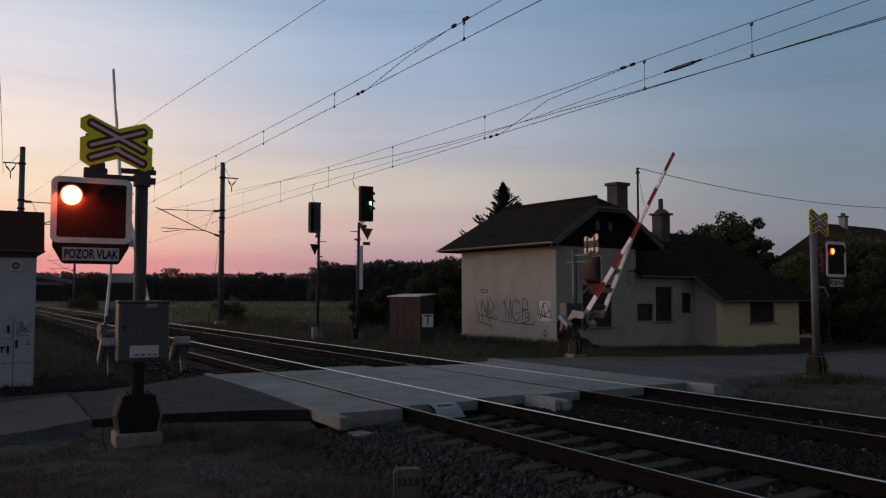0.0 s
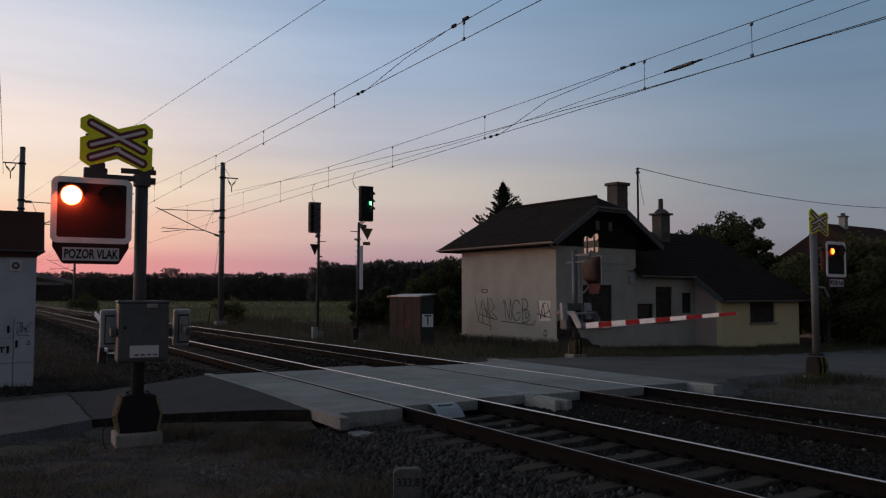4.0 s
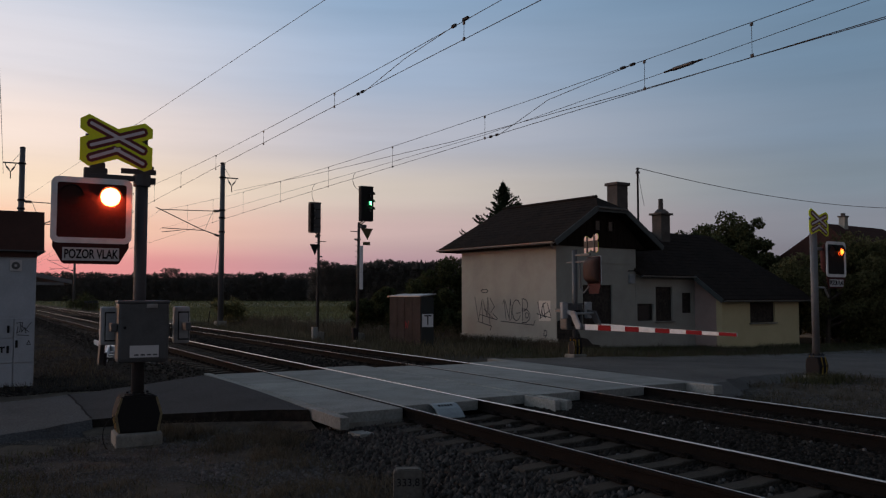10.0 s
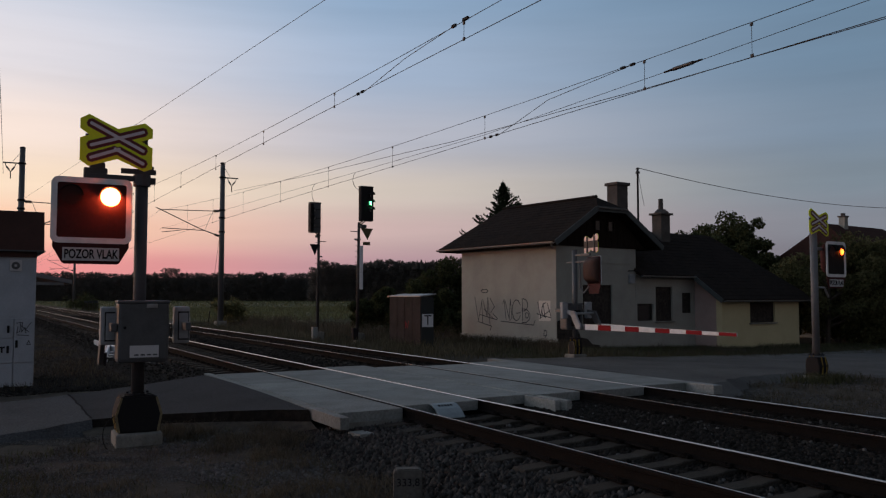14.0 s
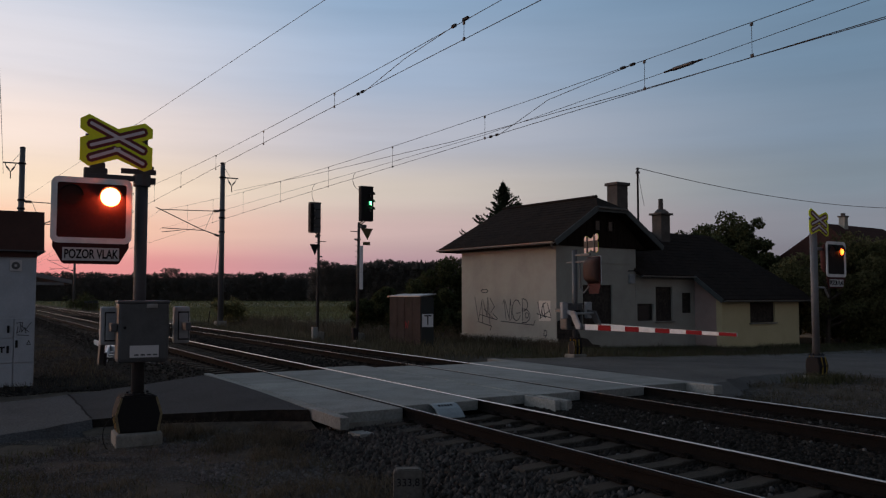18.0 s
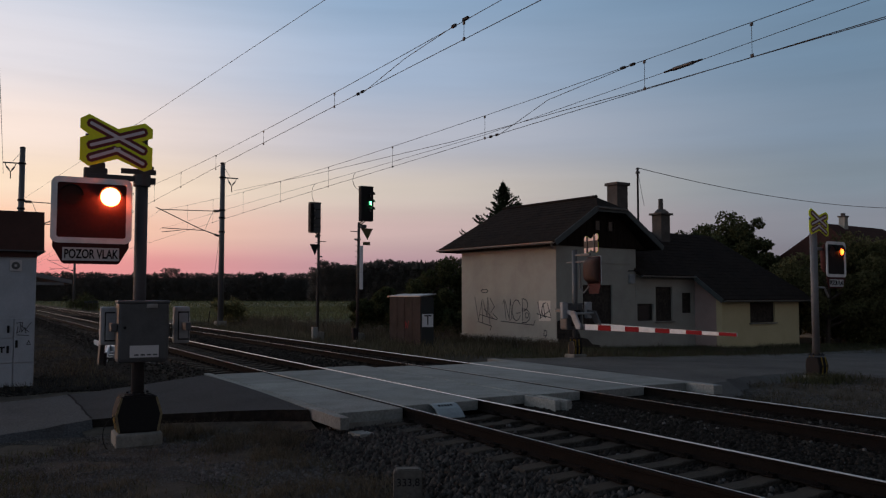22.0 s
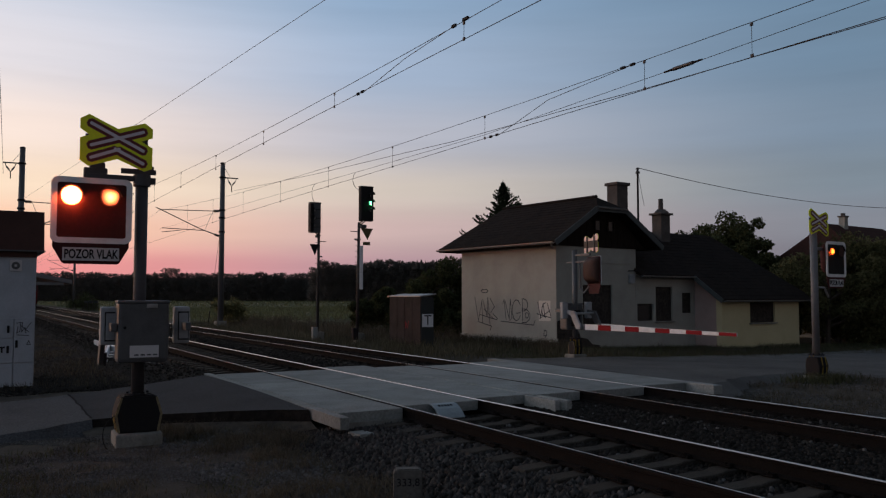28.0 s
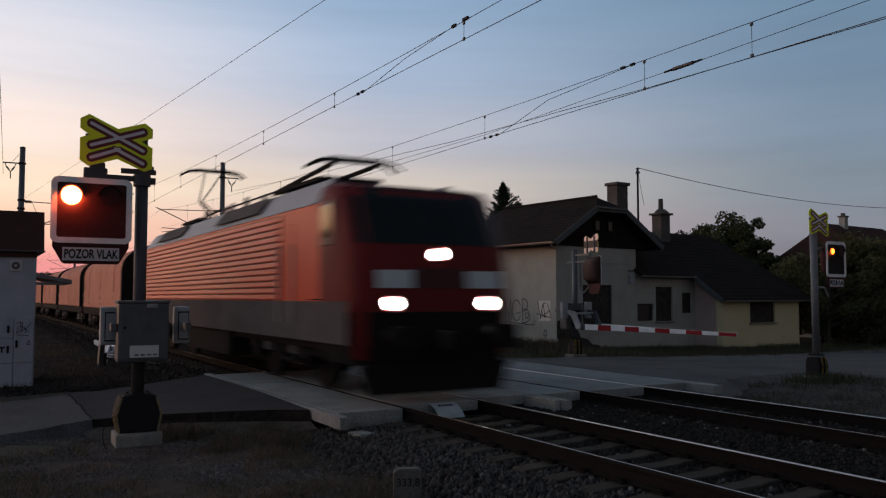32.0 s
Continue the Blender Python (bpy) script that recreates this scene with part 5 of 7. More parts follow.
gut = shaped(ring((0, 0, 0), 0.06, 0.075, 0, 7.6, 10, 180, 180), pose(e0 - 0.05, f0 + 0.05, EAVE - 0.03))
part("gutter", gut, M_GUTTER, house, "zinc half-round gutter")
part("downpipe_elbow", cyl((e0 - 0.04, -0.35, EAVE - 0.10), (e0 + 0.12, -0.28, EAVE - 0.28), 0.04, 0.04, 8), M_GUTTER, house)
# gutter of the small hip over the gable
part("gutter", shaped(ring((0, 0, 0), 0.05, 0.065, 0, e1 - e0 - 2 * jx, 10, 180, 180), pose(e0 + jx, f0 - 0.07, jz - 0.02, 0, 0, -90)), M_GUTTER, house, "zinc gutter over the gable")
# soffit
part("soffit", box((-0.27, 3.1, EAVE - 0.13), (0.5, 7.2, 0.025)), M_TIMBER, house)
part("chimney", box((6.36, 2.55, 5.45), (0.72, 0.62, 3.3), bev=0.02), M_CHIM, house, "rendered chimney stack")
part("chimney_cap", box((6.36, 2.55, 7.14), (0.88, 0.78, 0.14), bev=0.02), M_CHIM, house)
# annex, one roof slope down to a lower front part
AY = 0.02
ann_holes = [(0.10, 1.12, 0.95, 1.68), (1.28, 2.38, 0.92, 2.40), (3.05, 3.72, 1.25, 2.15)]
part("annex_wall", wall_with_holes(3.94, -0.5, lambda u: 2.92, ann_holes, 0.30, lambda u, w, z: (4.56 + u, AY - 0.03 + w, z)), M_PLASTER, house, "beige annex wall")
opening(house, (5.17, AY - 0.03, 1.315), (1.02, 0.73), M_DARKWIN, False, "window", "small black window opening")
opening(house, (6.39, AY - 0.03, 1.66), (1.10, 1.48), M_BRICKUP, True, "window", "boarded-up dark window")
opening(house, (7.945, AY - 0.03, 1.70), (0.67, 0.90), M_BRICKUP, False, "window", "boarded-up narrow window")
FX, FY, FE = 8.50, -1.42, 14.47
part("front_wall", wall_with_holes(FE - FX, -0.7, lambda u: 1.92, [(2.05, 3.98, 0.80, 1.72)], 0.30, lambda u, w, z: (FX + u, FY + w, z)), M_PLASTER_Y, house, "yellow plaster wall of the low front part")
opening(house, (FX + 3.015, FY, 1.26), (1.93, 0.92), M_BRICKUP, True, "window", "boarded-up dark window")
side = bmesh.new()
add_prism(side, [(FY + 0.301, -0.7), (0.3, -0.7), (0.3, 3.0), (0.0, 2.86), (FY + 0.301, 2.05)], lambda u, v, w: (FX + w, u, v), 0.30)
part("side_wall", side, M_PLASTER_P, house, "pinkish plaster side wall")
part("end_wall", box((FE - 0.16, 2.9, 0.55), (0.30, 7.4, 2.5)), M_PLASTER_Y, house)
part("back_wall", box((9.2, 6.4, 0.6), (9.0, 0.3, 2.6)), M_PLASTER, house)
G1, G2 = (-0.38, 2.90), (-1.78, 1.86)
AR = (2.75, 5.08)
ra = part("annex_roof", slab([(4.50, G1[0], G1[1]), (8.05, G1[0], G1[1]), (8.05, AR[0], AR[1]), (4.50, AR[0], AR[1])], 0.12), M_ROOF, house, "dark lean roof of the annex")
courses(ra, (4.50, G1[0], G1[1]), (8.05, G1[0], G1[1]), (8.05, AR[0], AR[1]), (4.50, AR[0], AR[1]), 14)
rb = part("annex_roof", slab([(8.055, G2[0], G2[1]), (15.4, G2[0], G2[1]), (13.4, AR[0], AR[1]), (8.055, AR[0], AR[1])], 0.12), M_ROOF, house, "dark roof slope of the annex")
courses(rb, (8.055, G2[0], G2[1]), (15.4, G2[0], G2[1]), (13.4, AR[0], AR[1]), (8.055, AR[0], AR[1]), 20)
part("annex_roof", slab([(15.4, G2[0], G2[1]), (15.4, 7.1, G2[1]), (13.4, AR[0], AR[1])], 0.12), M_ROOF, house)
part("annex_roof", slab([(4.50, AR[0], AR[1]), (13.4, AR[0], AR[1]), (15.4, 7.1, 1.9), (4.50, 7.1, 1.9)], 0.12), M_ROOF, house)
a, b = Vector((8.03, G1[0] + 0.1, G1[1] + 0.02)), Vector((8.03, G2[0], G2[1] - 0.02))
part("verge_board", box((a + b) / 2 - Vector((0, 0, 0.06)), (0.03, (b - a).length, 0.2), rot=(b - a).to_track_quat("Y", "Z").to_matrix()), M_FASCIA, house, "grey verge board")
for x0, x1, y, z in ((4.5, 8.0, G1[0] - 0.05, G1[1] - 0.04), (8.1, 15.35, G2[0] - 0.05, G2[1] - 0.04)):
    part("gutter", shaped(ring((0, 0, 0), 0.055, 0.07, 0, x1 - x0, 10, 180, 180), pose(x0, y, z, 0, 0, -90)), M_GUTTER, house)
part("chimney", box((9.1, 2.3, 5.0), (0.64, 0.56, 1.7), bev=0.02), M_CHIM, house, "small rendered chimney")
part("chimney_cap", box((9.1, 2.3, 5.90), (0.86, 0.76, 0.10), bev=0.02), M_CHIM, house)
part("chimney_cap", add_cyl(bmesh.new(), (9.1, 2.3, 5.95), (9.1, 2.3, 6.13), 0.48, 0.26, 4), M_CHIM, house)
part("chimney_pot", cyl((9.1, 2.3, 6.08), (9.1, 2.3, 6.64), 0.12, 0.11, 12), M_CHIM, house)
part("wall_box", box((4.28, -0.06, 2.72), (0.30, 0.12, 0.38), bev=0.01), M_CWT, house, "small pale meter box")
part("wall_lamp_bracket", cyl((4.1, 0.0, 3.05), (4.55, -0.35, 3.05), 0.02, 0.02, 8), M_BLACK, house)


# scribbled tags on the wall, plain strokes
def stroke(pts, w=0.036):
    bm = bmesh.new()
    for (a, b), (c, d) in zip(pts[:-1], pts[1:]):
        dy, dz = c - a, d - b
        n = math.hypot(dy, dz) or 1
        oy, oz = -dz / n * w / 2, dy / n * w / 2
        ey, ez = dy / n * w * 0.35, dz / n * w * 0.35
        vs = [bm.verts.new((-0.006, y, z)) for y, z in ((a - ey + oy, b - ez + oz), (a - ey - oy, b - ez - oz), (c + ey - oy, d + ez - oz), (c + ey + oy, d + ez + oz))]
        bm.faces.new(vs)
    return bm


def arc(cy, cz, ry, rz, a0, a1, n=9):
    return [(cy + ry * math.cos(radians(a0 + (a1 - a0) * k / n)), cz + rz * math.sin(radians(a0 + (a1 - a0) * k / n))) for k in range(n + 1)]


tags = thing("wall_scribble", pose(19.65, 25.38, -0.30, 0, 0, 6), "black spray-painted scribbles on the plaster wall", "graffiti")
S1 = [[(5.10, 1.95), (4.85, 0.95)], [(4.85, 0.95), (4.62, 1.75)], [(4.62, 1.80), (4.55, 0.85)], [(4.55, 1.85), (4.25, 1.15), (4.20, 1.95)], [(4.20, 1.95), (4.05, 0.75)], [(4.45, 1.45), (3.85, 1.05)],
      [(4.05, 1.9), (3.75, 1.55), (4.0, 1.3)], [(3.85, 1.25), (3.55, 1.05)], [(4.9, 0.9), (3.95, 0.72), (4.05, 0.55)], arc(4.42, 2.22, 0.24, 0.07, 0, 330), [(4.72, 1.2), (3.6, 1.0)]]
S2 = [[(3.22, 1.68), (3.12, 1.86), (3.0, 1.02)], [(3.06, 1.8), (2.80, 1.06), (2.72, 1.86)], [(2.72, 1.86), (2.62, 1.12), (2.76, 1.0)], arc(2.34, 1.42, 0.27, 0.43, 150, -150), [(2.08, 1.32), (2.34, 1.30)],
      [(1.98, 1.88), (1.95, 0.98)], arc(1.92, 1.64, 0.27, 0.25, 70, 290), arc(1.88, 1.20, 0.37, 0.28, 70, 290), arc(1.70, 1.22, 0.10, 0.11, 0, 360), [(3.32, 0.95), (1.30, 0.84), (1.22, 1.02)]]
S3 = [[(1.05, 1.75), (0.9, 1.15), (0.75, 1.7), (0.62, 1.15)], arc(0.62, 1.45, 0.2, 0.28, 100, -120), [(1.1, 1.3), (0.3, 1.15)], [(0.95, 1.1), (0.35, 1.45)], [(0.5, 1.7), (0.3, 1.2)]]
S4 = [[(0.72, 0.45), (0.55, 0.45), (0.55, 0.62), (0.68, 0.66), (0.72, 0.45)], [(0.62, 0.42), (0.6, 0.1)]]
for s in S1 + S2 + S3 + S4:
    part("spray_stroke", stroke(s), M_GRAFF, tags)
part("plaster_patch", box((-0.003, 0.66, 1.42), (0.004, 0.66, 0.80)), mat("pale_wall_patch", (0.62, 0.57, 0.50), 0.95, grain=0.06, scale=20), tags, "paler painted patch under the scribble")

# ---- second house, red roof behind the bushes ----
h2 = thing("neighbour_house", pose(47, 30.5, -0.62, 0, 0, 6), "house with an old red tiled roof behind dark bushes", "house")
part("wall", box((0, 0, 1.5), (9.0, 8.0, 3.2)), M_PLASTER, h2)
part("roof", slab([(-5.2, -4.6, 2.9), (5.2, -4.6, 2.9), (3.4, 0.4, 6.62), (-3.4, 0.4, 6.62)], 0.15), M_TILE, h2, "red tiled roof")
part("roof_plane", slab([(-5.2, -4.6, 2.9), (-3.4, 0.4, 6.62), (-5.2, 5.2, 2.9)], 0.15), M_TILE, h2)
part("roof_plane", slab([(5.2, 5.2, 2.9), (3.4, 0.4, 6.62), (5.2, -4.6, 2.9)], 0.15), M_TILE, h2)
part("roof_plane", slab([(-5.2, 5.2, 2.9), (-3.4, 0.4, 6.62), (3.4, 0.4, 6.62), (5.2, 5.2, 2.9)], 0.15), M_TILE, h2)
part("chimney", box((-1.72, 0.2, 6.5), (0.38, 0.38, 1.16), bev=0.02), M_PLASTER, h2, "pale brick chimney")
part("chimney_cap", box((-1.72, 0.2, 7.1), (0.48, 0.48, 0.09), bev=0.02), M_CHIM, h2)
part("chimney_pot", cyl((-1.74, 0.2, 7.12), (-1.74, 0.2, 7.3), 0.13, 0.13, 10), M_CHIM, h2)

# roof pole with service cable
rp = thing("service_pole", pose(30.2, 32.0, -0.55), "slim dark pole with a service cable behind the house", "pole")
part("pole", cyl((0, 0, 0), (0, 0, 8.9), 0.07, 0.05, 10), M_BLACK, rp)
part("pole_cap", cyl((0, 0, 8.7), (0, 0, 8.82), 0.12, 0.10, 10), M_INSUL, rp)
part("pole_cap", cyl((0, 0, 8.9), (0, 0, 9.0), 0.09, 0.07, 10), M_INSUL, rp)
wire("service_cable", sag((30.2, 32.0, 8.45), (57, 34.5, 8.0), 0.45, 16), 0.018, "sagging service cable from the pole")
wire("service_cable", sag((30.2, 32.0, 8.45), (27.0, 28.2, 5.9), 0.1, 6), 0.012, "service cable from the pole to the roof")


# ---- equipment hut by the road ----
hut = thing("equipment_hut", pose(1.26, 20.6, -0.36), "pale equipment hut with a dark brown flat roof", "hut")
part("wall", box((-1.5, 1.25, 1.55), (3.0, 2.5, 3.1), bev=0.02), M_HUT, hut, "pale wall panels")
part("roof", add_prism(bmesh.new(), [(-3.15, 3.06), (0.14, 3.06), (0.12, 3.93), (-3.15, 3.93)], lambda u, v, w: (u, -0.14 + w, v), 2.8), M_HUTROOF, hut, "deep brown roof fascia")
part("roof_drip", box((-1.5, 1.25, 3.05), (3.32, 2.84, 0.03)), M_GREY, hut)
part("fascia_strip", box((-1.5, -0.02, 2.98), (3.0, 0.05, 0.14)), M_HUTROOF, hut)
part("vent", box((-0.42, -0.02, 2.72), (0.24, 0.03, 0.24), bev=0.008), M_PLATE, hut, "square wall vent")
part("vent_grille", shaped(ring((-0.42, -0.035, 2.72), 0.03, 0.085, -0.012, 0.0), Matrix.Identity(4)), M_GREY, hut)
for x0, x1, z0, z1 in ((-1.12, -0.43, 0.04, 0.55), (-0.41, -0.03, 0.04, 0.55), (-1.12, -0.43, 0.57, 1.10), (-1.12, -0.43, 1.12, 1.55), (-0.41, -0.03, 0.57, 1.55)):
    part("cabinet_door", box(((x0 + x1) / 2, -0.02, (z0 + z1) / 2), (x1 - x0, 0.03, z1 - z0), bev=0.006), M_HUT, hut, "pale sheet-metal door")
for x, z in ((-0.53, 1.31), (-0.53, 0.86), (-0.36, 0.98)):
    part("lock", box((x, -0.045, z), (0.05, 0.02, 0.16), bev=0.006), M_BLACK, hut, "black door lock")
part("marking", box((-0.645, -0.037, 0.91), (0.12, 0.004, 0.035)), M_BLACK, hut)
part("marking", box((-0.645, -0.037, 0.845), (0.035, 0.004, 0.10)), M_BLACK, hut)
for s in ([(-0.37, 1.44), (-0.28, 1.46), (-0.30, 1.26), (-0.36, 1.22), (-0.34, 1.36)], [(-0.25, 1.46), (-0.27, 1.24), (-0.20, 1.34), (-0.18, 1.22)], [(-0.20, 1.28), (-0.13, 1.38), (-0.07, 1.46)], [(-0.36, 1.18), (-0.12, 1.16)], [(-0.30, 1.40), (-0.12, 1.24)], [(-0.16, 0.96), (-0.12, 1.05), (-0.08, 0.96), (-0.16, 0.96)]):
    b_ = stroke(s, 0.014)
    part("spray_stroke", shaped(b_, Matrix(((0, 1, 0, 0), (1, 0, 0, -0.034), (0, 0, 1, 0), (0, 0, 0, 1)))), M_GRAFF, hut)

M_SHEET = mat("dull_zinc_sheet", (0.20, 0.20, 0.21), 0.6, 0.2, grain=0.15, scale=12, stain=0.5, stain_scale=1.5)
canopy = thing("platform_canopy", pose(1.2, 27.0, -0.36), "low open canopy with a thin sloping roof", "canopy")
part("roof", slab([(-2.5, 0, 3.35), (1.42, 0, 2.53), (1.42, 3.4, 2.53), (-2.5, 3.4, 3.35)], 0.12), M_SHEET, canopy, "thin sloping sheet roof")
part("tie_beam", box((-0.4, 0.1, 2.42), (3.2, 0.08, 0.08)), M_SHEET, canopy)
for x, y in ((-2.0, 0.2), (0.05, 0.2), (-2.0, 3.2), (0.05, 3.2)):
    part("pillar", box((x, y, 1.25), (0.12, 0.12, 2.5)), M_TIMBER, canopy)

# ---- trackside cabinet with the T plate ----
cab = thing("trackside_cabinet", pose(15.6, 28.95, -0.36), "brown sheet-steel relay cabinet beside the tracks", "cabinet")
part("body", box((0.30, 1.40, 1.02), (0.60, 2.80, 2.04), bev=0.01), M_BROWNBOX, cab, "brown dented sheet-steel body")
part("end_panel", box((0.31, -0.012, 1.02), (0.57, 0.02, 2.02)), M_DARKBOX, cab, "dark end panel")
part("roof", slab([(-0.06, -0.08, 2.07), (0.68, -0.08, 2.16), (0.68, 2.9, 2.16), (-0.06, 2.9, 2.07)], 0.04), M_GALV, cab, "pale sheet-metal lid")
part("plinth", box((0.30, 1.4, 0.03), (0.5, 2.5, 0.14)), M_RUST, cab)
for y in (0.72, 1.40, 2.08):
    part("panel_seam", box((-0.004, y, 1.02), (0.012, 0.010, 1.95)), M_BROWNBOX, cab)
plate = part("t_plate", box((0.31, -0.035, 1.08), (0.50, 0.02, 0.52), bev=0.004), M_WHITE, cab, "white square plate with a black letter T")
lettering("lettering", "T", 0.56, M_BLACK, plate, pose(0.31, -0.048, 1.08, 90))
for s in ([(1.32, 1.05), (1.28, 0.75), (1.20, 0.95), (1.12, 0.75), (1.0, 1.06)],):
    part("spray_stroke", stroke(s, 0.03), M_RED, cab, "small red spray mark")

for k in range(3):
    tb = thing("trackside_box", pose(12.35 + 0.57 * k, 110.0, -0.36, 0, 0, -20), "low dark box on short legs far down the line", "box", "low boxes beside the line")
    part("body", box((0, 0, 1.42), (0.44, 0.30, 0.30), bev=0.02), M_DARKBOX, tb)
    part("leg", box((-0.15, 0, 0.63), (0.05, 0.05, 1.28)), M_MAST, tb)
    part("leg", box((0.15, 0, 0.63), (0.05, 0.05, 1.28)), M_MAST, tb)

# ---- kilometre stone ----
km = thing("kilometre_stone", pose(3.82, 7.35, -0.42, 0, 0, -24), "weathered concrete kilometre stone with black digits", "marker stone")
kb = add_prism(bmesh.new(), [(-0.145, 0), (0.145, 0), (0.14, 0.35), (0.12, 0.38), (-0.12, 0.38), (-0.14, 0.35)], lambda u, v, w: (u, -0.07 + w, v), 0.14)
bmesh.ops.bevel(kb, geom=kb.edges[:], offset=0.012, segments=2, affect="EDGES")
part("stone", kb, M_KM, km)
lettering("lettering", "333,8", 0.105, M_BLACK, km, pose(0, -0.0735, 0.25, 90))


# ---- plants ----
def blades(name, xy, h, w, material, label, spread=0.35, category="grass"):
    """Single grass blades, two bent pieces each, at the places xy."""
    n = len(xy)
    z = ground_z(xy[:, 0], xy[:, 1]) - 0.02
    a = rng.uniform(0, 2 * np.pi, n)
    hh = h * rng.uniform(0.35, 1.3, n)
    lean = rng.normal(0, spread, (n, 2)) * hh[:, None]
    d = np.stack([np.cos(a), np.sin(a), np.zeros(n)], -1) * (w * rng.uniform(0.6, 1.4, n))[:, None]
    p = np.stack([xy[:, 0], xy[:, 1], z], -1)
    m = p + np.stack([lean[:, 0] * 0.3, lean[:, 1] * 0.3, hh * 0.55], -1)
    t = p + np.stack([lean[:, 0], lean[:, 1], hh * 0.95], -1)
    v = np.stack([p - d, p + d, m + d * 0.7, m - d * 0.7, t], 1)
    base = np.arange(n)[:, None] * 5
    f = np.concatenate([base + np.array([[0, 1, 2]]), base + np.array([[0, 2, 3]]), base + np.array([[3, 2, 4]])])
    return tagged(from_arrays(name, v.reshape(-1, 3), f, material), label, category, kind="stuff")


def patchy(n, x0, x1, y0, y1, scale=0.8, cut=-0.05, seed=0):
    xy = np.stack([rng.uniform(x0, x1, n), rng.uniform(y0, y1, n)], -1)
    keep = np.array([noise.noise((x * scale, y * scale, seed)) + 0.35 * noise.noise((x * scale * 3.1, y * scale * 3.1, seed + 5)) > cut for x, y in xy])
    return xy[keep]


def off_gravel(xy, keep=0.12):
    """Thins a spread of places over the bare gravel round the footing."""
    d = ((xy[:, 0] - 1.75) / 1.25) ** 2 + ((xy[:, 1] - 10.2) / 1.6) ** 2 + np.array([0.9 * noise.noise((x * 1.3, y * 1.3, 9)) for x, y in xy])
    return xy[(d > 1.0) | (rng.uniform(size=len(xy)) < keep)]


def tufts(n, per, x0, x1, y0, y1, seed, radius=0.07):
    """Places of blades gathered in tufts."""
    c = patchy(n, x0, x1, y0, y1, 1.1, 0.0, seed)
    return np.repeat(c, per, 0) + rng.normal(0, radius, (len(c) * per, 2))


stones("verge_gravel", 0, 0, 0, 0, 0, 0.011, "fine grey gravel on the bare verge", M_GRAVEL, np.concatenate([patchy(24000, 0.3, 3.6, 8.2, 12.9, 0.8, -0.30, 31), patchy(5000, -2.0, 4.0, 6.5, 12.0, 0.9, 0.05, 32)]), fine=True)
stones("verge_stones", 0, 0, 0, 0, 0, 0.028, "loose stones strewn over the verge", M_GRAVEL, patchy(1500, 2.2, 4.4, 6.5, 12.2, 1.2, 0.0, 33))
stones("verge_gravel", 0, 0, 0, 0, 0, 0.016, "fine grey gravel on the verge beyond the far track", M_GRAVEL, patchy(12000, 12.7, 21.0, 6.0, 13.2, 0.6, -0.15, 45), 0.4, True)
blades("dry_grass", off_gravel(patchy(24000, -4.0, 3.9, 5.5, 12.3, 0.9, 0.0, 1)), 0.10, 0.0035, M_GRASS_DRY, "short dry straw-coloured grass on the verge", 0.6)
blades("dry_grass", off_gravel(tufts(520, 46, 1.4, 4.0, 6.0, 11.6, 2, 0.09)), 0.14, 0.0034, M_STRAW, "tufts of pale straw-coloured grass", 0.55)
blades("dry_grass", tufts(420, 40, -4.0, 1.6, 5.5, 10.5, 34, 0.11), 0.11, 0.0038, M_STRAW, "tufts of pale straw-coloured grass", 0.6)
blades("dry_grass", tufts(260, 30, 2.4, 4.1, 10.6, 12.9, 35, 0.06), 0.17, 0.0035, M_GRASS_DRY, "dry grass along the edge of the asphalt", 0.5)
blades("green_weeds", off_gravel(patchy(12000, -4.0, 3.6, 5.5, 12.3, 0.7, 0.12, 3), 0.03), 0.09, 0.007, M_GRASS, "low green weeds in the verge", 0.7)
blades("trackside_grass", patchy(15000, -0.5, 3.4, 19.0, 46.0, 0.6, 0.0, 4), 0.17, 0.006, M_GRASS_DRY, "tall dry grass between the hut and the tracks", 0.4)
blades("trackside_weeds", patchy(15000, 13.0, 19.0, 21.0, 62.0, 0.35, -0.15, 5), 0.38, 0.011, M_WEED, "tall dark weeds beyond the tracks", 0.35)
blades("trackside_weeds", tufts(260, 40, 14.6, 21.0, 32.0, 62.0, 36, 0.3), 0.75, 0.010, M_GRASS_DRY, "tall ragged dry weeds along the field edge", 0.3)
blades("field_crop", patchy(30000, 15.2, 75.0, 63.0, 150.0, 0.12, -0.4, 41), 0.42, 0.035, M_FIELD_CROP, "ragged green and straw-coloured crop in the field", 0.4, "crop")
blades("field_crop", patchy(16000, 15.2, 220.0, 150.0, 370.0, 0.05, -0.5, 43), 0.5, 0.09, M_FIELD_CROP, "ragged green crop in the distant field", 0.4, "crop")
blades("trackside_grass", patchy(9000, 13.0, 15.5, 24.0, 60.0, 0.5, -0.2, 6), 0.22, 0.008, M_WEED, "low brown weeds beside the far track", 0.4)
blades("house_lawn", patchy(26000, 15.0, 34.5, 19.2, 26.0, 0.5, -0.45, 7), 0.14, 0.007, M_GRASS, "uneven green grass in front of the house", 0.5)
blades("house_lawn", tufts(240, 30, 15.0, 33.0, 18.6, 25.0, 37, 0.15), 0.26, 0.006, M_GRASS_DRY, "dry tufts in the grass before the house", 0.45)
blades("house_weeds", patchy(5000, 18.4, 19.6, 24.0, 32.0, 0.9, -0.4, 8), 0.42, 0.009, M_GRASS_DRY, "dry weeds along the foot of the house wall", 0.35)
blades("verge_grass", patchy(10000, 12.9, 19.5, 5.0, 12.9, 0.8, 0.05, 9), 0.11, 0.005, M_GRASS_DRY, "dry grass on the verge beyond the far track", 0.5)
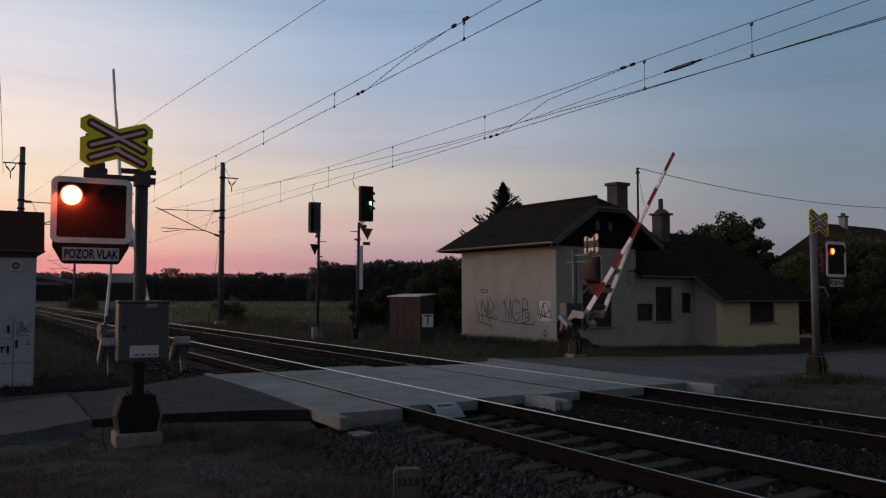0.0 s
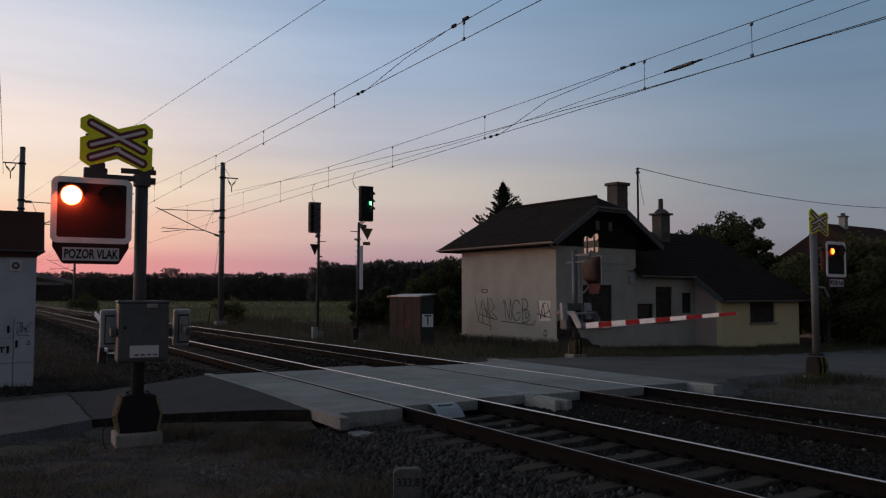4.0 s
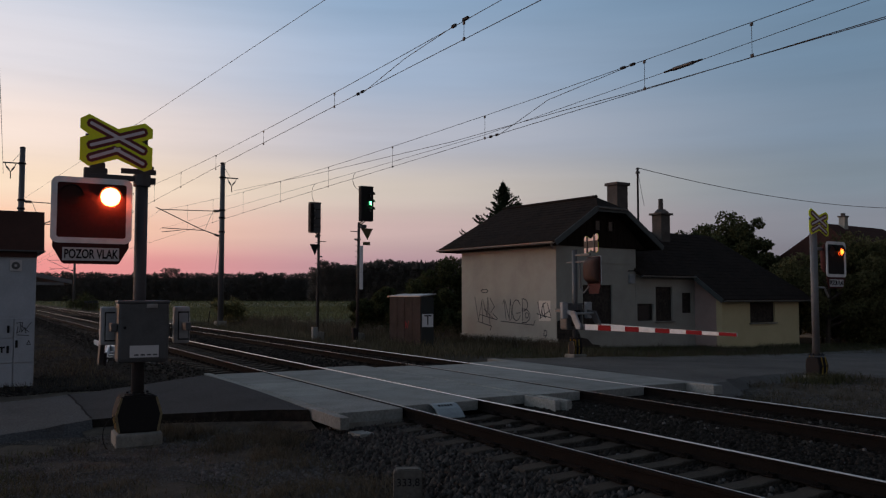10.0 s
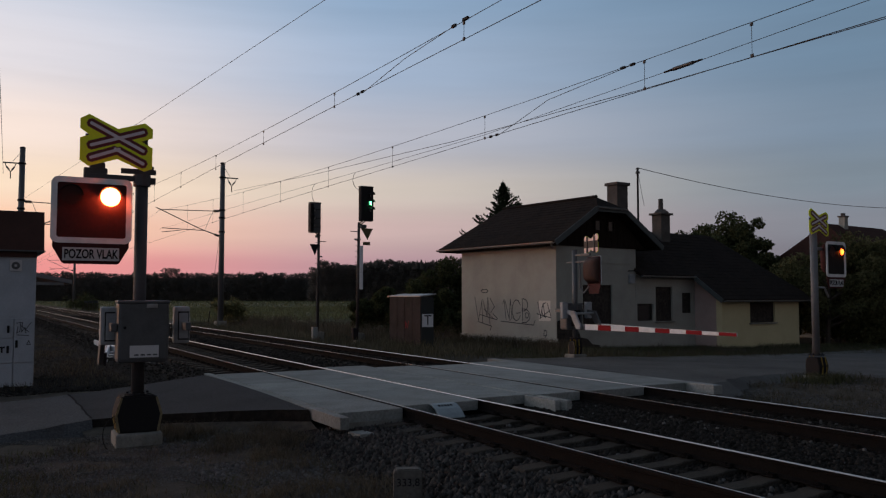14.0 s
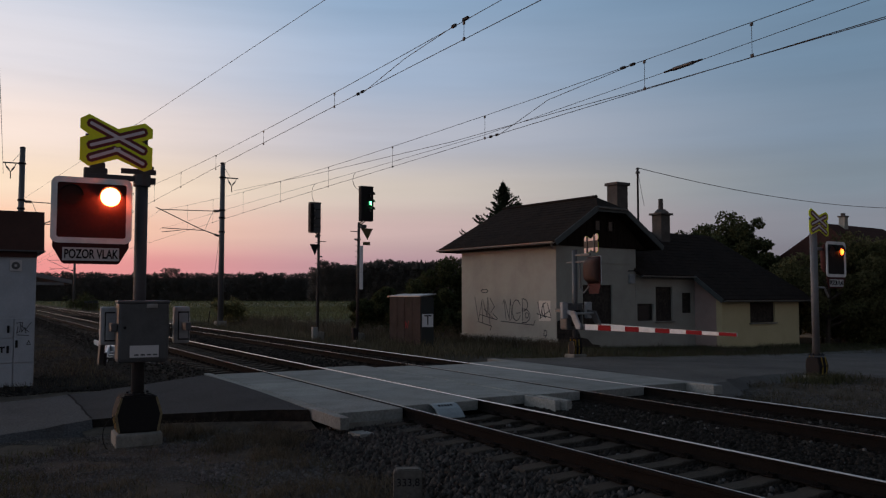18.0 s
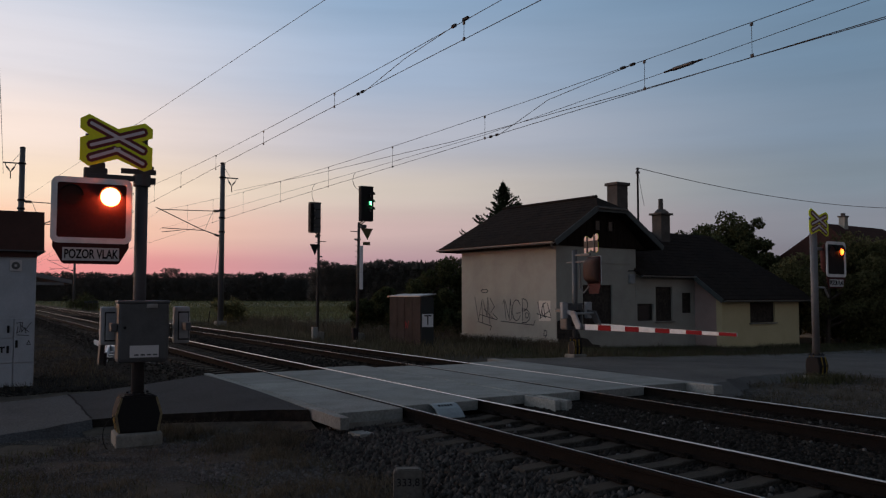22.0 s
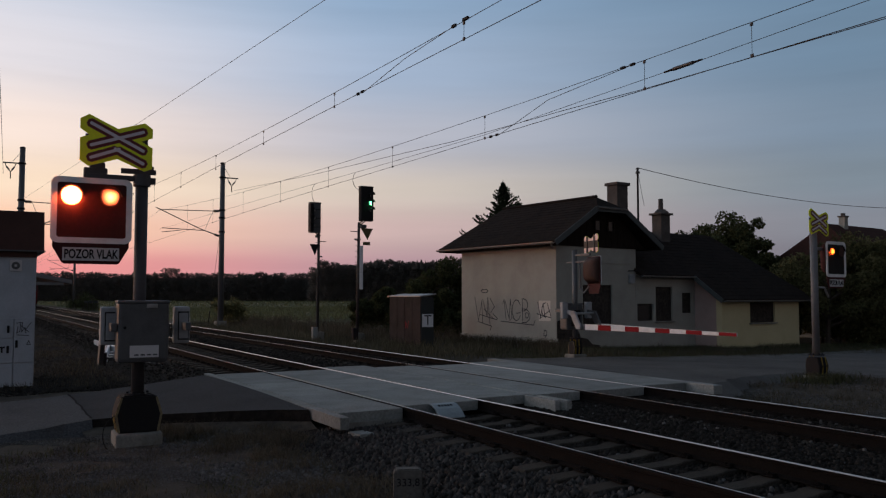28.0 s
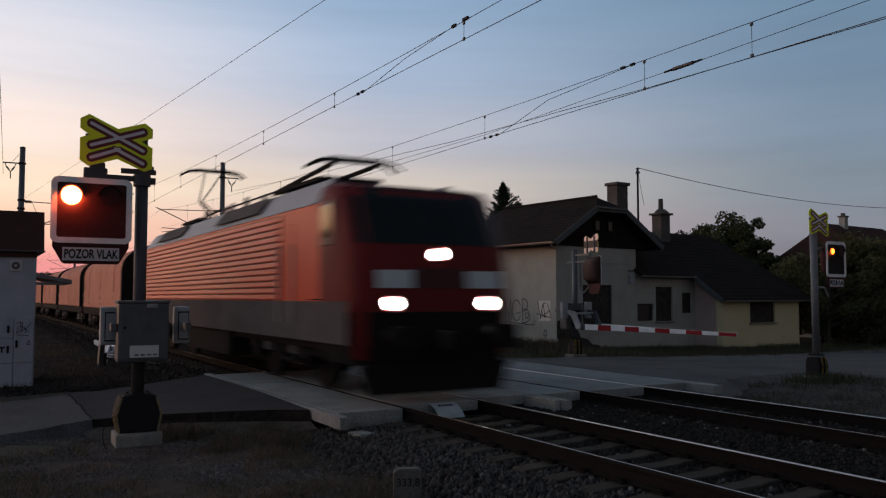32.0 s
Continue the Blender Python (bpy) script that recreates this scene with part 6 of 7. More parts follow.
blades("verge_grass", tufts(150, 34, 12.9, 19.0, 6.0, 13.2, 38, 0.12), 0.20, 0.005, M_GRASS_DRY, "dry tufts on the verge beyond the far track", 0.5)
blades("verge_grass", np.stack([rng.normal(17.55, 0.45, 900), rng.normal(12.45, 0.30, 900)], -1), 0.24, 0.010, M_GRASS, "green weeds round the foot of the far signal", 0.5)
blades("hedge_grass", patchy(9000, 31.0, 42.0, 20.4, 25.5, 0.5, -0.3, 39), 0.22, 0.010, M_GRASS, "grass at the foot of the hedge", 0.45)


def leaf_cloud(centres, radii, per, size, flat=1.0):
    """Small leaf quads filling clumps at the centres: arrays of vertices and faces."""
    n = len(centres) * per
    c = np.repeat(np.asarray(centres), per, 0)
    r = np.repeat(np.asarray(radii), per, 0)
    d = rng.normal(size=(n, 3))
    d /= np.linalg.norm(d, axis=1)[:, None]
    p = c + d * (r * rng.uniform(0.35, 1.12, n) ** 0.6)[:, None] * np.array([1, 1, flat])
    a, b = rng.normal(size=(n, 3)), rng.normal(size=(n, 3))
    a /= np.linalg.norm(a, axis=1)[:, None]
    b -= (a * b).sum(1)[:, None] * a
    b /= np.linalg.norm(b, axis=1)[:, None]
    s = (size * rng.uniform(0.6, 1.4, n))[:, None]
    v = np.stack([p - a * s, p - b * s * 0.5, p + a * s, p + b * s * 0.5], 1)
    return v.reshape(-1, 3), np.arange(n * 4).reshape(n, 4)


def broad_tree(x, y, height, spread, label, leaves=5200, size=0.16, z=None, material=None, category="tree", seed=0, low=0.25):
    r = np.random.default_rng(seed)
    z = float(ground_z(np.array(x), np.array(y))) if z is None else z
    t = thing("tree" if category == "tree" else "bush", pose(x, y, z), label, category)
    trunk = bmesh.new()
    top = Vector((r.uniform(-0.2, 0.2), r.uniform(-0.2, 0.2), height * 0.7))
    add_cyl(trunk, (0, 0, -0.1), top, height * 0.028, height * 0.010, 8)
    cs, rs = [], []
    for k in range(14 if category == "tree" else 10):
        h0 = r.uniform(low, 0.65) * height
        a = r.uniform(0, 2 * math.pi)
        R = spread * r.uniform(0.45, 1.0) * (1 - abs(h0 / height - 0.42) * 0.5)
        tip = Vector((math.cos(a) * R, math.sin(a) * R, min(h0 + height * r.uniform(0.12, 0.32), height * 0.93)))
        base = top * (h0 / top.z) if h0 < top.z else top
        add_cyl(trunk, base, tip, height * 0.012, height * 0.004, 6)
        for f in (0.55, 0.8, 1.0):
            q = base.lerp(tip, f) + Vector(r.normal(0, spread * 0.10, 3))
            cs.append(q)
            rs.append(spread * r.uniform(0.16, 0.32))
    cs.append(Vector((0, 0, height * 0.92)))
    rs.append(spread * 0.3)
    part("trunk", trunk, M_BARK, t)
    v, f = leaf_cloud([tuple(c) for c in cs], rs, max(30, int(leaves * 1.6) // len(cs)), size * 0.68, 0.85)
    ob = from_arrays("crown", v, f, material or M_LEAF)
    ob.parent = t
    return t


def spruce(x, y, height, spread, label, z=-0.35, seed=0):
    r = np.random.default_rng(seed)
    t = thing("tree", pose(x, y, z), label, "tree")
    tr = bmesh.new()
    add_cyl(tr, (0, 0, -0.1), (0, 0, height), height * 0.02, 0.015, 8)
    cs, rs = [], []
    for k in range(260):
        f = k / 259
        h0 = height * (0.38 + 0.60 * f)
        R = spread * (1 - f) ** 0.9 * r.uniform(0.55, 1.12) + 0.05
        a = k * 2.4 + r.uniform(-0.4, 0.4)
        out = Vector((math.cos(a), math.sin(a), 0))
        across = Vector((-out.y, out.x, 0))
        tip = out * R + Vector((0, 0, h0 + R * r.uniform(0.3, 0.85)))
        add_cyl(tr, (0, 0, h0), tip, 0.020, 0.005, 5)
        for q in np.linspace(0.25, 1.0, max(5, int(R * 9))):
            c = Vector((0, 0, h0)).lerp(tip, q)
            cs.append(tuple(c))
            rs.append(0.035 + 0.05 * (1 - q))
            for e in (-1, 1):
                g = e * R * 0.30 * (1.05 - q) * r.uniform(0.5, 1.2)
                cs.append(tuple(c + across * g + out * abs(g) * 0.6 + Vector((0, 0, r.uniform(0, 0.10)))))
                rs.append(0.05)
    for q in np.linspace(0, 1, 10):
        cs.append((0, 0, height * (0.95 + 0.055 * q)))
        rs.append(0.05 * (1.2 - q))
    part("trunk", tr, M_BARK, t)
    v, f = leaf_cloud(cs, rs, 7, 0.045, 0.95)
    ob = from_arrays("crown", v, f, M_NEEDLE)
    ob.parent = t
    return t


spruce(34.3, 48.6, 8.9, 1.8, "smaller dark spruce behind the house roof", seed=5)
spruce(32.5, 48.0, 10.2, 3.0, "dark spruce rising behind the house roof", seed=3)
broad_tree(40.2, 34.9, 7.75, 2.3, "dark broadleaf tree behind the annex roof", 7000, 0.15, seed=11)
broad_tree(40.5, 37.6, 6.9, 1.8, "dark broadleaf tree behind the annex roof", 4500, 0.15, seed=12)
broad_tree(40.0, 32.6, 6.0, 1.6, "dark broadleaf tree behind the annex roof", 3500, 0.15, seed=13)
broad_tree(36.5, 25.6, 4.6, 2.2, "dense dark shrub beside the annex", 6000, 0.13, category="bush", seed=14, low=0.08, material=M_HEDGE)
broad_tree(41.5, 26.0, 5.1, 2.7, "dense olive shrub beside the road", 7500, 0.13, category="bush", seed=15, low=0.06, material=M_HEDGE)
broad_tree(41.2, 24.2, 5.7, 2.8, "dense olive shrub beside the road", 7500, 0.13, category="bush", seed=16, low=0.05, material=M_HEDGE)
broad_tree(46.0, 24.8, 5.3, 3.0, "dense olive shrub beside the road", 6500, 0.14, category="bush", seed=17, low=0.05, material=M_HEDGE)
broad_tree(40.5, 27.3, 5.8, 2.4, "ragged dark tree before the red-roofed house", 3600, 0.13, seed=18)
broad_tree(49.0, 22.9, 5.3, 3.1, "dense olive shrub beside the road", 6500, 0.14, category="bush", seed=19, low=0.05, material=M_HEDGE)
broad_tree(15.9, 57.0, 1.75, 1.5, "low olive bush at the foot of the mast", 2600, 0.10, category="bush", seed=24, low=0.08, material=M_HEDGE)
broad_tree(13.9, 128.0, 2.4, 2.6, "low bush beside the distant mast", 1800, 0.16, category="bush", seed=25, low=0.08)


for i, (bx, by, bh, bs) in enumerate(((37.6, 25.8, 4.7, 2.0), (38.6, 24.6, 4.3, 2.0), (41.0, 23.6, 5.2, 2.3), (44.0, 24.6, 5.0, 2.6), (43.0, 26.5, 5.2, 2.6), (50.0, 22.0, 5.2, 2.9), (47.0, 27.0, 5.4, 2.7))):
    broad_tree(bx, by, bh, bs, "dense olive shrub in the hedge beside the road", 5200, 0.14, category="bush", seed=40 + i, low=0.0, material=M_HEDGE)
broad_tree(37.7, 28.6, 4.4, 1.8, "dense dark shrub close behind the annex", 6000, 0.13, category="bush", seed=71, low=0.0, material=M_HEDGE)
broad_tree(36.4, 27.9, 3.3, 1.3, "dense dark shrub close behind the annex", 4000, 0.12, category="bush", seed=72, low=0.0)
for i, (px_, py_, ph_, ps_) in enumerate(((39.2, 37.6, 6.7, 1.7), (41.0, 37.9, 6.6, 1.7), (44.0, 37.5, 8.0, 2.4), (38.6, 27.4, 2.6, 1.7), (38.2, 24.6, 2.2, 1.5), (39.6, 23.9, 2.4, 1.6), (40.4, 26.2, 2.4, 1.7), (42.4, 27.8, 2.8, 1.9))):
    if ph_ > 4:
        broad_tree(px_, py_, ph_, ps_, "dark broadleaf tree behind the annex roof", 7000, 0.14, seed=90 + i)
    else:
        broad_tree(px_, py_, ph_, ps_, "low dark shrub under the hedge", 6000, 0.12, category="bush", seed=90 + i, low=0.0, material=M_HEDGE)
for i, (bx, by, bh, bs) in enumerate(((40.6, 39.4, 6.5, 1.8), (40.2, 36.2, 7.0, 2.0), (39.8, 33.6, 6.75, 2.0), (39.5, 31.4, 4.9, 1.6))):
    broad_tree(bx, by, bh, bs, "dark broadleaf tree behind the annex roof", 9000, 0.15, seed=60 + i)
for i, (bx, by, bh, bs) in enumerate(((18.5, 40.8, 1.8, 1.0), (19.5, 40.2, 2.4, 1.4), (20.9, 39.6, 2.8, 1.6), (22.2, 40.2, 3.4, 1.8), (23.8, 40.6, 4.3, 1.9), (19.6, 37.4, 2.0, 1.3), (21.2, 36.6, 2.3, 1.4))):
    broad_tree(bx, by, bh, bs, "dense dark shrub between the line and the house", 6500, 0.12, category="bush", seed=80 + i, low=0.0)


def make_woods():
    """The wooded ridge at the far edge of the field."""
    psi = radians(-TURN)
    fw, rt = np.array([math.sin(psi), math.cos(psi)]), np.array([math.cos(psi), -math.sin(psi)])
    cs, rs = [], []
    def canopy_top(depth, s):
        if depth == 372:
            top = 17.6 + 2.2 * noise.noise((s * 0.06, 3, 0)) + 1.0 * noise.noise((s * 0.4, 5, 0)) + max(0, s + 20) * 0.045
            return top * (0.8 if s < -56 else 1.0)
        return 13.4 + 1.4 * noise.noise((s * 0.05, 1, 0)) + 1.2 * noise.noise((s * 0.2, 7, 0)) + 0.5 * noise.noise((s * 0.8, 2, 0)) + (2.2 if abs(s + 131) < 3 else 0)

    for depth, n, lo, hi in ((395, 9500, -215, 60), (372, 6500, -60, 60)):
        for k in range(n):
            s = rng.uniform(lo, hi)
            top = canopy_top(depth, s)
            r = rng.uniform(0.5, 1.25)
            z = top - r - (top - r) * rng.uniform() ** 1.3
            p = fw * (depth + rng.uniform(-5, 5) + (top - z) * -0.25) + rt * s
            cs.append((p[0], p[1], z))
            rs.append(r * (1.5 - 0.5 * z / top))
    cs, rs = np.array(cs), np.array(rs)
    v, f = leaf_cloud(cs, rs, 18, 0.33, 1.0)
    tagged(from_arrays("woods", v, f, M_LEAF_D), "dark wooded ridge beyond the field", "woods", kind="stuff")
    core = bmesh.new()
    for depth, lo, hi, h in ((402, -225, 70, 11.4), (379, -57, 70, 15.0)):
        a = [fw * depth + rt * lo, fw * depth + rt * hi, fw * (depth + 12) + rt * hi, fw * (depth + 12) + rt * lo]
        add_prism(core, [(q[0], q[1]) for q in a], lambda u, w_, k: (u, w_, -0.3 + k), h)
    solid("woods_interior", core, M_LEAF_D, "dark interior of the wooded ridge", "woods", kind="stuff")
    tips = bmesh.new()
    for k in range(90):
        s = rng.uniform(-38, 60)
        p, h = fw * (370 + rng.uniform(-4, 6)) + rt * s, canopy_top(372, s)
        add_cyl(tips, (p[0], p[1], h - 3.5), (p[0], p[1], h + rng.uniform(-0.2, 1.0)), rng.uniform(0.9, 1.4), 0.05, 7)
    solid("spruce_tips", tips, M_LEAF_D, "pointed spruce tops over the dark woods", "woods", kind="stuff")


make_woods()


# ---- train ----
def loft(sections, close=True):
    """A skin over cross sections of equal length."""
    bm = bmesh.new()
    vs = [[bm.verts.new(p) for p in s] for s in sections]
    n = len(vs[0])
    for a, b in zip(vs[:-1], vs[1:]):
        for i in range(n if close else n - 1):
            j = (i + 1) % n
            bm.faces.new((a[i], a[j], b[j], b[i]))
    if close:
        bm.faces.new(vs[0])
        bm.faces.new(vs[-1][::-1])
    bmesh.ops.recalc_face_normals(bm, faces=bm.faces[:])
    return bm


BODY_HW, SOLE, CANT, ROOF_Z = 1.475, 0.92, 3.22, 3.86
NOSE = [(0.62, 0.10, 1.38), (0.95, 0.02, 1.42), (1.43, 0.004, 1.445), (1.60, 0.0, 1.45), (1.80, 0.02, 1.45), (2.15, 0.07, 1.45), (2.45, 0.13, 1.45), (2.90, 0.36, 1.44), (3.36, 0.60, 1.43), (3.46, 0.70, 1.40), (3.54, 1.10, 1.30)]


def nose_y(z):
    return float(np.interp(z, [q[0] for q in NOSE], [q[1] for q in NOSE]))


def nose_hw(z):
    return float(np.interp(z, [q[0] for q in NOSE], [q[2] for q in NOSE]))


def nose_x(f, z):
    """A place on the rounded nose: f from -1 to 1 across it."""
    hw = nose_hw(z)
    return Vector((f * hw, nose_y(z) + 0.26 * abs(f) ** 7, z))


def nose_patch(f0, f1, z0, z1, off, nf=6, nz=4):
    bm = bmesh.new()
    g = [[bm.verts.new(nose_x(f0 + (f1 - f0) * i / nf, z0 + (z1 - z0) * k / nz) - Vector((0, off, 0))) for i in range(nf + 1)] for k in range(nz + 1)]
    for k in range(nz):
        for i in range(nf):
            bm.faces.new((g[k][i], g[k][i + 1], g[k + 1][i + 1], g[k + 1][i]))
    bmesh.ops.solidify(bm, geom=bm.faces[:], thickness=0.02)
    bmesh.ops.recalc_face_normals(bm, faces=bm.faces[:])
    return bm


def bogie(parent, y, wheelbase=2.9, r=0.62):
    for k in (-1, 1):
        for s in (-1, 1):
            w = bmesh.new()
            add_cyl(w, (s * 0.68, y + k * wheelbase / 2, r), (s * 0.82, y + k * wheelbase / 2, r), r, r * 0.98, 24)
            add_cyl(w, (s * 0.80, y + k * wheelbase / 2, r), (s * 0.95, y + k * wheelbase / 2, r), 0.16, 0.14, 12)
            part("wheel", w, M_UNDER, parent, "dark steel wheel")
    for s in (-1, 1):
        f = bmesh.new()
        add_box(f, (s * 1.08, y, r + 0.10), (0.16, wheelbase + 1.3, 0.22), bev=0.03)
        for k in (-1, 0, 1):
            add_box(f, (s * 1.12, y + k * wheelbase / 2, r - 0.03), (0.22, 0.40, 0.36), bev=0.04)
        part("bogie_side_frame", f, M_UNDER, parent)
        for k in (-1, 1):
            part("spring", cyl((s * 1.14, y + k * 0.75, r - 0.02), (s * 1.14, y + k * 0.75, r + 0.34), 0.10, 0.10, 10), M_GREY, parent)


def pantograph(parent, y, up):
    p = bmesh.new()
    add_box(p, (0, y, 3.98), (1.3, 2.4, 0.07))
    for sx in (-0.6, 0.6):
        for dy in (-0.7, 0.7):
            add_cyl(p, (sx, y + dy, 3.80), (sx, y + dy, 3.98), 0.07, 0.06, 10)
    if up:
        knee, head = Vector((0, y + 1.5, 4.80)), Vector((0, y - 0.1, 5.51))
        for s in (-1, 1):
            add_cyl(p, (s * 0.10, y - 0.7, 4.02), knee + Vector((s * 0.05, 0, 0)), 0.035, 0.03, 8)
            add_cyl(p, knee + Vector((s * 0.05, 0, 0)), head + Vector((s * 0.25, 0, 0)), 0.024, 0.02, 8)
    else:
        knee, head = Vector((0, y + 2.7, 4.10)), Vector((0, y - 1.3, 4.26))
        for s in (-1, 1):
            add_cyl(p, (s * 0.35, y - 0.5, 4.02), knee + Vector((s * 0.3, 0, 0)), 0.06, 0.06, 8)
            add_cyl(p, knee + Vector((s * 0.3, 0, 0)), head + Vector((s * 0.45, 0, 0)), 0.055, 0.05, 8)
    for dy in (-0.17, 0.17):
        pts = [(-0.97, head.y + dy, head.z - 0.10), (-0.78, head.y + dy, head.z + 0.03), (-0.5, head.y + dy, head.z + 0.08), (0.5, head.y + dy, head.z + 0.08), (0.78, head.y + dy, head.z + 0.03), (0.97, head.y + dy, head.z - 0.10)]
        add_path(p, pts, 0.03, 6)
    add_cyl(p, (-0.5, head.y - 0.17, head.z + 0.04), (-0.5, head.y + 0.17, head.z + 0.04), 0.02, 0.02, 6)
    add_cyl(p, (0.5, head.y - 0.17, head.z + 0.04), (0.5, head.y + 0.17, head.z + 0.04), 0.02, 0.02, 6)
    part("pantograph", p, M_UNDER, parent, "raised pantograph" if up else "folded pantograph")


LOCO_L = 18.9


def make_loco():
    t = thing("locomotive", pose(TRACKS[0], 0, 0), "red electric locomotive with white headlights lit", "locomotive")
    # side walls and cabs
    def ring_at(y, hw):
        return [(-hw, y, SOLE), (hw, y, SOLE), (hw, y, CANT), (hw - 0.03, y, CANT + 0.02), (-hw + 0.03, y, CANT + 0.02), (-hw, y, CANT)]
    part("body_shell", loft([ring_at(1.05, 1.455), ring_at(1.5, BODY_HW), ring_at(LOCO_L - 1.5, BODY_HW), ring_at(LOCO_L - 0.5, 1.44), ring_at(LOCO_L, 1.30)]), M_LOCO, t, "red body side")
    fs = [-1, -0.94, -0.8, -0.5, 0, 0.5, 0.8, 0.94, 1]
    n = bmesh.new()
    low = bmesh.new()
    rows_ = [q for q in NOSE if q[0] < 1.5]
    lg = [[low.verts.new(p) for p in [(-q[2] - 0.03, 1.4, q[0])] + [nose_x(f, q[0]) for f in fs] + [(q[2] + 0.03, 1.4, q[0])]] for q in rows_]
    for a, b in zip(lg[:-1], lg[1:]):
        for i in range(len(a) - 1):
            low.faces.new((a[i], a[i + 1], b[i + 1], b[i]))
    bmesh.ops.recalc_face_normals(low, faces=low.faces[:])
    part("dark_apron", low, M_UNDER, t, "dark lower apron", True)
    upper = [q for q in NOSE if q[0] > 1.42]
    grid = [[n.verts.new(nose_x(f, z)) for f in fs] for z, _, _ in upper]
    for a, b in zip(grid[:-1], grid[1:]):
        for i in range(len(fs) - 1):
            n.faces.new((a[i], a[i + 1], b[i + 1], b[i]))
    for side in (0, -1):
        rear = [n.verts.new((math.copysign(min(BODY_HW, q[2] + 0.03), fs[side]), 1.5, q[0])) for q in upper]
        for k in range(len(upper) - 1):
            n.faces.new((grid[k][side], rear[k], rear[k + 1], grid[k + 1][side]))
    top = [n.verts.new((f * 1.28, 1.55, 3.60)) for f in fs]
    for i in range(len(fs) - 1):
        n.faces.new((grid[-1][i], grid[-1][i + 1], top[i + 1], top[i]))
    bmesh.ops.recalc_face_normals(n, faces=n.faces[:])
    part("cab_nose", n, M_LOCO_FRONT_SHADE, t, "red rounded cab front", True)
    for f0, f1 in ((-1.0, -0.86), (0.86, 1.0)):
        part("front_corner", nose_patch(f0, f1, 0.70, 1.46, 0.012, 4, 4), M_LOCO_FRONT_SHADE, t, "red corner beside the apron")
    part("windscreen", nose_patch(-0.93, 0.93, 2.50, 3.44, 0.012, 10, 5), M_GLASS_D, t, "dark raked windscreen")
    part("wiper", cyl(nose_x(-0.3, 2.56) - Vector((0, 0.03, 0)), nose_x(-0.12, 3.0) - Vector((0, 0.03, 0)), 0.012, 0.012, 6), M_BLACK, t)
    part("wiper", cyl(nose_x(0.3, 2.56) - Vector((0, 0.03, 0)), nose_x(0.12, 3.0) - Vector((0, 0.03, 0)), 0.012, 0.012, 6), M_BLACK, t)
    part("white_band", nose_patch(-0.76, -0.34, 1.80, 2.08, 0.012), M_BAND, t, "white front band")
    part("white_band", nose_patch(0.34, 0.82, 1.80, 2.08, 0.012), M_BAND, t, "white front band")
    part("front_grille", nose_patch(-0.32, 0.32, 1.80, 2.12, 0.016), M_LOCO_D, t)
    for x, z in ((-0.86, 1.56), (0.86, 1.56), (0.0, 2.34)):
        y = nose_x(x / 1.45, z).y
        hd = part("headlight", shaped(disc((x, y - 0.03, z), 0.100 if z < 2 else 0.090, 0.04, 20), Matrix.Identity(4)), M_HEADLIGHT, t, "lit white headlight")
        hd.data.transform(Matrix.Translation((x, 0, z)) @ Matrix.Diagonal((1.15, 1, 1, 1)) @ Matrix.Translation((-x, 0, -z)))
        part("headlight_bezel", shaped(ring((x, y, z), 0.135, 0.165, -0.03, 0.05), Matrix.Identity(4)), M_BLACK, t)
    for s in (-1, 1):
        b = cyl((s * 0.875, -0.50, 1.05), (s * 0.875, 0.1, 1.05), 0.11, 0.13, 14)
        add_box(b, (s * 0.875, -0.52, 1.05), (0.50, 0.05, 0.36), bev=0.04)
        part("buffer", b, M_UNDER, t, "dark buffer")
    part("coupling", box((0, -0.2, 0.98), (0.18, 0.5, 0.30), bev=0.03), M_UNDER, t)
    part("rail_guard", add_prism(bmesh.new(), [(-1.35, 0.62), (1.35, 0.62), (1.20, 0.16), (-1.20, 0.16)], lambda u, v, w: (u, 0.05 + w, v), 0.12), M_UNDER, t, "dark rail guard")
    # grey lower band and roof
    for s in (-1, 1):
        part("grey_skirt", box((s * (BODY_HW + 0.004), LOCO_L / 2 - 0.17, 1.255), (0.02, LOCO_L - 1.0, 0.67)), M_LOCO_GREY, t, "grey lower body band")
        r = bmesh.new()
        add_prism(r, [(BODY_HW - 0.01, CANT + 0.02), (1.12, 3.70), (1.10, 3.64), (BODY_HW - 0.10, CANT + 0.02)], lambda u, v, w: (s * u, 1.7 + w, v), LOCO_L - 3.3)
        part("roof_slope", r, M_LOCO_ROOF, t, "pale grey roof slope")
        for y0, y1 in ((5.0, 8.5), (12.2, 15.5)):
            g = bmesh.new()
            add_prism(g, [(BODY_HW - 0.06, CANT + 0.14), (1.16, 3.665), (1.18, 3.70), (BODY_HW - 0.03, CANT + 0.14)], lambda u, v, w: (s * u, y0 + w, v), y1 - y0)
            part("roof_vent", g, M_LOCO_GREY, t, "dark roof vent")
        for k in range(13):
            z = 1.66 + 0.121 * k
            part("side_rib", add_prism(bmesh.new(), [(0, -0.051), (0.034, -0.049), (0.038, -0.030), (0.027, 0.044), (0, 0.050)], lambda u, v, w: (s * (BODY_HW + u), 3.45 + w, z + v), 13.6), M_LOCO, t, "raised horizontal red rib")
        # dark sheet over the red wall paints the shade between the ribs
        part("ribbed_panel", box((s * (BODY_HW - 0.004), 10.25, 2.39), (0.02, 13.6, 1.58)), M_LOCO_D, t, "panel darkened as the shade between the ribs")
        part("cab_window", box((s * (BODY_HW - 0.010), 1.22, 2.90), (0.05, 0.46, 0.54), bev=0.02), M_CABGLASS, t, "cab side window")
        part("window_surround", box((s * (BODY_HW - 0.018), 1.22, 2.86), (0.05, 0.58, 0.74), bev=0.02), M_LOCO_D, t)
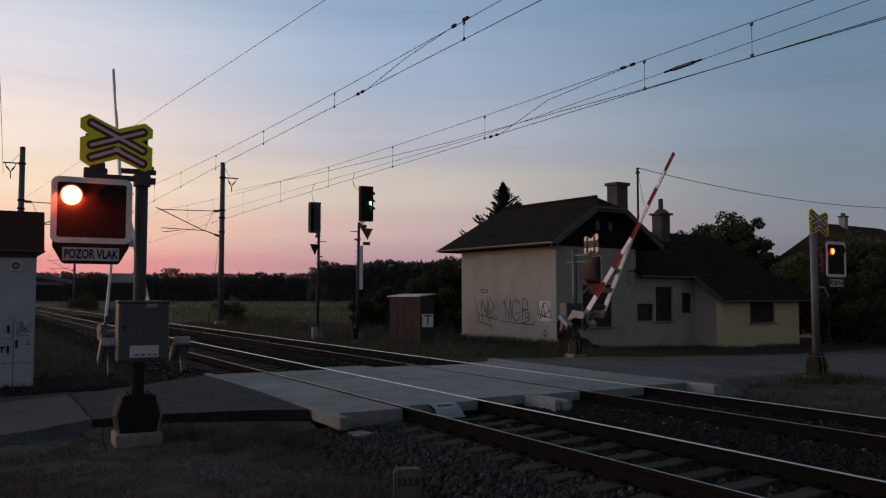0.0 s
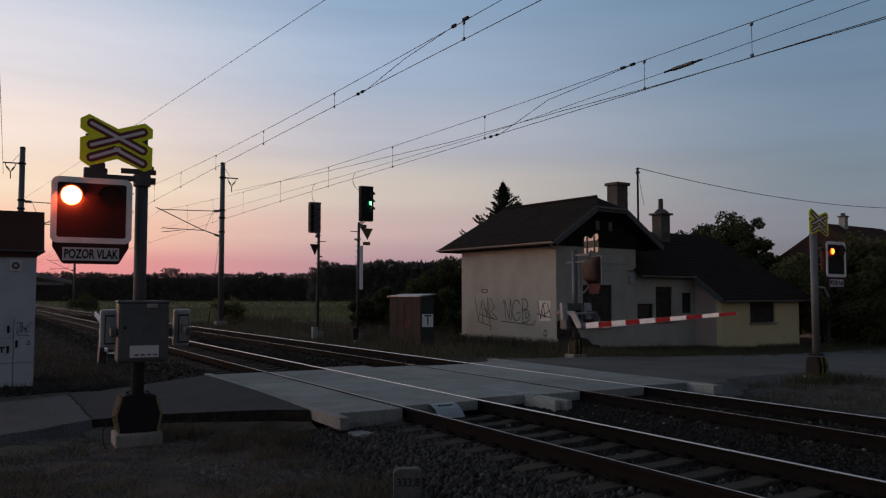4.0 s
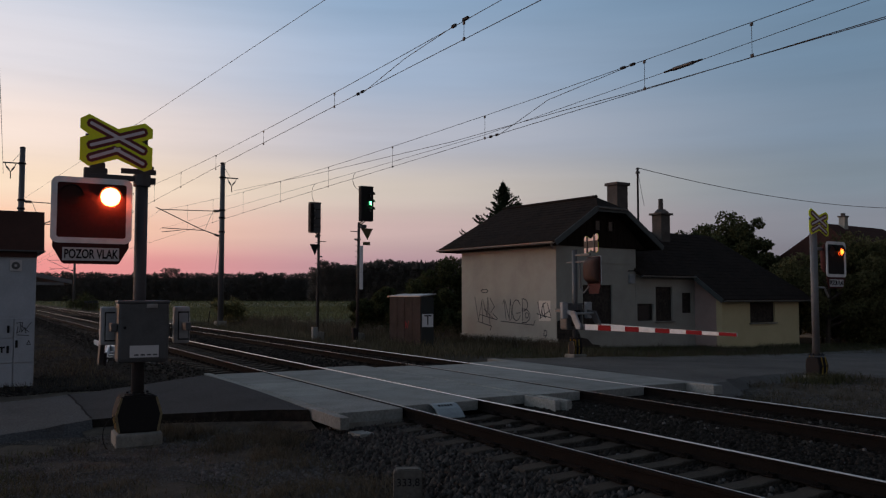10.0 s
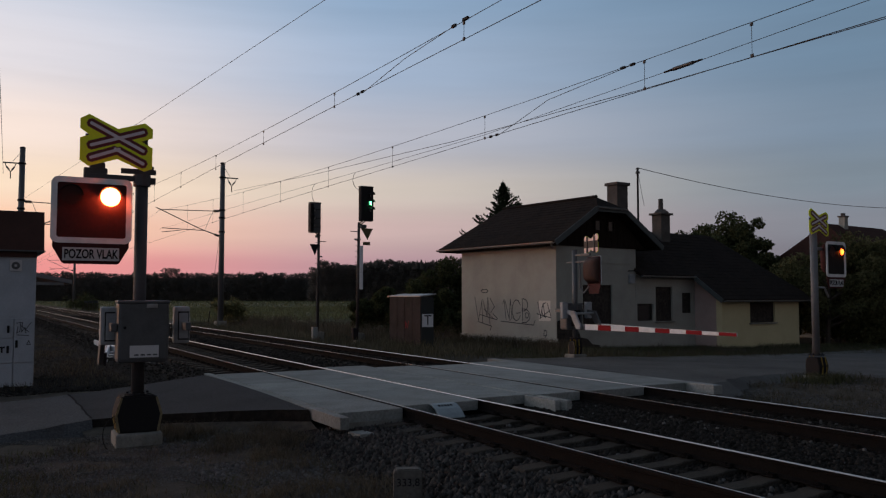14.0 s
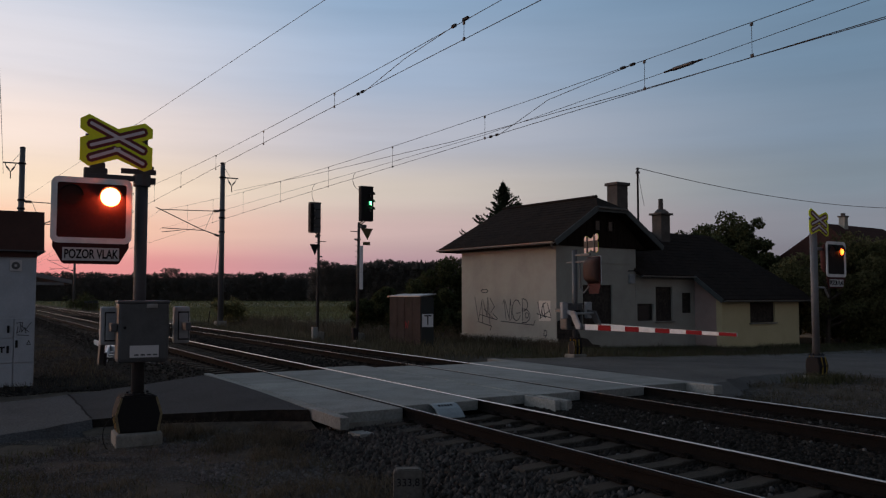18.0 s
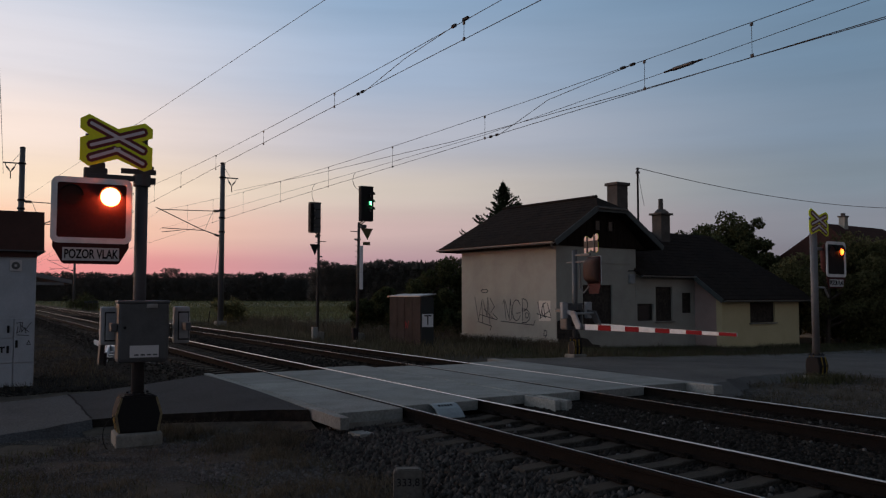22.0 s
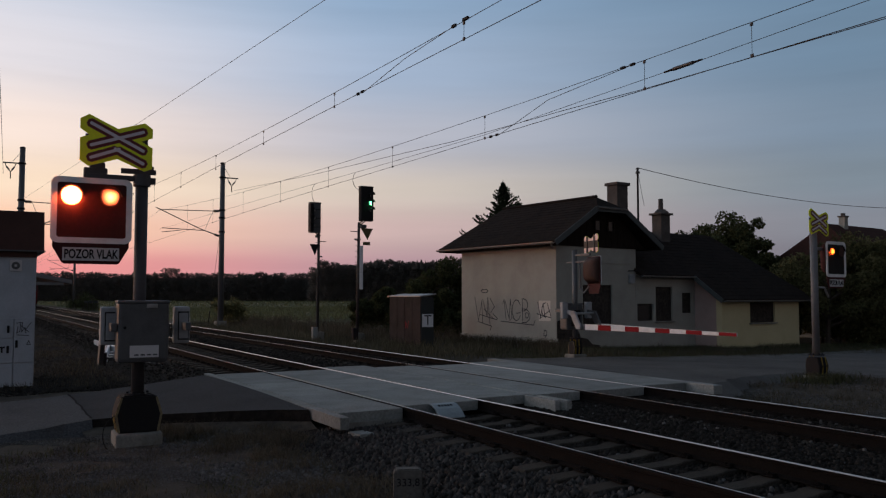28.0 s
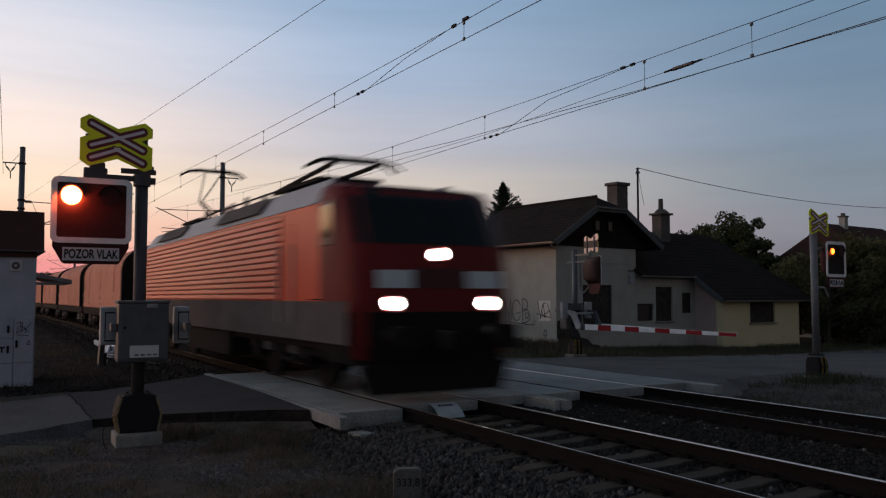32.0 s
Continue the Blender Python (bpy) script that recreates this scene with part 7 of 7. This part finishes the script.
        part("cab_door", box((s * (BODY_HW + 0.002), 3.05, 2.05), (0.02, 0.62, 1.85), bev=0.008), M_LOCO, t, "red cab door")
        part("handrail", cyl((s * (BODY_HW + 0.06), 2.66, 1.2), (s * (BODY_HW + 0.06), 2.66, 2.6), 0.018, 0.018, 8), M_GALV, t)
        part("handrail", cyl((s * (BODY_HW + 0.06), 3.44, 1.2), (s * (BODY_HW + 0.06), 3.44, 2.6), 0.018, 0.018, 8), M_GALV, t)
        part("step", box((s * 1.36, 3.05, 0.55), (0.22, 0.5, 0.04)), M_UNDER, t)
        part("underfloor_box", box((s * 1.05, LOCO_L / 2, 0.62), (0.7, 4.6, 0.55), bev=0.04), M_UNDER, t)
        part("mirror", box((s * (BODY_HW + 0.10), 1.42, 1.62), (0.2, 0.03, 0.02)), M_BLACK, t)
    part("roof", box((0, LOCO_L / 2 + 0.5, 3.66), (2.22, LOCO_L - 4.0, 0.10), bev=0.03), M_UNDER, t, "dark flat roof deck")
    part("floor_frame", box((0, LOCO_L / 2 + 0.4, 0.86), (2.6, LOCO_L - 1.4, 0.16)), M_UNDER, t)
    for y in np.arange(6.6, 12.6, 0.75):
        part("roof_insulator", cyl((-0.55 + 0.3 * math.sin(y * 3), y, 3.74), (-0.55 + 0.3 * math.sin(y * 3), y, 4.06), 0.09, 0.05, 10), M_INSUL, t)
    part("roof_bus_bar", cyl((-0.5, 5.6, 4.06), (-0.5, 13.2, 4.06), 0.025, 0.025, 6), M_UNDER, t)
    part("roof_box", box((0.3, 9.5, 3.88), (0.7, 2.6, 0.30), bev=0.04), M_LOCO_GREY, t)
    pantograph(t, 4.75, False)
    pantograph(t, 14.5, True)
    bogie(t, 4.3)
    bogie(t, LOCO_L - 4.3)
    return t


def make_wagon():
    t = thing("freight_wagon", pose(TRACKS[0], 0, 0), "covered freight wagon with a pale ribbed tarpaulin hood", "wagon", "freight wagons of the train")
    L, hw = 13.2, 1.40
    side = ((1.16, 0.0, 0), (1.26, 0.030, 1), (1.36, -0.012, 2), (1.47, 0.026, 3), (1.60, -0.008, 4), (1.74, 0.016, 5), (1.95, 0.0, 6), (2.3, 0.0, 7))

    def hoop(y, k=0.0, slack=0.0):
        # slack: loose creases low on the sheet, wandering along the wagon
        low = [(hw + k + slack * (c + 0.012 * math.sin(1.3 * y + 2.1 * i)), z) for z, c, i in side]
        pts = [(-u, y, z) for u, z in low]
        for i in range(13):
            a = math.pi * i / 12
            pts.append((-(hw + k) * math.cos(a), y, 2.72 + (0.98 + k) * math.sin(a)))
        return pts + [(u, y, z) for u, z in low[::-1]]
    secs = []
    for i in range(33):
        y = 0.42 + (L - 0.84) * i / 32
        secs.append(hoop(y, 0.008 * math.cos(i * math.pi / 2) + 0.006 * math.sin(i * 2.3), 1.0))
    part("tarpaulin_hood", loft(secs), M_TARP, t, "pale folding tarpaulin hood", True)
    for y in (0.35, L - 0.35):
        part("end_wall", loft([hoop(y - 0.14, 0.05), hoop(y + 0.10, 0.05)]), M_UNDER, t, "dark steel end wall")
    for y in np.linspace(2.6, L - 2.6, 3):
        part("hood_rib", loft([hoop(y - 0.03, 0.018), hoop(y + 0.03, 0.018)]), M_TARP, t)
    fr = bmesh.new()
    add_box(fr, (0, L / 2, 1.06), (2.75, L + 0.3, 0.20))
    for s in (-1, 1):
        add_box(fr, (s * 1.32, L / 2, 0.98), (0.10, L, 0.30))
    part("underframe", fr, M_UNDER, t)
    for y in (-0.35, L + 0.35):
        for s in (-1, 1):
            part("buffer", cyl((s * 0.875, y - 0.25, 1.05), (s * 0.875, y + 0.25, 1.05), 0.14, 0.14, 12), M_UNDER, t)
    bogie(t, 2.1, 1.8, 0.46)
    bogie(t, L - 2.1, 1.8, 0.46)
    return t


LOCO = make_loco()
WAGONS = [make_wagon()]
for k in range(5):
    WAGONS.append(copy_thing(WAGONS[0], pose(TRACKS[0], 30 + 14.0 * k, 0)))


# ---- what moves ----
def motions():
    angles = [(0.0, 53.0), (0.5, 45.9), (1.0, 39.1), (1.5, 32.5), (2.0, 26.4), (2.5, 20.7), (3.0, 15.2), (3.5, 10.0), (4.0, 5.2), (4.5, 1.2), (4.9, 0.0), (5.4, 0.0), (32.0, 0.0)]
    for boom, rise in zip(BOOMS, (1.065, 1.0)):
        p = boom.location.copy()
        walk(boom, [(t, pose(*p, a * rise + 0.4)) for t, a in angles])
    half = 0.4868
    for pair in LAMPS:
        for k, (lamp, out, dim, inside) in enumerate(pair):
            rows, t = [(0.0, out if k == 0 else inside)], 8.999 - 18 * half
            on = k == 0
            while t < 31.9:
                n = math.ceil(t * FPS)
                before, after = (n - 1) / FPS, n / FPS
                if on:
                    rows += [(before, out), (after, dim if after - t < 0.022 else inside), ((n + 1) / FPS, inside)]
                else:
                    rows += [(before, inside), (after, out)]
                on = not on
                t += half
            rows.append((32.0, out if on else inside))
            walk(lamp, rows)
    speed, nose = 28.6, 11.30
    times = [0.0, 4.0, 8.0, 12.0, 16.0, 20.0, 24.0, 28.0, 30.0, 31.0, 32.0]
    for back, ob in [(0.0, LOCO)] + [(22.1 + 14.0 * k, w) for k, w in enumerate(WAGONS)]:
        walk(ob, [(t, pose(TRACKS[0], nose + back + speed * (32.0 - t), 0)) for t in times])


motions()
